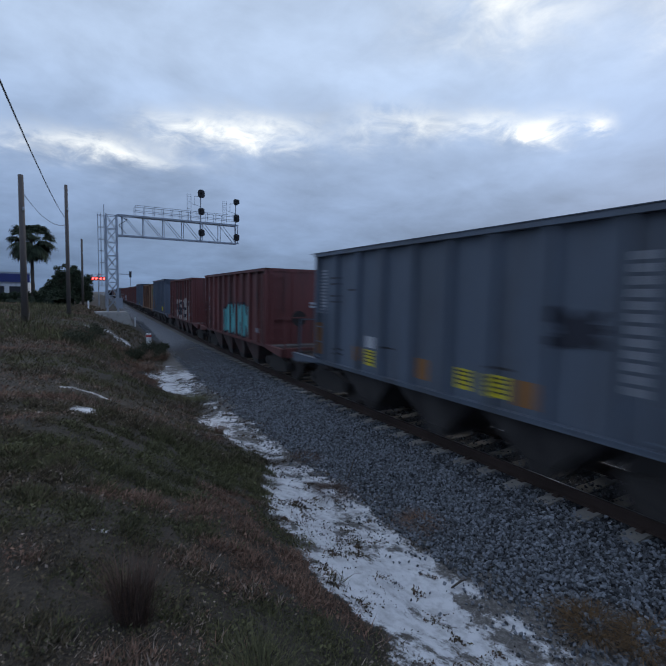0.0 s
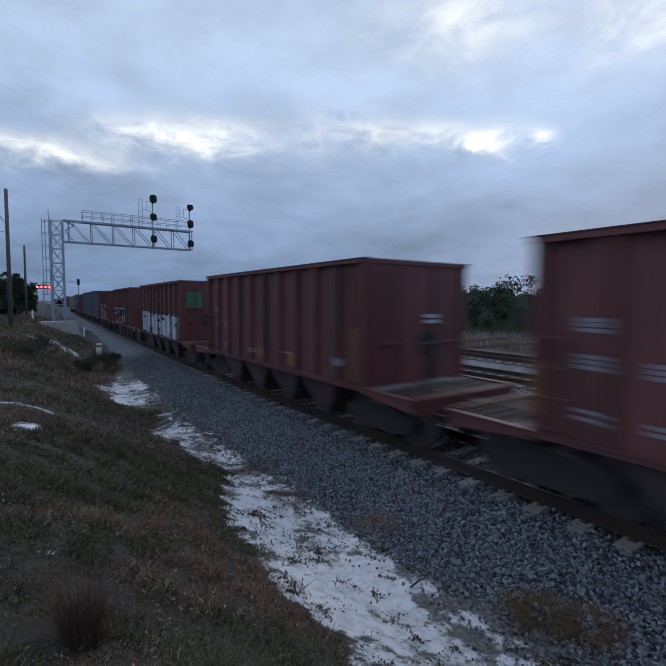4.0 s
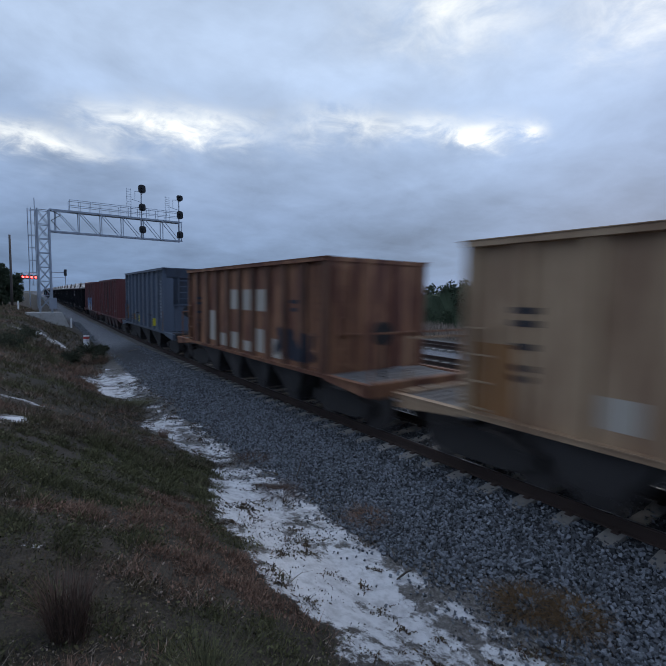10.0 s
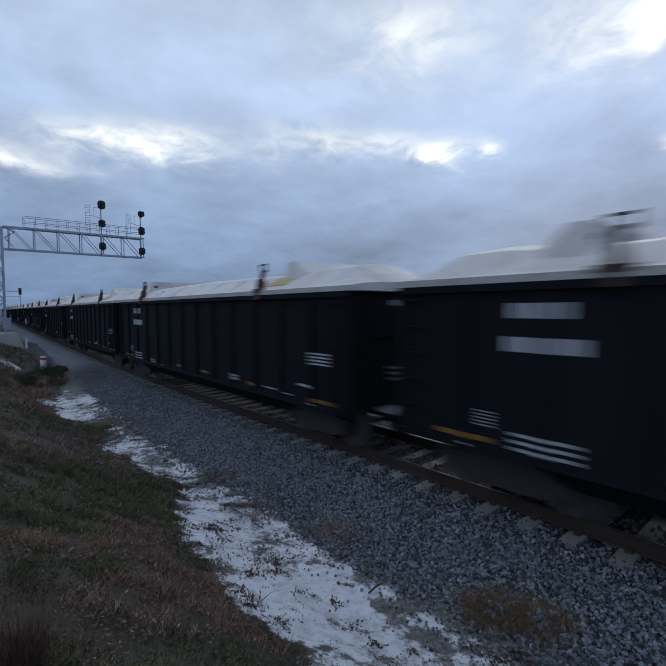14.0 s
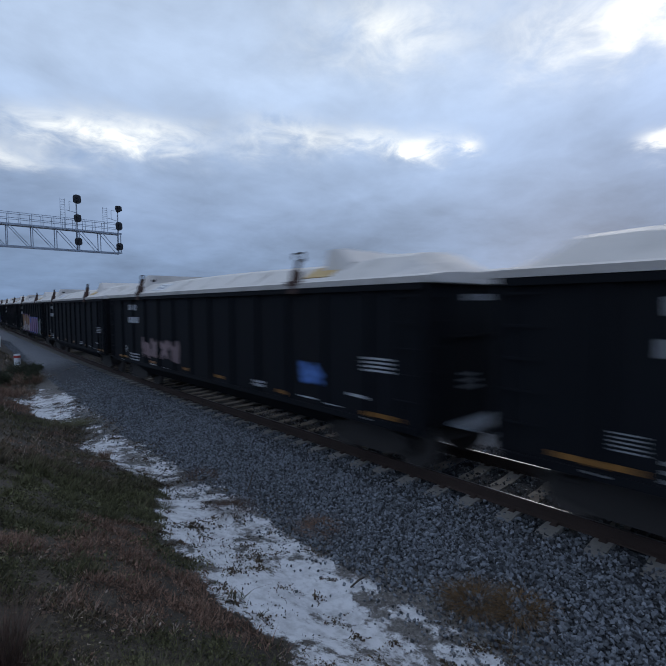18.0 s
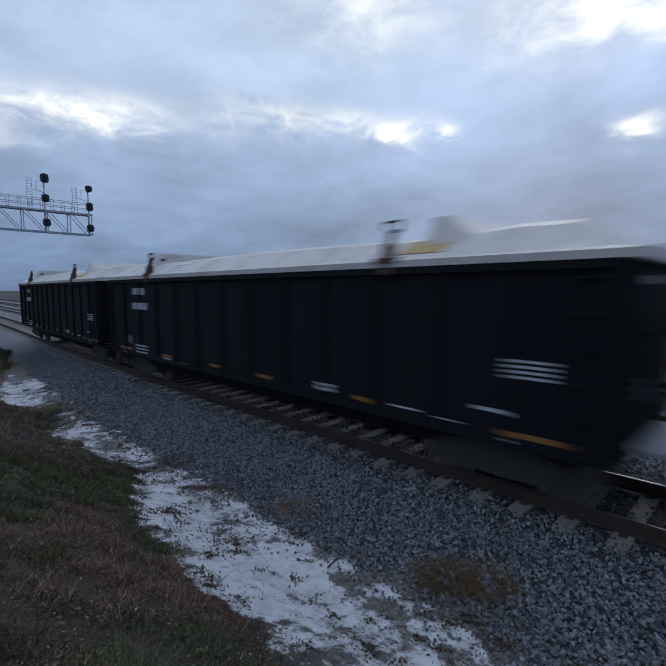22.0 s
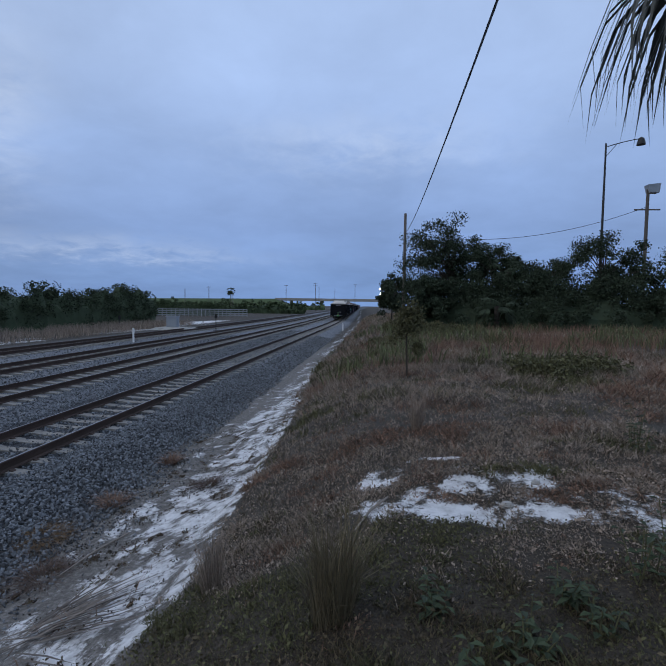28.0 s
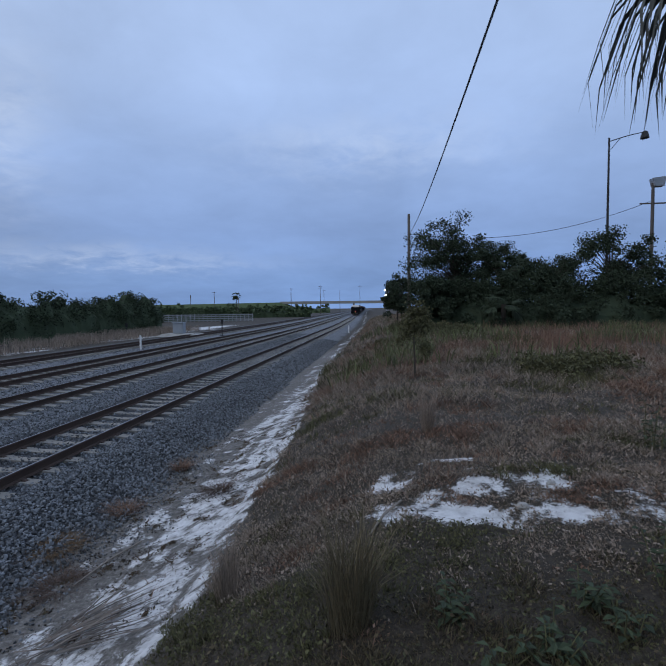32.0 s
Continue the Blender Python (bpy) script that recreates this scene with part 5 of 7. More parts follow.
def surface(x, y):
    z = ground_z(x, y)
    rough = np.clip((-2.6 - x) / 1.0, 0, 1) * np.clip((90 - np.abs(y)) / 30, 0, 1)
    return z + rough * (0.07 * fbm(x, y, 0.9, 11) + 0.03 * fbm(x, y, 4.0, 12, 3))


def build_grass():
    rng = np.random.default_rng(9)
    parts_ = []
    for n, x0, x1, y0, y1 in ((190000, -10.5, -3.4, -11, 6), (60000, -9.6, -4.6, -9, -4.8), (90000, -8.4, -3.4, -2.4, 4.5), (90000, -14, -2.4, 6, 24), (110000, -16, -3.6, -28, -11), (40000, -16, -1.8, 24, 64), (18000, -26, -3.6, -46, -28), (12000, -13, -3.8, -110, -46)):
        parts_.append(np.stack([rng.uniform(x0, x1, n), rng.uniform(y0, y1, n)], -1))
    p = np.concatenate(parts_)
    x, y = p.T
    keep = rng.uniform(size=len(p)) > sand_amount(x, y) * 1.05
    keep &= np.where(y < 20, turf_edge(y) + 0.12, -2.6) - x + tx(y) + 0.22 * fbm(x, y, 2.4, 31) + 0.22 * fbm(x, y, 8.0, 32, 2) > rng.uniform(-0.22, 0.3, len(p))
    keep &= np.hypot(x + 6.5, y + 3.85) > 0.5
    lush = fbm(x, y, 11.0, 44, 3) + 0.5 * fbm(x, y, 1.6, 45, 2)
    keep &= lush + 1.15 + 0.4 * (y < -4) > rng.uniform(0, 0.9, len(p))
    x, y, lush = x[keep], y[keep], lush[keep]
    pts = np.stack([x, y, surface(x, y) - 0.01], -1)
    far = np.hypot(x + 6.5, y + 3.85)
    kind = fbm(x, y, 0.9, 41) + 0.6 * fbm(x, y, 4.0, 42, 3) + rng.normal(0, 0.2, len(x))
    bump = lambda px, py, a, b: np.exp(-((x - px) ** 2 / a + (y - py) ** 2 / b))
    russet = 1.5 * bump(-4.85, 1.9, 0.2, 1.0) + 1.6 * bump(-5.05, 0.5, 0.35, 0.8) + 1.4 * bump(-4.6, -0.3, 0.15, 0.5) + 1.3 * bump(-6.1, 1.3, 0.25, 0.5) + 0.8 * bump(-4.4, 18, 1.2, 30) + bump(-13, -24, 16, 14)
    green = 0.8 * bump(-5.5, 2.4, 0.5, 0.6) + 0.9 * bump(-5.6, -1.2, 0.8, 0.5) + 0.5 * bump(-6.5, -7, 1.5, 1.5) + 0.8 * bump(-11.4, -14.8, 1.2, 0.8) + 0.75 * bump(-6.5, -24, 5, 45) + 0.55 * bump(-8.7, -6.3, 2.5, 1.5)
    north = np.clip((y + 2.5) / 2.0, 0, 1)
    south = np.clip((-4 - y) / 2, 0, 1)
    r = kind - russet * 0.9 + 0.25 * north + 0.15 * south < -0.32
    g = ~r & (kind + green * 0.9 + 0.1 * north - 0.18 * south > 0.46)
    k_ = ~r & ~g & (kind + 1.1 * north + 1.5 * np.clip((y + 7.4) / 0.8, 0, 1) * np.clip((-y - 3.5) / 0.8, 0, 1) - russet + rng.normal(0, 0.3, len(x)) > 0.55)
    d = ~g & ~r & ~k_
    size = (0.036 + 0.075 * np.clip((far - 3) / 20, 0, 1.2)) * (0.6 + 1.3 * np.clip(lush + 0.2, 0, 1.2)) * (1 + 0.7 * np.clip((-y - 9) / 4, 0, 1))
    for name, m, hmul, w, lean, mat, label in (("dry_turf", d, 1.0, 0.0036, 1.3, M_DRYG, "short dry brown turf on the verge"), ("russet_turf", r, 1.25, 0.0034, 1.3, M_RUSSET, "russet dead grass patches on the verge"), ("green_turf", g, 1.1, 0.0044, 1.0, M_GREENG, "low green weeds and grass on the verge"), ("dark_turf", k_, 1.0, 0.0044, 1.2, M_DARKG, "dark olive turf on the verge")):
        blades(name, pts[m], size[m] * hmul, w * (1 + far[m] / 7), lean, 50 + len(name), mat, label, simple=True)
        k = m & (far < 14) & (rng.uniform(size=len(far)) < 0.42)
        c = pts[k] + np.stack([rng.normal(0, 0.02, k.sum()), rng.normal(0, 0.02, k.sum()), rng.uniform(0.004, 0.06, k.sum())], -1)
        v, f = leaf_quads(c, (0.0085 + 0.0011 * far[k][:, None]) * rng.uniform(0.6, 1.5, (k.sum(), 1)), rng)
        tagged(new(name.replace("turf", "herbs"), raw_mesh("herbs", v, f, mat)), label.replace("turf", "creeping herbs").replace("grass", "herb"), kind="stuff")
    # crumbs, leaf litter and low weeds on the sand
    n = 60000
    cx, cy = rng.uniform(-4.5, -2.2, n), rng.uniform(-16, 18, n)
    k = fbm(cx, cy, 2.8, 66, 4) + 0.3 * fbm(cx, cy, 12, 67, 2) > rng.uniform(-0.1, 0.6, n) + 0.25 * (cy > -2.5) * (cy < 3)
    c = np.stack([cx[k], cy[k], surface(cx[k], cy[k]) + rng.uniform(0.0, 0.03, k.sum())], -1)
    v, f = leaf_quads(c, 0.013 * rng.uniform(0.6, 1.6, (len(c), 1)), rng)
    tagged(new("sand_litter", raw_mesh("sand_litter", v, f, M_LITTER)), "dark leaf litter scattered over the sand", kind="stuff")
    hub = np.stack([rng.uniform(-4.5, -2.4, 330), rng.uniform(-15, 15, 330)], -1)
    run_n = 8
    base = np.repeat(hub, run_n, 0)
    aim = rng.uniform(0, 2 * math.pi, len(base))
    ln = np.repeat(rng.uniform(0.06, 0.26, len(hub)), run_n) * rng.uniform(0.5, 1.2, len(base))
    leaves = 9
    along = np.repeat(np.linspace(0.1, 1, leaves)[None], len(base), 0)
    bend = rng.normal(0, 0.5, (len(base), 1))
    lx = base[:, :1] + ln[:, None] * along * np.cos(aim[:, None] + bend * along)
    ly = base[:, 1:] + ln[:, None] * along * np.sin(aim[:, None] + bend * along)
    c = np.stack([lx.ravel(), ly.ravel()], -1) + rng.normal(0, 0.008, (lx.size, 2))
    c = np.stack([c[:, 0], c[:, 1], surface(c[:, 0], c[:, 1]) + rng.uniform(0.004, 0.03, len(c))], -1)
    for name, part_, mat, label in (("sand_weeds", rng.uniform(size=len(c)) < 0.6, M_DARKG, "small creeping weeds growing on the sand"), ("dead_runners", None, M_BROWNT, "dead brown runners lying on the sand")):
        pick = part_ if part_ is not None else ~last_pick
        last_pick = pick
        v, f = leaf_quads(c[pick], 0.015, rng)
        tagged(new(name, raw_mesh(name, v, f, mat)), label, kind="stuff")
    # sparse weeds and dead stems on the sand
    n = 3000
    sx, sy = rng.uniform(-4.4, -2.2, n), rng.uniform(-30, 20, n)
    clump = fbm(sx, sy, 1.8, 63, 3) > 0.34
    sx, sy = sx[clump], sy[clump]
    blades("sand_stems", np.stack([sx, sy, surface(sx, sy)], -1), 0.10, 0.004, 2.4, 64, M_RUSSET, "dead brown stems lying on the sand")
    # tall dry growth: beyond the yard, and in front of the trees
    n = 26000
    fx, fy = rng.uniform(20.5, 30.0, n), rng.uniform(-75, 55, n)
    k = fbm(fx, fy, 0.35, 71) > -0.25
    fx, fy = fx[k], fy[k]
    blades("tall_yard_grass", np.stack([fx, fy, np.full(len(fx), -0.32)], -1), 0.75, 0.02, 0.5, 72, M_DRYG, "tall straw-coloured grass along the far side of the yard")
    n = 11000
    fx, fy = rng.uniform(-34, -8.5, n), rng.uniform(-44, -19, n)
    k = (fy < -17 - 0.25 * np.abs(fx + 9)) & (fbm(fx, fy, 0.5, 73) > -0.1)
    fx, fy = fx[k], fy[k]
    blades("tall_russet_grass", np.stack([fx, fy, surface(fx, fy)], -1), 0.62, 0.010, 0.45, 74, M_RUSSET, "tall reddish dry grass in front of the trees")
    n = 15000
    fx, fy = rng.uniform(-26, -5.0, n), rng.uniform(-46, -18, n)
    k = fbm(fx, fy, 0.6, 75) > 0.05
    fx, fy = fx[k], fy[k]
    blades("rank_weeds", np.stack([fx, fy, surface(fx, fy)], -1), 0.62, 0.020, 0.7, 76, M_RANK, "rank green weeds below the trees")
    n = 6000
    fx, fy = rng.uniform(-16, -6.5, n), rng.uniform(14, 70, n)
    k = fbm(fx, fy, 0.4, 77) > -0.05
    fx, fy = fx[k], fy[k]
    blades("verge_weeds", np.stack([fx, fy, surface(fx, fy)], -1), 0.45, 0.02, 0.8, 78, M_GREENG, "dark green weeds along the verge")


def tuft(x, y, h, r, n, mat, label, seed):
    rng = np.random.default_rng(seed)
    a, d = rng.uniform(0, 2 * math.pi, n), r * 0.35 * np.sqrt(rng.uniform(0, 1, n))
    px, py = x + d * np.cos(a), y + d * np.sin(a)
    z = surface(px, py)
    sh = Shape()
    for i in range(n):
        b = a[i] + rng.normal(0, 1.0)
        k = h * rng.uniform(0.5, 1.15)
        o = r * rng.uniform(0.1, 1.0) ** 0.7 * (1.5 if i % 5 == 0 else 1.0)
        w = 0.0013 + 0.0012 * rng.uniform()
        q = Vector((px[i], py[i], z[i] - 0.02))
        s = Vector((-math.sin(b), math.cos(b), 0)) * w
        e1 = q + Vector((math.cos(b) * o * 0.35, math.sin(b) * o * 0.35, k * 0.6))
        e2 = q + Vector((math.cos(b) * o, math.sin(b) * o, k))
        sh.add([q - s, q + s, e1 + s, e1 - s, e2], [(0, 1, 2, 3), (3, 2, 4)])
    ob = part("grass_tuft", sh, mat)
    return tagged(ob, label, "grass tuft", "tufts of tall grass")


def leaf_quads(centers, size, rng, flat=0.0):
    n = len(centers)
    u = rng.normal(size=(n, 3))
    u /= np.linalg.norm(u, axis=1, keepdims=True)
    w = np.cross(u, rng.normal(size=(n, 3)))
    w /= np.linalg.norm(w, axis=1, keepdims=True) + 1e-9
    s = size * rng.uniform(0.5, 1.3, (n, 1))
    v = np.stack([centers - u * s, centers + w * s * 0.55, centers + u * s, centers - w * s * 0.55], 1)
    f = (np.arange(4)[None] + 4 * np.arange(n)[:, None])
    return v.reshape(-1, 3), f


def tree(x, y, h, spread, seed, label, leaf=0.1, clumps=26, per=400, trunk_h=0.35, low=0.3, mat=None):
    """Tapered trunk with limbs, and a crown of many leaf clumps with gaps."""
    rng = np.random.default_rng(seed)
    z0 = float(surface(np.array(x), np.array(y))) - 0.05
    tr = thing("tree", label, "tree", at=(x, y, z0))
    wood = Shape()
    top = Vector((rng.normal(0, 0.2), rng.normal(0, 0.2), h * 0.72))
    fork = Vector((0, 0, h * trunk_h))
    wood.rod((0, 0, 0), fork, 0.018 * h, 0.012 * h, n=8).rod(fork, top, 0.012 * h, 0.003 * h, n=6)
    cen = []
    for k in range(clumps):
        if k % 6 == 0:
            a = rng.uniform(0, 2 * math.pi)
            u = rng.uniform(low, 0.80)
            rr = spread * math.sqrt(max(0.05, 1 - ((u - 0.55) / 0.55) ** 2)) * rng.uniform(0.1, 0.9) ** 0.7
            lobe = Vector((rr * math.cos(a), rr * math.sin(a), h * u))
        c = lobe + Vector(rng.normal(size=3)) * spread * 0.19
        u = min(0.97, c.z / h)
        start = fork.lerp(top, min(1.0, max(0.0, (u - trunk_h - 0.15) / 0.55)))
        if u < trunk_h + 0.1:
            start = Vector((0, 0, h * u * 0.8))
        mid = start.lerp(c, 0.55) + Vector((0, 0, 0.03 * h))
        part("limb", Shape().rod(start, mid, 0.005 * h, 0.003 * h, n=5, caps=False).rod(mid, c, 0.003 * h, 0.0012 * h, n=4, caps=False), M_BARK, tr)
        r = spread * rng.uniform(0.14, 0.27)
        cen.append(np.array(c) + np.clip(rng.normal(size=(per, 3)), -1.8, 1.8) * r * 0.52 * np.array((1, 1, 0.7)))
    part("trunk", wood, M_BARK, tr, smooth=True)
    v, f = leaf_quads(np.concatenate(cen), leaf, rng)
    part("crown", raw_mesh("crown", v, f, mat or M_LEAF), M_LEAF, tr)
    return tr


def frond(sh, base, aim, length, droop, n, leaf, width, rng):
    """A fan-palm leaf: a stalk that ends in a fan of drooping strips."""
    base, aim = Vector(base), Vector(aim).normalized()
    hub = base + aim * length * 0.5
    sh.rod(base, hub, 0.012, 0.007, n=5)
    side = aim.cross(Vector((0, 0, 1))).normalized()
    up = side.cross(aim)
    for i in range(n):
        t = (i / (n - 1) - 0.5) * 2.3
        d = (aim * math.cos(t) + side * math.sin(t)).normalized()
        ln = leaf * (1 - 0.25 * abs(t) / 1.15) * rng.uniform(0.85, 1.1)
        s = d.cross(up).normalized() * width
        p1 = hub + d * ln * 0.45 + Vector((0, 0, -droop * ln * 0.10))
        p2 = hub + d * ln * 0.75 + Vector((0, 0, -droop * ln * 0.42))
        p3 = hub + d * ln * 0.86 + Vector((0, 0, -droop * ln * rng.uniform(0.75, 1.1)))
        sh.add([hub - s * 0.3, hub + s * 0.3, p1 + s, p1 - s, p2 + s * 0.7, p2 - s * 0.7, p3], [(0, 1, 2, 3), (3, 2, 4, 5), (5, 4, 6)])
    return sh


def fan_palm(x, y, h, crown, seed, label, n=26, leaf=None, skirt=0.5):
    rng = random.Random(seed)
    z0 = float(surface(np.array(x), np.array(y))) - 0.05
    tr = thing("fan_palm", label, "palm tree", at=(x, y, z0))
    trunk = Shape()
    rings = []
    for k in range(11):
        u = k / 10
        r = 0.19 - 0.05 * u + (0.02 if k % 2 else 0)
        rings.append([(r * math.cos(a), r * math.sin(a), h * u) for a in np.linspace(0, 2 * math.pi, 9)[:-1]])
    part("trunk", trunk.loft(rings), M_BARK, tr)
    for k in range(n):
        a = 2.399 * k + rng.uniform(-0.2, 0.2)
        e = math.sin(rng.uniform(-0.55 - skirt * 0.5, 1.2))
        aim = (math.cos(a) * math.cos(e), math.sin(a) * math.cos(e), math.sin(e))
        part("frond", frond(Shape(), (0, 0, h), aim, crown, 0.55, 17, leaf or crown * 0.62, 0.034 * crown, rng), M_LEAF, tr)
    return tr


def shrub_row(name, label, x0, x1, y0, y1, top, n_cl, per, leaf, seed, base=-0.3, mat=None, core=False, deep=1.2, heart=0.6):
    """A dense thicket as one object of stuff: many leaf clumps on a rough line, round a lumpy heart."""
    rng = np.random.default_rng(seed)
    u = rng.uniform(0, 1, n_cl)
    ln = math.hypot(x1 - x0, y1 - y0)
    nx, ny = -(y1 - y0) / ln, (x1 - x0) / ln
    off = rng.normal(0, deep, n_cl)
    cx, cy = x0 + (x1 - x0) * u + nx * off, y0 + (y1 - y0) * u + ny * off
    height = lambda px, py: top * (0.80 + 0.26 * fbm(px, py, 0.3, seed) + 0.16 * fbm(px, py, 1.1, seed + 1))
    crest = height(cx, cy) * np.sqrt(np.clip(1 - (off / (2.6 * deep)) ** 2, 0.15, 1))
    cz = base + crest * rng.uniform(0, 1, n_cl) ** 0.55
    d = rng.normal(size=(n_cl, per, 3))
    d /= np.linalg.norm(d, axis=2, keepdims=True)
    r = rng.uniform(0.45, 1.0, (n_cl, 1, 1)) * max(top * 0.16, 0.34)
    c = np.stack([cx, cy, cz], -1)[:, None] + d * r * rng.uniform(0.2, 1.0, (n_cl, per, 1)) ** 0.5
    v, f = leaf_quads(c.reshape(-1, 3), leaf, rng)
    v[:, 2] = np.maximum(v[:, 2], base - 0.05)
    if core:
        m, k = max(8, int(ln / (0.16 * top))), 9
        U, A = np.meshgrid(np.linspace(0, 1, m), np.linspace(0, math.pi, k), indexing="ij")
        w = np.cos(A) * deep * 1.1
        X, Y = x0 + (x1 - x0) * U + nx * w, y0 + (y1 - y0) * U + ny * w
        lump = 1 + 0.25 * fbm(X + np.sin(A), Y + 2 * np.sin(A), 1.6, seed + 2)
        Z = base + np.sin(A) ** 0.6 * height(X, Y) * heart * lump
        X, Y = X + nx * 0.5 * deep * (lump - 1) * np.cos(A) * 3, Y + ny * 0.5 * deep * (lump - 1) * np.cos(A) * 3
        idx = np.arange(m * k).reshape(m, k)
        quads = np.stack([idx[:-1, :-1], idx[1:, :-1], idx[1:, 1:], idx[:-1, 1:]], -1).reshape(-1, 4)
        f = np.concatenate([f, quads + len(v)])
        v = np.concatenate([v, np.stack([X, Y, Z], -1).reshape(-1, 3)])
    return tagged(new(name, raw_mesh(name, v, f, mat or M_LEAF2)), label, kind="stuff")


def bare_tree(x, y, h, seed, label):
    rng = random.Random(seed)
    tr = thing("bare_tree", label, "tree", at=(x, y, -0.35))
    trunk, twigs = Shape(), Shape()

    def grow(p, d, ln, r, depth):
        e = p + d * ln
        (trunk if depth == 0 else twigs).rod(p, e, r, r * 0.6, n=5, caps=False)
        if depth < 5:
            for _ in range(3 if depth else 4):
                nd = (d + Vector((rng.uniform(-0.8, 0.8), rng.uniform(-0.8, 0.8), rng.uniform(-0.1, 0.5)))).normalized()
                grow(e, nd, ln * rng.uniform(0.55, 0.78), r * 0.55, depth + 1)

    grow(Vector((0, 0, 0)), Vector((0, 0, 1)), h * 0.34, 0.11, 0)
    part("trunk", trunk, M_BARK, tr)
    part("branches", twigs, M_BARK, tr)
    return tr


def low_bush(x, y, h, r, seed, mat, label):
    """A rounded low bush: twigs that fork from the ground, and many small leaves in clumps."""
    rng = np.random.default_rng(seed)
    b = thing("low_bush", label, "bush", "low bushes on the verge", at=(x, y, float(surface(np.array(x), np.array(y))) - 0.03))
    twigs, cen = Shape(), []
    for k in range(16):
        a, u = rng.uniform(0, 2 * math.pi), math.sqrt(rng.uniform(0.02, 1))
        tip = Vector((r * u * math.cos(a), r * u * math.sin(a), h * (1 - 0.55 * u * u) * rng.uniform(0.6, 1.05)))
        twigs.rod((0, 0, 0), tip, 0.010, 0.004, n=4, caps=False)
        cen.append(np.array(tip) + rng.normal(size=(130, 3)) * r * 0.19)
        cen.append(np.array(tip * 0.6) + rng.normal(size=(60, 3)) * r * 0.2)
    part("twigs", twigs, M_BARK, b)
    c = np.concatenate(cen)
    c[:, 2] = np.maximum(c[:, 2], 0.02)
    v, f = leaf_quads(c, 0.03, rng)
    part("leaves", raw_mesh("leaves", v, f, mat), mat, b)
    return b


# leafy weeds close to the viewer: x, y, height
WEEDS = ((-7.5, -6.35, 0.22), (-7.84, -6.8, 0.22), (-7.02, -6.7, 0.16), (-7.95, -6.5, 0.25), (-8.4, -6.9, 0.4), (-9.7, -9.4, 0.45), (-9.9, -9.9, 0.5), (-8.7, -7.1, 0.45), (-7.25, -6.15, 0.2))


def leafy_weed(x, y, h, seed):
    """An upright weed: a few bent stems with pointed leaves."""
    rng = random.Random(seed)
    w = thing("leafy_weed", "leafy green upright weed on the bank", "weed", "leafy weeds", at=(x, y, float(surface(np.array(x), np.array(y))) - 0.02))
    stems, leaves = Shape(), Shape()
    for k in range(rng.randint(4, 7)):
        a = rng.uniform(0, 2 * math.pi)
        top = Vector((0.22 * math.cos(a) * rng.random(), 0.22 * math.sin(a) * rng.random(), h * rng.uniform(0.6, 1.1)))
        foot = Vector((0.05 * math.cos(a), 0.05 * math.sin(a), 0))
        stems.rod(foot, top, 0.005, 0.003, n=4, caps=False)
        for q in range(9):
            c = foot.lerp(top, 0.25 + 0.75 * q / 8)
            b = 2.4 * q + a
            d = Vector((math.cos(b), math.sin(b), rng.uniform(-0.2, 0.5))).normalized()
            side = d.cross(Vector((0, 0, 1))).normalized()
            ln = rng.uniform(0.05, 0.10)
            leaves.add([c, c + d * ln * 0.5 + side * ln * 0.22, c + d * ln + Vector((0, 0, -0.3 * ln)), c + d * ln * 0.5 - side * ln * 0.22], [(0, 1, 2, 3)])
    part("stems", stems, M_GREENG, w)
    part("leaves", raw_mesh("leaves", leaves.v, leaves.f, M_WEEDLEAF), M_WEEDLEAF, w)


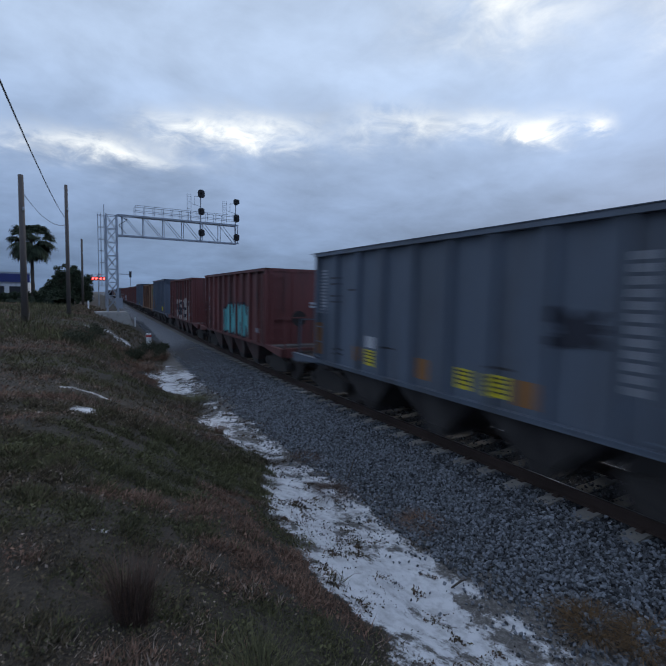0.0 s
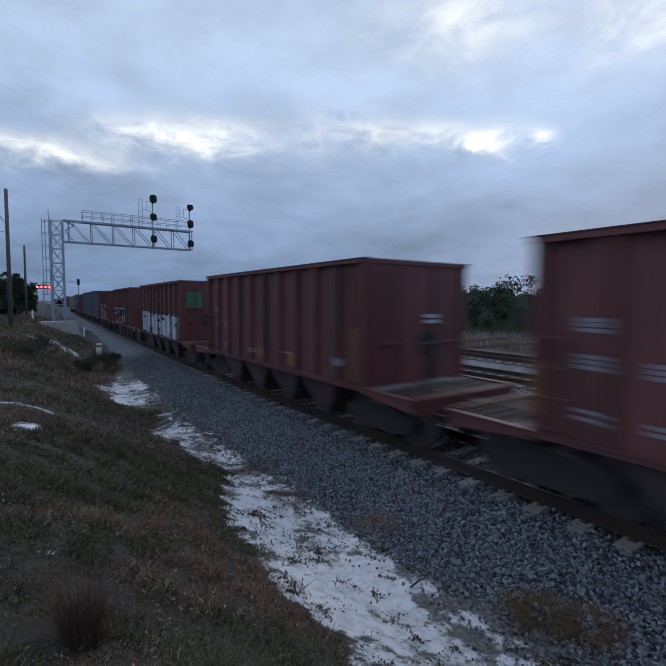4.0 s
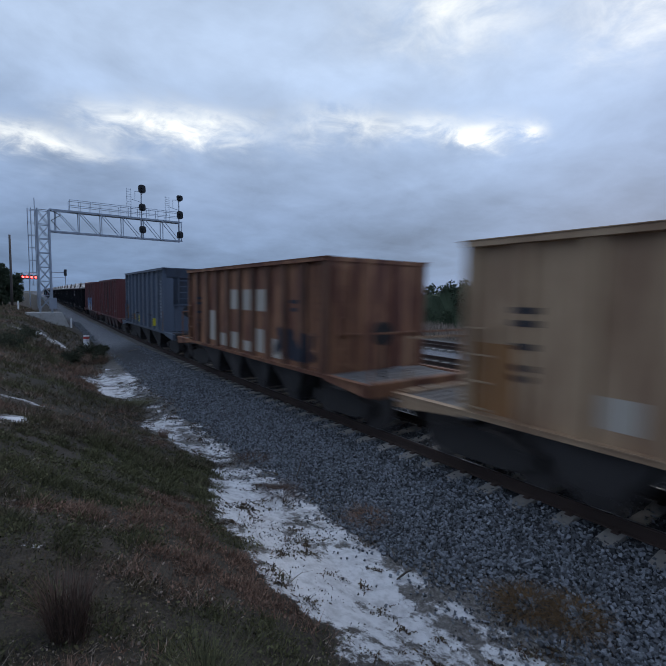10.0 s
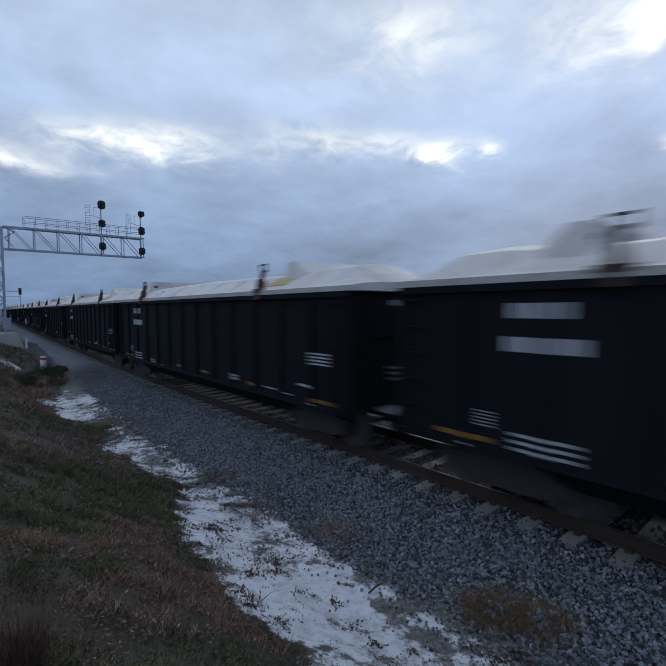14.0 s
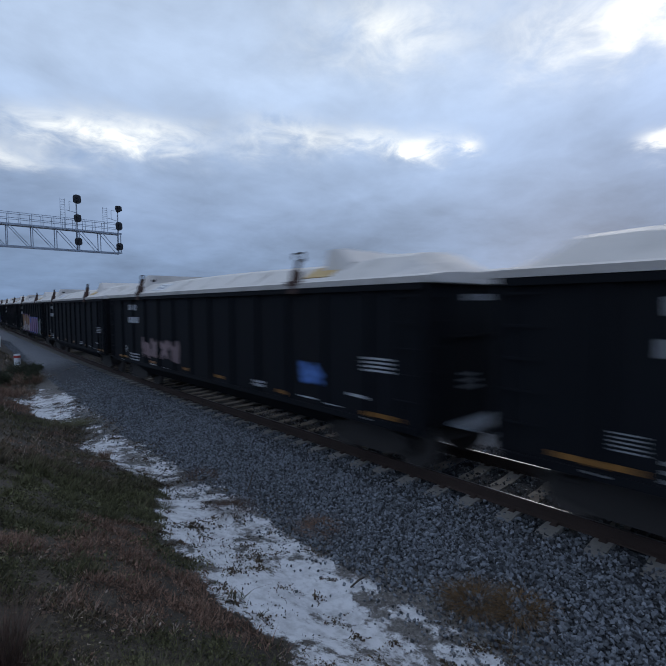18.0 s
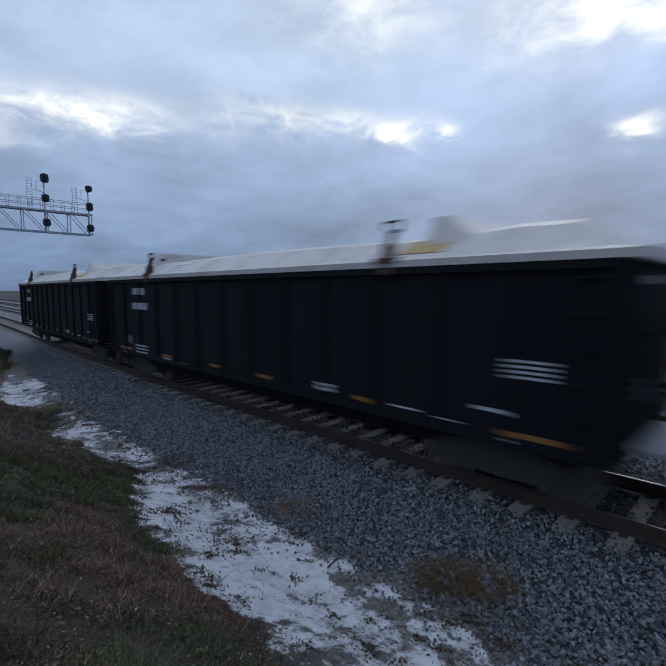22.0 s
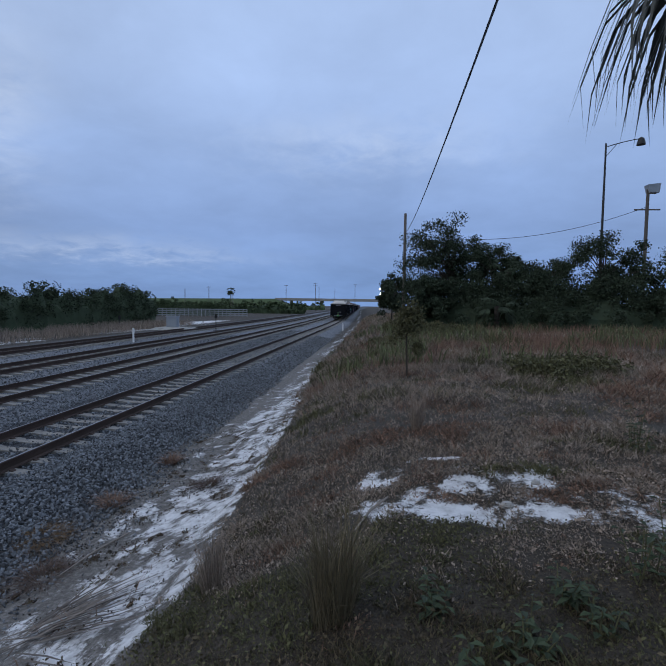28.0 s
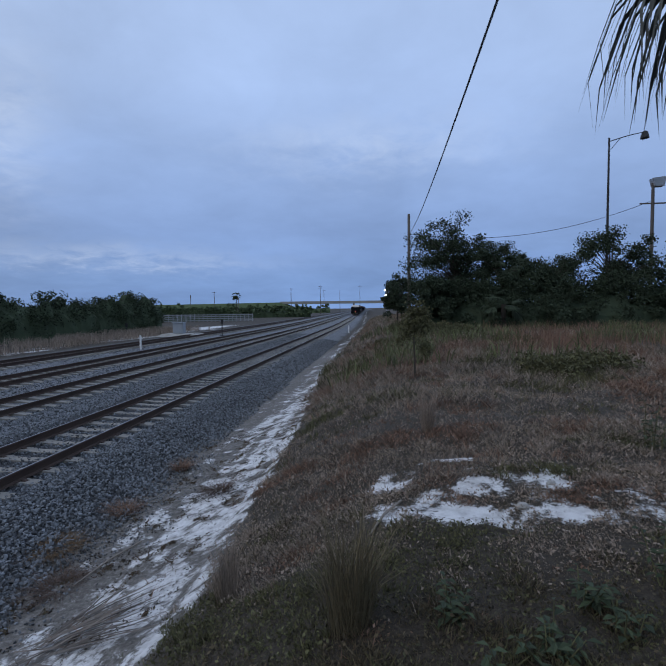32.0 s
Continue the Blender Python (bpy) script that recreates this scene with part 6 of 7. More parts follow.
# ---- lineside things ----
def build_gantry():
    """Cantilever signal bridge: lattice mast, truss arm with walkway, ladder, six signal heads."""
    y, x0, x1 = GANTRY_Y, -3.5, -2.55
    zb, zt, zl = 1.0, 10.3, 8.35
    g = thing("signal_gantry", "galvanised lattice cantilever signal gantry over the tracks", "signal gantry", at=(x0, y, zb - 0.1))
    o = Vector((x0, y, zb - 0.1))

    def P(name, shape, mat=M_GALV, parent=g, label=""):
        shape.v = [tuple(Vector(v) - o) for v in shape.v]
        return part(name, shape, mat, parent, label)

    D = 0.95
    for x in (x0, x1):
        for d in (0, D):
            P("mast_leg", Shape().box(x - 0.06, x + 0.06, y + d - 0.06, y + d + 0.06, zb - 0.1, zt))
    n = 7
    for k in range(n):
        a, b = zb + 0.2 + (zt - zb - 0.3) * k / n, zb + 0.2 + (zt - zb - 0.3) * (k + 1) / n
        for d in (0, D):
            P("mast_brace", Shape().bar((x0, y + d, a), (x1, y + d, b), 0.05).bar((x1, y + d, a), (x0, y + d, b), 0.05).bar((x0, y + d, b), (x1, y + d, b), 0.06))
        for x in (x0, x1):
            P("mast_brace", Shape().bar((x, y, a), (x, y + D, b), 0.045))
    tip = 9.55
    for z in (zl, zt):
        for d in (0, D):
            P("truss_chord", Shape().box(x1, tip, y + d - 0.05, y + d + 0.05, z - 0.06, z + 0.06))
    bays = 6
    for k in range(bays + 1):
        xa = x1 + 0.5 + (tip - x1 - 0.6) * k / bays
        for d in (0, D):
            P("truss_post", Shape().box(xa - 0.035, xa + 0.035, y + d - 0.035, y + d + 0.035, zl, zt))
            if k < bays:
                xb = x1 + 0.5 + (tip - x1 - 0.6) * (k + 1) / bays
                P("truss_diagonal", Shape().bar((xa + 0.1, y + d, zt), (xb - 0.15, y + d, zl), 0.05))
        P("truss_tie", Shape().bar((xa, y, zl), (xa, y + D, zl), 0.05).bar((xa, y, zt), (xa, y + D, zt), 0.05))
    P("walkway", Shape().box(-0.9, tip, y + 0.1, y + D - 0.1, zt + 0.06, zt + 0.10))
    for d in (0.0, D):
        for z in (zt + 0.55, zt + 1.05):
            P("hand_rail", Shape().bar((-0.9, y + d, z), (tip - 0.2, y + d, z), 0.04))
        for k in range(11):
            xa = -0.9 + (tip - 0.7) * k / 10
            P("rail_post", Shape().bar((xa, y + d, zt), (xa, y + d, zt + 1.05), 0.04))
    # caged ladder on the outer side of the mast
    for d in (0.15, 0.6):
        P("ladder_stile", Shape().bar((x0 - 0.15, y + d, zb + 0.3), (x0 - 0.15, y + d, zt + 0.9), 0.04))
    for k in range(26):
        P("ladder_rung", Shape().bar((x0 - 0.15, y + 0.15, zb + 0.5 + 0.36 * k), (x0 - 0.15, y + 0.6, zb + 0.5 + 0.36 * k), 0.025))
    for k in range(7):
        z = zb + 2.4 + 1.12 * k
        P("cage_hoop", Shape().bar((x0 - 0.15, y, z), (x0 - 0.7, y, z), 0.035).bar((x0 - 0.7, y, z), (x0 - 0.7, y + 0.75, z), 0.035).bar((x0 - 0.15, y + 0.75, z), (x0 - 0.7, y + 0.75, z), 0.035))
    for xx, yy in ((x0 - 0.7, y), (x0 - 0.7, y + 0.75), (x0 - 0.45, y), (x0 - 0.45, y + 0.75)):
        P("cage_bar", Shape().bar((xx, yy, zb + 2.4), (xx, yy, zt), 0.03))
    P("cable_loop", Shape().rod((x1 + 0.1, y, zt - 0.1), (x1 + 0.9, y - 0.05, zt - 0.45), 0.03).rod((x1 + 0.9, y - 0.05, zt - 0.45), (x1 + 0.15, y, zt - 1.0), 0.03).rod((x1 + 0.15, y, zt - 1.0), (x1 + 0.8, y, zl + 0.15), 0.03), M_WIRE)
    P("junction_box", Shape().box(x1 - 0.25, x1 + 0.35, y - 0.35, y - 0.08, zb + 0.25, zb + 1.25), M_GALV, g, "grey equipment cabinet on the mast")
    # signal posts with heads
    for xs, heads, high in ((5.45, ((13.15, 0.46, 0.62), (11.35, 0.42, 0.5), (9.15, 0.42, 0.5)), 13.1), (9.2, ((12.75, 0.42, 0.30), (11.0, 0.42, 0.62), (8.95, 0.42, 0.5)), 12.75)):
        post = P("signal_post", Shape().rod((xs, y - 0.05, zl), (xs, y - 0.05, high), 0.06, n=8))
        P("signal_ladder", Shape().bar((xs - 0.9, y + 0.3, zt), (xs - 0.9, y + 0.3, high + 0.1), 0.03).bar((xs - 1.3, y + 0.3, zt), (xs - 1.3, y + 0.3, high + 0.1), 0.03), M_GALV, post)
        for k in range(8):
            z = zt + 1.1 + (high - zt - 1.1) * k / 7
            P("ladder_rung", Shape().bar((xs - 1.3, y + 0.3, z), (xs - 0.9, y + 0.3, z), 0.025), M_GALV, post)
        P("signal_cage", Shape().bar((xs - 0.9, y, high - 1.0), (xs, y, high - 1.2), 0.04).bar((xs - 0.6, y, high - 1.05), (xs - 0.6, y, high - 0.2), 0.03).bar((xs - 0.6, y, high - 0.2), (xs - 0.2, y, high - 0.2), 0.03), M_GALV, post)
        for z, w, hh in heads:
            ring = []
            for a in np.linspace(0, 2 * math.pi, 17)[:-1]:
                ring.append((w * 0.78 * math.cos(a), hh * 0.5 * np.sign(math.sin(a)) * abs(math.sin(a)) ** 0.7 + (0.12 if math.sin(a) > 0 else -0.12)))
            P("signal_head", Shape().loft([[(xs + a, y + q, z + b) for a, b in ring] for q in (-0.42, -0.34)]), M_BLACKMETAL, post, "black oval signal backboard")
            P("signal_case", Shape().box(xs - 0.15, xs + 0.15, y - 0.33, y - 0.06, z - 0.3, z + 0.3), M_BLACKMETAL, post)
            for q in (-0.13, 0.13):
                P("visor", Shape().rod((xs, y - 0.43, z + q), (xs, y - 0.62, z + q - 0.02), 0.11, n=10), M_BLACKMETAL, post)
    pad = part("concrete_pad", Shape().hexa([(x0 - 1.5, y - 1.6, -0.7), (x1 + 1.3, y - 1.6, -0.7), (x1 + 1.3, y + 2.4, -0.7), (x0 - 1.5, y + 2.4, -0.7)], [(x0 - 1.1, y - 1.1, 0.9), (x1 + 0.7, y - 1.1, 0.9), (x1 + 0.7, y + 2.0, 0.9), (x0 - 1.1, y + 2.0, 0.9)]), M_CONC)
    tagged(pad, "sloped pale concrete footing under the signal gantry", "footing")


def marker_post(x, y, h, cap, label):
    z = float(surface(np.array(x), np.array(y))) - 0.1
    p = thing("marker_post", label, "marker post", "white marker posts", at=(x, y, z))
    r = 0.15 if cap else 0.075
    part("post", Shape().rod((0, 0, 0), (0, 0, h), r, n=14), M_WHITE, p)
    if cap:
        part("band", Shape().rod((0, 0, h - 0.2), (0, 0, h - 0.08), r + 0.006, n=14), M_REDP, p, "faded red band")
    else:
        part("plate", Shape().box(-0.08, 0.08, -0.1, -0.07, h - 0.35, h - 0.1), M_WHITE, p)


def wood_pole(x, y, top, label, arms=0, r=0.15, base=None):
    z = float(surface(np.array(x), np.array(y))) - 0.1 if base is None else base
    p = thing("utility_pole", label, "utility pole", "wooden utility poles", at=(x, y, z))
    part("pole", Shape().rod((0, 0, 0), (0.03, 0.02, top - z), r, r * 0.72, n=12), M_POLE, p, smooth=True)
    part("insulator", Shape().disc((0.1, -0.14, top - z - 1.7), (0, 0, 1), 0.05, 0.16, 8), M_GALV, p)
    for k in range(arms):
        part("crossarm", Shape().box(-1.1, 1.1, -0.06, 0.06, top - z - 0.5 - 0.9 * k, top - z - 0.38 - 0.9 * k), M_POLE, p)
    return p


def cable(name, a, b, sag, r, label):
    a, b = Vector(a), Vector(b)
    sh = Shape()
    prev = None
    rings = []
    side = (b - a).cross(Vector((0, 0, 1))).normalized()
    for k in range(25):
        u = k / 24
        p = a.lerp(b, u) - Vector((0, 0, 4 * sag * u * (1 - u)))
        rings.append([p + side * r, p + Vector((0, 0, r)), p - side * r, p - Vector((0, 0, r))])
    return tagged(part(name, sh.loft(rings), M_WIRE), label, "cable")


def flasher(x, y, ztop, zlamp, label, lit=True):
    s = thing("crossing_signal", label, "crossing signal", at=(x, y, 0.4))
    part("mast", Shape().rod((0, 0, 0), (0, 0, ztop - 0.4), 0.07, n=8), M_GALV, s)
    part("crossbuck", Shape().bar((-0.5, -0.08, ztop - 1.2), (0.5, -0.08, ztop - 0.5), 0.03, 0.16).bar((-0.5, -0.08, ztop - 0.5), (0.5, -0.08, ztop - 1.2), 0.03, 0.16), M_WHITE, s)
    part("lamp_bar", Shape().bar((-0.85, -0.05, zlamp - 0.4), (0.85, -0.05, zlamp - 0.4), 0.06), M_GALV, s)
    for q in (-0.75, -0.28, 0.28, 0.75):
        back = part("lamp_backboard", Shape().disc((q, -0.12, zlamp - 0.4), (0, 1, 0), 0.30, 0.03, 18), M_BLACKMETAL, s)
        part("lamp", Shape().disc((q, -0.16, zlamp - 0.4), (0, 1, 0), 0.15, 0.05, 14), M_RLAMP, back, "lit red lamp")
    return s


def build_lineside():
    build_gantry()
    marker_post(-2.6, 25.6, 1.05, True, "short white concrete marker post with a red cap")
    marker_post(-1.3, 44.0, 1.0, False, "short white marker post beside the gantry footing")
    marker_post(-5.0, 52.0, 1.0, False, "short white marker post on the verge")
    marker_post(12.9, -39.5, 1.25, False, "white marker post between the yard tracks")
    marker_post(-2.2, -66.0, 1.1, False, "white marker post beside the near track")
    wood_pole(-6.75, 35.0, 10.4, "grey weathered wooden utility pole without arms")
    wood_pole(-8.7, 25.0, 8.7, "grey wooden utility pole at the verge", r=0.17)
    wood_pole(-5.3, 62.0, 9.3, "short grey wooden pole near the crossing")
    wood_pole(-9.05, -45.0, 11.0, "tall grey wooden pole carrying a single cable", r=0.16)
    cable("overhead_cable", (-9.0, -45.0, 9.25), (-6.75, 35.0, 8.0), 2.2, 0.017, "single black cable slung between wooden poles")
    cable("overhead_cable", (-8.65, 25.0, 7.9), (-6.75, 35.0, 7.6), 0.6, 0.015, "thin black cable between two wooden poles")
    cable("overhead_cable", (-9.05, -45.0, 9.3), (-28.9, -45.0, 11.5), 1.4, 0.02, "black cable slung behind the trees")
    flasher(-2.9, 75.0, 5.6, 4.8, "level crossing signal with lit red lamps")
    # far signal on its post beyond the crossing
    s = thing("signal_post", "slim signal post beyond the crossing", "signal", at=(9.3, 150.0, -0.3))
    part("mast", Shape().rod((0, 0, 0), (0, 0, 9.5), 0.1, n=8), M_GALV, s)
    part("arm", Shape().box(-5.5, 0, -0.2, 0.2, 8.4, 8.6).box(-5.5, 0, -0.2, 0.2, 7.0, 7.1), M_GALV, s)
    part("signal_head", Shape().box(-0.35, 0.35, -0.3, -0.1, 7.6, 9.4), M_BLACKMETAL, s)
    # street lamps behind the trees
    l = thing("street_lamp", "tall dark street lamp with a curved arm", "street lamp", at=(-25.4, -45.0, 1.3))
    part("pole", Shape().rod((0, 0, 0), (0, 0, 15.4), 0.13, 0.07, n=10), M_WIRE, l)
    arm = Shape()
    pts = [Vector((0, 0, 15.1 + 0.9 * u)) + Vector((-2.7 * u, 0, -0.25 * u * u)) for u in np.linspace(0, 1, 7)]
    for a, b in zip(pts, pts[1:]):
        arm.rod(a, b, 0.04, n=6)
    arm.rod((0, 0, 14.3), pts[2], 0.025)
    part("arm", arm, M_WIRE, l)
    part("lamp_head", Shape().loft([[(-2.75 + r * math.cos(a), r * math.sin(a), z) for a in np.linspace(0, 2 * math.pi, 11)[:-1]] for z, r in ((15.85, 0.08), (15.75, 0.22), (15.45, 0.3), (15.25, 0.34))]), M_WIRE, l)
    f = thing("floodlight_pole", "grey wooden pole with a floodlight on top", "floodlight", at=(-28.9, -45.0, 1.3))
    part("pole", Shape().rod((0, 0, 0), (0, 0, 11.6), 0.16, 0.12, n=10), M_POLE, f)
    part("floodlight", Shape().hexa([(0.0, -0.3, 11.3), (-0.75, -0.3, 11.3), (-0.75, 0.3, 11.3), (0.0, 0.3, 11.3)], [(0.15, -0.35, 11.95), (-0.8, -0.35, 12.05), (-0.8, 0.35, 12.05), (0.15, 0.35, 11.95)]), M_GALV, f)
    part("crossarm", Shape().box(-1.0, 1.0, -0.06, 0.06, 9.9, 10.0), M_POLE, f)
    # relay cabinet on its slab, across the yard
    c = thing("equipment_cabinet", "grey steel equipment cabinet on a pale slab", "cabinet", at=(18.0, -58.0, -0.3))
    part("slab", Shape().hexa([(-3.0, -2.0, 0), (2.2, -2.0, 0), (2.2, 2.0, 0), (-3.0, 2.0, 0)], [(-2.0, -1.4, 0.3), (1.6, -1.4, 0.3), (1.6, 1.4, 0.3), (-2.0, 1.4, 0.3)]), M_CONC, c)
    part("body", Shape().box(-0.65, 0.65, -0.4, 0.4, 0.3, 1.6), M_GALV, c, bevel=0.02)
    part("door", Shape().box(-0.6, 0.6, 0.4, 0.42, 0.36, 1.52), M_GALV, c)
    part("roof", Shape().box(-0.72, 0.72, -0.47, 0.5, 1.6, 1.68), M_GALV, c)
    for x, y, h in ((12.6, -58.0, 2.0), (26.0, -60.0, 1.6)):
        q = thing("switch_stand", "slim dark switch stand beside the yard track", "switch stand", "switch stands", at=(x, y, -0.35))
        part("stem", Shape().rod((0, 0, 0), (0, 0, h), 0.05, n=8), M_BLACKMETAL, q)
        part("target", Shape().box(-0.16, 0.16, -0.02, 0.02, h - 0.5, h), M_BLACKMETAL, q)
        part("base", Shape().box(-0.25, 0.25, -0.25, 0.25, 0, 0.12), M_BLACKMETAL, q)
    # board fence at the end of the yard
    fe = thing("fence", "long grey weathered board fence behind the yard", "fence", at=(27.0, -122.0, -0.3))
    n = 34
    for k in range(n):
        a, b = Vector((0, 0, 0)).lerp(Vector((33, 13, 0)), k / n), Vector((0, 0, 0)).lerp(Vector((33, 13, 0)), (k + 1) / n)
        part("fence_post", Shape().bar(a, a + Vector((0, 0, 2.0)), 0.14), M_WOODF, fe)
        for z in (0.35, 0.85, 1.35, 1.8):
            part("board", Shape().bar(a + Vector((0, 0, z)), b + Vector((0, 0, z)), 0.05, 0.2), M_WOODF, fe)
    # far poles and the road bridge
    for x, y, top, arms in ((46, -170, 7.5, 0), (60, -160, 8.0, 0), (38, -230, 13.0, 1), (26, -250, 15.0, 2), (34, -330, 16.0, 1), (20, -300, 14.0, 0), (8, -320, 18.0, 1), (-14, -260, 15.0, 1), (70, -210, 11.0, 1)):
        wood_pole(x, y, top, "distant wooden utility pole", arms, base=-0.3)
    br = thing("road_bridge", "distant concrete road bridge over the tracks", "bridge", at=(5.0, -400.0, -0.3))
    part("deck", Shape().box(-70, 75, -6, 6, 7.0, 8.3), M_CONC, br)
    part("parapet", Shape().box(-70, 75, 5.7, 6.0, 8.3, 9.2), M_CONC, br)
    for x in (-62, -38, -14, 12, 36, 62):
        for q in (-4, 0, 4):
            part("pier", Shape().rod((x, q, 0), (x, q, 7.0), 0.6, n=10), M_CONC, br)
    em = part("embankment", Shape().hexa([(58, -412, -0.4), (330, -412, -0.4), (330, -386, -0.4), (58, -386, -0.4)], [(80, -406, 8.2), (330, -406, 6.0), (330, -394, 6.0), (80, -394, 8.2)]), M_LEAF2)
    tagged(em, "grass-covered bridge embankment", kind="structure")
    # lit signal heads far down the line
    sg = thing("signal_post", "distant signal post with white lit lamps", "signal", at=(-8.3, -150.0, 0.5))
    part("mast", Shape().rod((0, 0, 0), (0, 0, 8.2), 0.1, n=8), M_GALV, sg)
    hd = part("signal_head", Shape().box(-0.5, 0.5, -0.3, -0.1, 4.2, 8.4), M_BLACKMETAL, sg)
    for k, z in enumerate((7.8, 6.4, 5.4, 4.6)):
        part("lamp", Shape().disc((0.6 - 0.25 * k, 0.05, z), (0, 1, 0), 0.22, 0.1, 12), M_WLAMP, hd, "lit white lamp")
    # loose things on the ground
    for x, y, ln, turn, mat, label in ((-2.82, -0.14, 0.3, 12, M_BARK, "short broken brown stick on the sand"), (-3.9, 6.0, 0.62, 36, M_STICK, "short pale stick on the grass"), (-0.45, 22.8, 1.6, 38, M_STICK, "pale branch lying on the ballast"), (-2.05, 3.45, 0.7, 50, M_BARK, "dark twig at the ballast edge"), (-4.1, 10.6, 0.5, 20, M_BARK, "dark dead twig on the sand"), (-6.66, -8.15, 0.8, 68, M_STICK, "thin dead branch on the sand"), (-3.1, -9.4, 1.1, 75, M_STICK, "dry stalk lying on the sand")):
        z = float(surface(np.array(x), np.array(y))) + 0.02
        c, s_ = math.cos(radians(turn)) * ln / 2, math.sin(radians(turn)) * ln / 2
        za, zb = (float(surface(np.array(x + q * c), np.array(y + q * s_))) + 0.03 for q in (-1, 1))
        k = 0.022 if y > 20 else 0.013
        st = Shape().rod((x - c, y - s_, za), (x + 0.02, y, (za + zb) / 2 + 0.02), k * 0.8, k, n=6).rod((x + 0.02, y, (za + zb) / 2 + 0.02), (x + c, y + s_, zb), k, k * 0.5, n=6)
        tagged(part("stick", st, mat), label, "stick")
    # fallen palm leaf
    rng = random.Random(5)
    fl = Shape()
    for k in range(44):
        a = radians(rng.gauss(205, 22))
        r0, ln = rng.uniform(0, 0.5), rng.uniform(0.5, 1.0)
        px, py = -3.35 + rng.gauss(0, 0.12), -7.75 + rng.gauss(0, 0.12)
        p = [Vector((px + math.cos(a) * (r0 + ln * u), py + math.sin(a) * (r0 + ln * u), 0)) for u in (0, 0.5, 1)]
        for q in p:
            q.z = float(surface(np.array(q.x), np.array(q.y))) + rng.uniform(0.02, 0.09)
        w = Vector((-math.sin(a), math.cos(a), 0)) * 0.011
        fl.add([p[0] - w, p[0] + w, p[1] + w, p[1] - w, p[2]], [(0, 1, 2, 3), (3, 2, 4)])
    tagged(part("fallen_palm_leaf", fl, M_DEADLEAF), "dry grey-brown palm leaf lying on the sand", "palm leaf")


def build_plants():
    build_grass()
    for k, (x, y, h, r, n, mat, label) in enumerate((
        (-6.30, -0.75, 0.46, 0.30, 420, M_BROWNT, "tall brown grass tuft close to the viewer"),
        (-6.42, -6.75, 0.72, 0.36, 480, M_STRAW, "tall straw-coloured grass tuft"),
        (-7.3, -10.9, 0.62, 0.22, 240, M_DRYG, "reddish dry grass tuft on the verge"),
        (-5.3, -7.6, 0.6, 0.25, 160, M_DRYG, "thin straw-coloured grass tuft"),
        (-2.25, 1.25, 0.12, 0.42, 700, M_RUSSET, "low brown tuft at the ballast edge"),
        (-2.1, -1.25, 0.13, 0.42, 1000, M_OCHREG, "low russet tuft on the ballast"),
        (-1.9, -1.65, 0.12, 0.42, 900, M_OCHREG, "low russet tuft on the ballast"),
        (-2.04, -9.8, 0.09, 0.5, 700, M_OCHREG, "flat yellowish weed mat on the ballast"),
        (-2.9, -4.3, 0.09, 0.5, 500, M_BROWNT, "flat brown weed mat on the sand"),
        (-2.75, -8.9, 0.10, 0.5, 500, M_BROWNT, "flat brown weed mat on the sand"),
        (-3.85, -11.4, 0.16, 0.45, 420, M_BROWNT, "flat brown weed mat on the sand"),
        (-2.9, 2.7, 0.08, 0.5, 500, M_BROWNT, "flat brown weed mat on the sand"),
        (-2.55, 4.4, 0.09, 0.5, 500, M_BROWNT, "flat brown weed mat on the sand"),
        (-3.35, 10.7, 0.2, 0.8, 700, M_GREENG, "low green weed mat on the sand"),
        (-3.72, 6.45, 0.28, 0.25, 160, M_RUSSET, "low brown tuft on the sand"),
        (-2.6, 20.5, 0.5, 0.55, 260, M_RUSSET, "bushy brown tuft beside the ballast"),
        (-2.45, -13.0, 0.24, 0.36, 400, M_RUSSET, "low brown tuft at the ballast edge"),
        (-2.35, -11.0, 0.2, 0.4, 400, M_RUSSET, "low brown tuft at the ballast edge"),
        (-5.0, 17.0, 0.45, 0.5, 260, M_GREENG, "dark bushy weed on the verge"),
        (-7.9, 0.4, 0.5, 0.4, 260, M_GREENG, "green grass tuft close to the viewer"),
        (-5.7, -1.5, 0.35, 0.35, 260, M_GREENG, "green grass tuft on the bank"),
        (-8.9, -6.5, 0.34, 0.4, 200, M_GREENG, "leafy green weed tuft on the bank"),
        (-9.6, -7.6, 0.8, 0.4, 260, M_DRYG, "straggly dry weeds on the bank"),
        (-9.3, -6.2, 0.9, 0.4, 240, M_GREENG, "straggly tall weeds close to the viewer"))):
        tuft(x, y, h, r, n, mat, label, 100 + k)
    for k, (x, y, h, r) in enumerate(((-3.9, 20.6, 0.5, 0.5), (-2.55, 21.4, 0.5, 0.42), (-2.7, 24.9, 0.55, 0.5), (-2.0, 24.6, 0.4, 0.36), (-5.6, 24.0, 0.5, 0.6), (-6.4, 17.5, 0.5, 0.6))):
        low_bush(x, y, h, r, 300 + k, M_DARKBUSH, "dark green rounded low bush beside the ballast")
    for k, (x, y, h) in enumerate(WEEDS):
        leafy_weed(x, y, h, 320 + k)
    for x, y, r in ((-8.27, -8.55, 0.05), (-7.9, -8.2, 0.07), (-4.42, 5.7, 0.06)):
        z = float(surface(np.array(x), np.array(y)))
        st = Shape().loft([[(x + r * q * math.cos(a), y + r * q * 0.7 * math.sin(a), z + h * r) for a in np.linspace(0, 2 * math.pi, 8)[:-1]] for h, q in ((-0.3, 0.8), (0.2, 1.0), (0.6, 0.6))])
        tagged(part("pale_stone", st, M_CONC), "small pale stone lying on the ground", "stone")
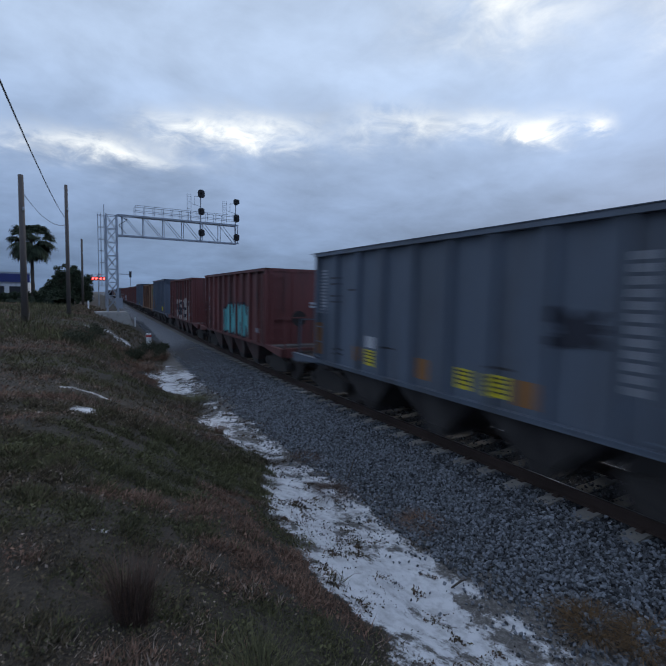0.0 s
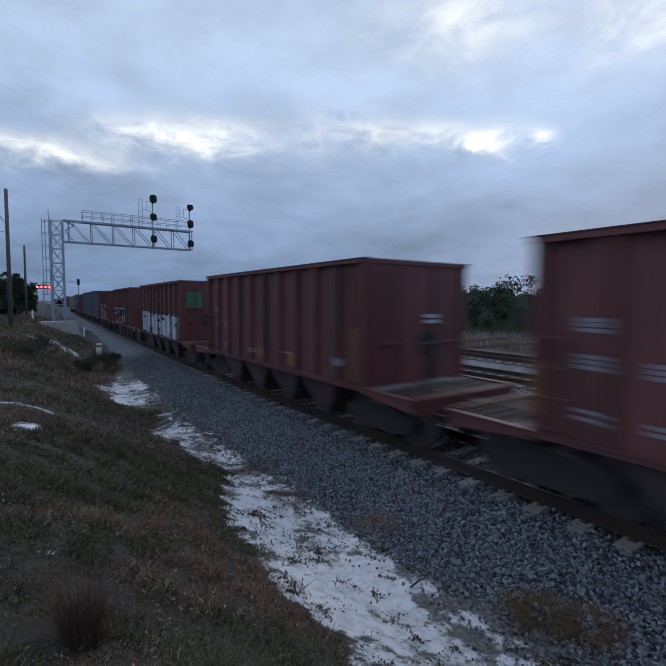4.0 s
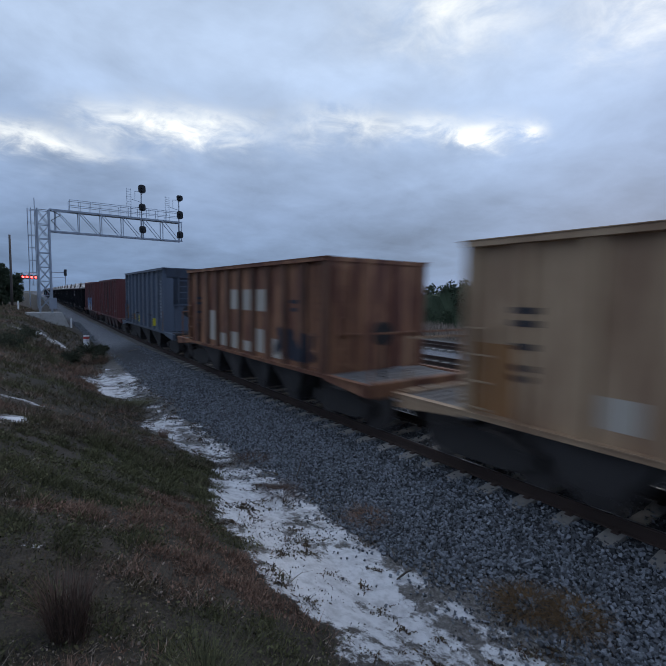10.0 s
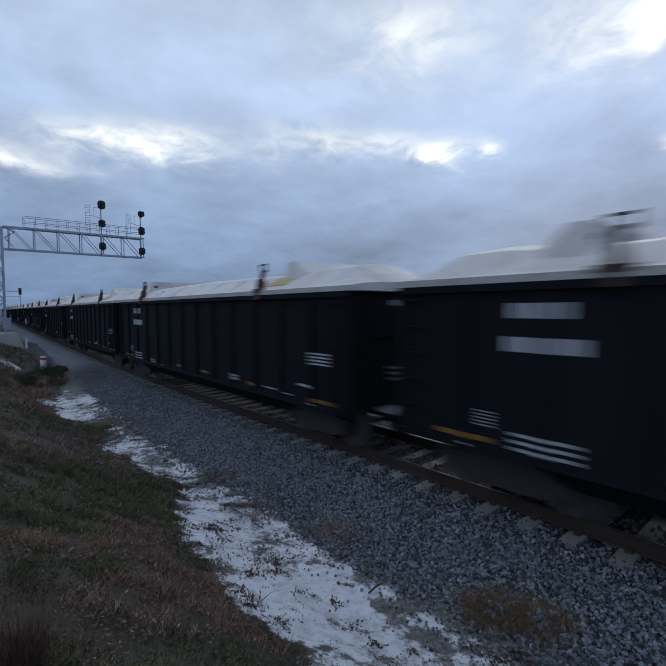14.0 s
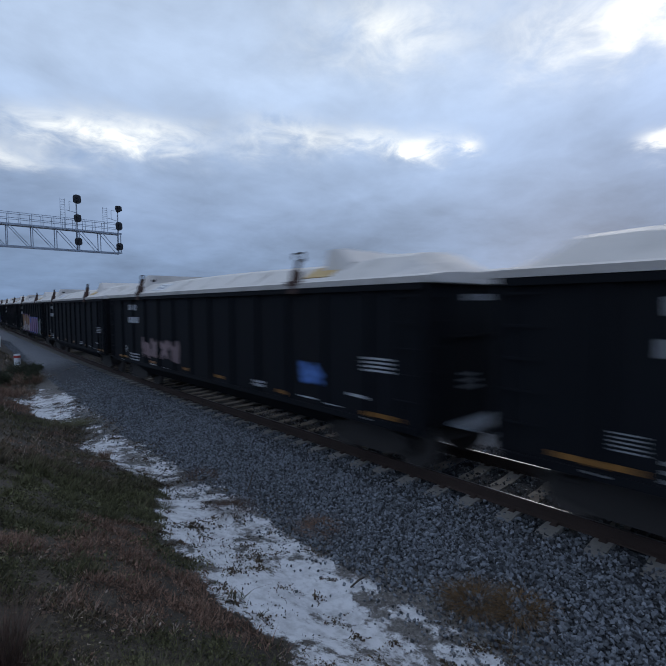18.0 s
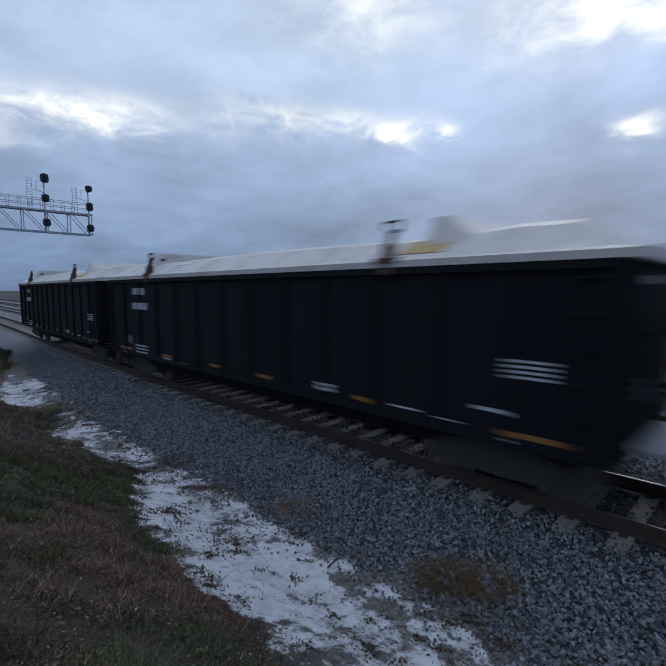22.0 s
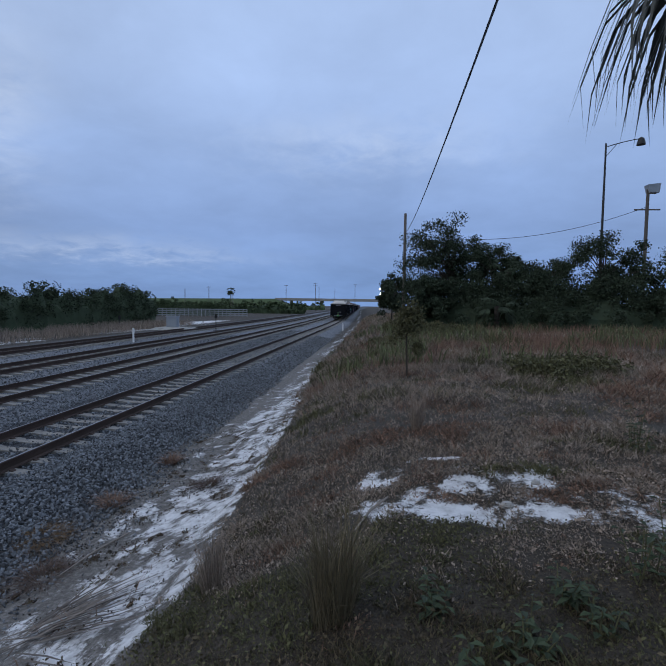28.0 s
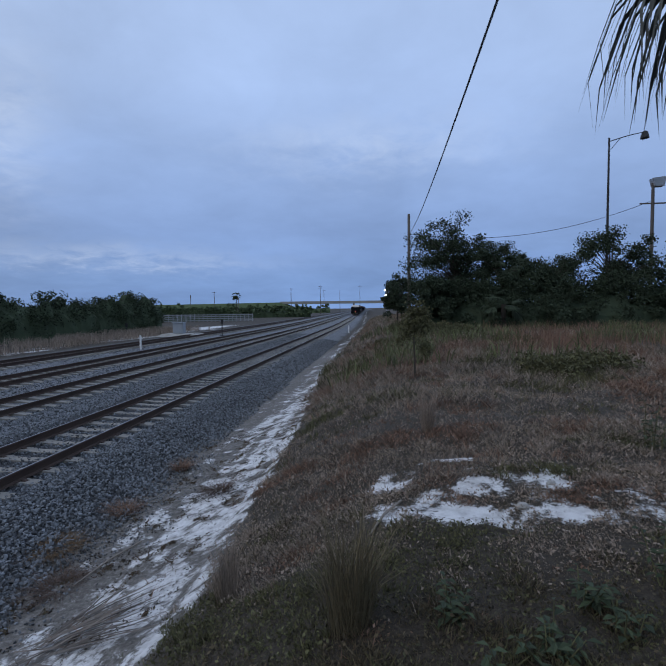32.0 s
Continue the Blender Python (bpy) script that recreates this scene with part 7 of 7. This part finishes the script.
    # young pine on the verge
    sp = thing("pine_sapling", "young bushy pine sapling on the verge", "sapling", at=(-7.5, -16.2, float(surface(np.array(-7.5), np.array(-16.2))) - 0.05))
    rng = np.random.default_rng(8)
    stem = Shape().rod((0, 0, 0), (0.05, 0, 1.7), 0.03, 0.012)
    needles = []
    for k in range(34):
        a, z = rng.uniform(0, 6.28), rng.uniform(0.6, 1.75) if k % 2 else rng.uniform(1.25, 1.8)
        r = (0.32 if z > 1.25 else 0.75) * rng.uniform(0.3, 1)
        tip = Vector((r * math.cos(a), r * math.sin(a), z + 0.12))
        stem.rod((0, 0, z - 0.15), tip, 0.008, 0.004, n=4)
        d = rng.normal(size=(150, 3))
        needles.append(np.array(tip) + d * 0.085)
    part("stem", stem, M_BARK, sp)
    v, f = leaf_quads(np.concatenate(needles), 0.035, rng)
    part("needles", raw_mesh("needles", v, f, M_GREENG), M_GREENG, sp)
    # low leafy bush on the verge
    shrub_row("bramble_patch", "low green brambles on the verge", -12.6, -10.4, -16.2, -15.6, 0.4, 70, 90, 0.045, 81, base=1.2, deep=0.5, mat=M_GREENG)
    shrub_row("bramble_patch", "low green brambles below the trees", -9.2, -6.8, -24, -28, 0.55, 110, 90, 0.05, 82, base=0.75, deep=0.7, mat=M_GREENG)
    shrub_row("bramble_patch", "green weeds below the wooden pole", -11, -8.4, -30, -40, 0.9, 110, 110, 0.06, 83, base=1.1, deep=0.8, mat=M_GREENG)
    # the wood behind the verge
    tree(-12.6, -41.0, 9.0, 3.6, 201, "broad dark evergreen tree with a ragged crown", clumps=132, per=240, leaf=0.082, low=0.25)
    tree(-15.6, -39.0, 6.6, 2.6, 202, "dense dark tree in the wood", clumps=90, per=240, leaf=0.082, low=0.1)
    tree(-10.9, -37.5, 4.6, 1.9, 203, "dark rounded shrub-like tree under the big crown", clumps=78, per=240, leaf=0.082, low=0.08)
    tree(-19.0, -38.0, 5.6, 2.8, 204, "dark dense tree at the edge of the wood", clumps=90, per=240, leaf=0.082, low=0.08)
    tree(-22.6, -38.5, 7.4, 2.9, 205, "taller dark tree in the wood", clumps=96, per=240, leaf=0.082, low=0.08)
    tree(-26.6, -37.0, 7.2, 3.2, 206, "broad dark tree in the wood", clumps=102, per=240, leaf=0.082, low=0.06)
    tree(-31.0, -35.0, 7.6, 3.4, 207, "broad dark tree at the end of the wood", clumps=102, per=240, leaf=0.082, low=0.06)
    tree(-8.6, -62.0, 6.2, 2.3, 208, "small ragged tree beyond the wooden pole", clumps=66, per=156, leaf=0.13, low=0.3)
    tree(-9.6, -75.0, 7.2, 2.6, 209, "ragged dark roadside tree beyond the wood", clumps=60, per=156, leaf=0.13, low=0.3)
    shrub_row("thicket", "dense dark undergrowth of the wood", -9.8, -34, -38.5, -32, 4.1, 520, 150, 0.085, 84, base=1.1, mat=M_LEAF, core=True)
    fan_palm(-15.9, -38.0, 4.4, 1.5, 11, "green fan palm among the trees", n=24)
    fan_palm(-14.4, -34.5, 1.7, 1.5, 12, "low fan palm at the edge of the wood", n=22)
    # beyond the yard
    shrub_row("hedge", "long dense dark green hedge beyond the yard", 31.5, 31.5, -6, 95, 5.2, 1200, 60, 0.135, 85, core=True, mat=M_HEDGE, heart=0.78)
    shrub_row("hedge", "tall dense dark green hedge beyond the yard", 31.5, 31.5, -78, -4, 5.7, 1250, 64, 0.13, 95, core=True, mat=M_HEDGE, heart=0.84)
    shrub_row("hedge", "dark green trees behind the board fence", 34, 76, -128, -112, 5.0, 420, 48, 0.24, 86, core=True)
    shrub_row("hedge", "dark distant tree line south of the yard", 20, 90, -175, -150, 4.5, 420, 36, 0.34, 87, core=True)
    shrub_row("hedge", "dark distant tree line along the horizon", 30, 250, -330, -280, 6.0, 420, 24, 0.7, 88, core=True, deep=3)
    shrub_row("hedge", "dark distant trees north of the yard", 30, 70, 90, 200, 6.0, 420, 30, 0.4, 89, core=True)
    shrub_row("hedge", "dark trees beside the crossing road", -9.0, -4.2, 84, 88, 5.6, 230, 110, 0.17, 90, base=0.9, mat=M_LEAF, core=True)
    shrub_row("hedge", "low dark shrubs along the north verge", -16, -7, 66, 56, 2.2, 160, 110, 0.11, 91, base=0.9, mat=M_LEAF, core=True)
    bare_tree(33.0, 11.5, 6.4, 21, "leafless grey tree standing in the hedge")
    bare_tree(35.0, 15.5, 5.8, 22, "leafless twiggy tree standing in the hedge")
    bare_tree(33.0, 5.0, 5.2, 23, "small leafless tree standing in the hedge")
    fan_palm(-10.4, 60.0, 7.4, 2.6, 13, "tall cabbage palm with a round dark crown", n=84, skirt=1.5)
    tree(-7.9, 76.0, 5.6, 2.9, 214, "round dark tree beside the level crossing", clumps=60, per=160, leaf=0.14, low=0.15)
    fan_palm(50.0, -180.0, 8.6, 1.9, 15, "distant tall palm on the horizon", n=30, skirt=1.2)
    fan_palm(33.0, 52.0, 5.6, 1.6, 16, "palm behind the hedge", n=24)
    # the palm beside the viewer: its dead fronds hang into the view
    near_palm()


def near_palm():
    rng = random.Random(31)
    px, py = -9.6, -6.1
    z0 = float(surface(np.array(px), np.array(py))) - 0.05
    tr = thing("fan_palm", "cabbage palm with dry drooping grey fronds", "palm tree", at=(px, py, z0))
    h = 4.6
    rings = []
    for k in range(13):
        r = 0.17 + (0.02 if k % 2 else 0)
        rings.append([(r * math.cos(a), r * math.sin(a), h * k / 12) for a in np.linspace(0, 2 * math.pi, 11)[:-1]])
    part("trunk", Shape().loft(rings), M_BARK, tr)
    for k in range(16):
        a = 2.399 * k
        if -1.3 < (a + math.pi) % (2 * math.pi) - math.pi < 0.75:
            continue
        e = rng.uniform(0.0, 1.1)
        part("frond", frond(Shape(), (0, 0, h), (math.cos(a) * math.cos(e), math.sin(a) * math.cos(e), math.sin(e)), 1.9, 0.6, 17, 1.1, 0.03, rng), M_FROND, tr)
    for world, spread, tilt in (((-8.45, -6.65, 4.88), 0.95, 0.15), ((-8.7, -6.5, 4.74), 0.9, -0.2), ((-8.75, -6.9, 5.05), 1.05, 0.05), ((-9.0, -6.6, 4.9), 0.9, 0.3)):
        sh = Shape()
        base, hub = Vector((0, 0, h)), Vector(world) - Vector((px, py, z0))
        d = (hub - base)
        d.z = 0
        d.normalize()
        elbow = base.lerp(hub, 0.5) + Vector((0, 0, 0.12))
        sh.rod(base, elbow, 0.018, 0.014, n=6).rod(elbow, hub, 0.014, 0.01, n=6)
        side = Vector((-d.y, d.x, 0))
        for i in range(34):
            t = (i / 33 - 0.5) * 2.7 + tilt
            o = (d * math.cos(t) + side * math.sin(t)).normalized()
            k = rng.uniform(0.7, 1.1) * spread
            w = o.cross(Vector((0, 0, 1))).normalized() * 0.015
            p = [hub, hub + o * 0.30 * k + Vector((0, 0, -0.03)), hub + o * 0.52 * k + Vector((0, 0, -0.22 * k)), hub + o * 0.64 * k + Vector((0, 0, -0.55 * k)), hub + o * rng.uniform(0.6, 0.74) * k + Vector((0, 0, -0.86 * k))]
            q = [0.4, 1.0, 0.85, 0.5]
            vs = [c for j in range(4) for c in (p[j] - w * q[j], p[j] + w * q[j])] + [p[4]]
            sh.add(vs, [(0, 1, 3, 2), (2, 3, 5, 4), (4, 5, 7, 6), (6, 7, 8)])
        part("dead_frond", sh, M_FROND, tr, "dry grey drooping frond")


def build_roadside():
    """Low shop front and parked cars beside the crossing road, seen past the palms."""
    b = thing("roadside_building", "low white roadside building with a blue and green fascia", "building", at=(-17.5, 92.0, 1.0))
    part("wall", Shape().box(-7, 4.5, 0, 9, 0, 3.2), M_WHITE, b)
    part("roof", Shape().box(-7.4, 4.9, -0.5, 9.4, 4.6, 4.9), M_GALV, b)
    part("fascia", Shape().box(-7.3, 0.5, -0.45, -0.3, 3.2, 4.6), material("green_fascia", (0.07, 0.13, 0.04), 0.6), b, "green fascia board")
    part("fascia", Shape().box(0.5, 4.8, -0.45, -0.3, 3.2, 4.6), material("blue_fascia", (0.02, 0.03, 0.14), 0.6), b, "dark blue fascia board")
    for k in range(4):
        w = part("window", Shape().box(-6.3 + 2.7 * k, -4.3 + 2.7 * k, -0.06, -0.01, 0.8, 2.5), M_BLACKMETAL, b)
        part("frame", Shape().box(-6.4 + 2.7 * k, -4.2 + 2.7 * k, -0.09, -0.05, 2.5, 2.6), M_WHITE, w)
    for x, y, mat, col in ((-10.6, 88.0, M_WHITE, "white"), (-5.2, 90.0, M_GALV, "silver"), (-14.0, 86.0, M_BLACKMETAL, "dark")):
        c = thing("parked_car", "%s car standing by the crossing road" % col, "car", at=(x, y, 1.0))
        body = [(-2.1, 0.35), (-2.1, 0.8), (-1.3, 0.95), (-0.7, 1.42), (0.8, 1.45), (1.5, 0.98), (2.15, 0.85), (2.15, 0.35)]
        part("body", Shape().loft([[(a, q, z) for a, z in body] for q in (-0.85, 0.85)]), mat, c)
        for wx in (-1.3, 1.35):
            for q in (-0.8, 0.8):
                part("wheel", Shape().disc((wx, q, 0.33), (0, 1, 0), 0.33, 0.2, 14), M_BLACKMETAL, c)
        part("windscreen", Shape().hexa([(-1.25, -0.7, 0.97), (-1.25, 0.7, 0.97), (-1.28, 0.7, 0.99), (-1.28, -0.7, 0.99)], [(-0.74, -0.65, 1.38), (-0.74, 0.65, 1.38), (-0.77, 0.65, 1.4), (-0.77, -0.65, 1.4)]), M_BLACKMETAL, c)


build_lineside()
build_roadside()
build_plants()
build_ballast()
build_sleepers()


# ---- motion of the train ----
# small unevenness of the train's pull: seconds, metres behind an even run
SLIP_T = (0, 1, 2, 5, 6, 7, 8, 9, 10, 11, 12, 13, 14, 17, 18, 19, 20, 21, 22, 23)
SLIP = (0.12, 0.1, 0.4, 0.35, 0.1, 0.4, 0.38, 0.45, 0.42, 0.4, 0.15, 0.04, 0.05, 0.45, 0.48, 0.0, 0.07, -0.03, 0.05, 0.0)


def run(t):
    """How far the train has gone; it gains a little while the last cars leave."""
    u = min(1.0, max(0.0, (t - 23.2) / 0.8))
    return V * t + 0.75 * u * u * (3 - 2 * u) - float(np.interp(t, SLIP_T, SLIP))


def motions():
    for car, s in [*CARS, (marker, CARS[-1][1])]:
        times = sorted({0.0, 32.0, *map(float, SLIP_T), 22.8, 23.2, 23.4, 23.6, 23.8, 24.0, 24.4, 25.0, *[min(32.0, max(0.0, round((s - y) / V * 30) / 30)) for y in (420, 220, 120, 80, 60, 45, 35, 27, 20, 14, 8, 2, -60, -78, -95, -120, -160, -220, -300)]})
        rows = []
        for t in times:
            y = s - run(t)
            x = float(tx(y))
            turn = -math.degrees(math.atan2(float(tx(y + 4) - tx(y - 4)), 8.0))
            rows.append((t, pose(TC + x, y, 0, 0, 0, turn)))
        walk(car, [r for n, r in enumerate(rows) if n == 0 or frame(r[0]) > frame(rows[n - 1][0])])
    # the lamp on the last coupler turns once in a second and a half, and faces back along the line at 24.5 s
    walk(marker_lamp, [(t, pose(0, 8.12, 1.36, 0, 0, 360 * (t - 24.5) / 1.494)) for t in (np.arange(0, 121) * 8 / 30).tolist()])


motions()
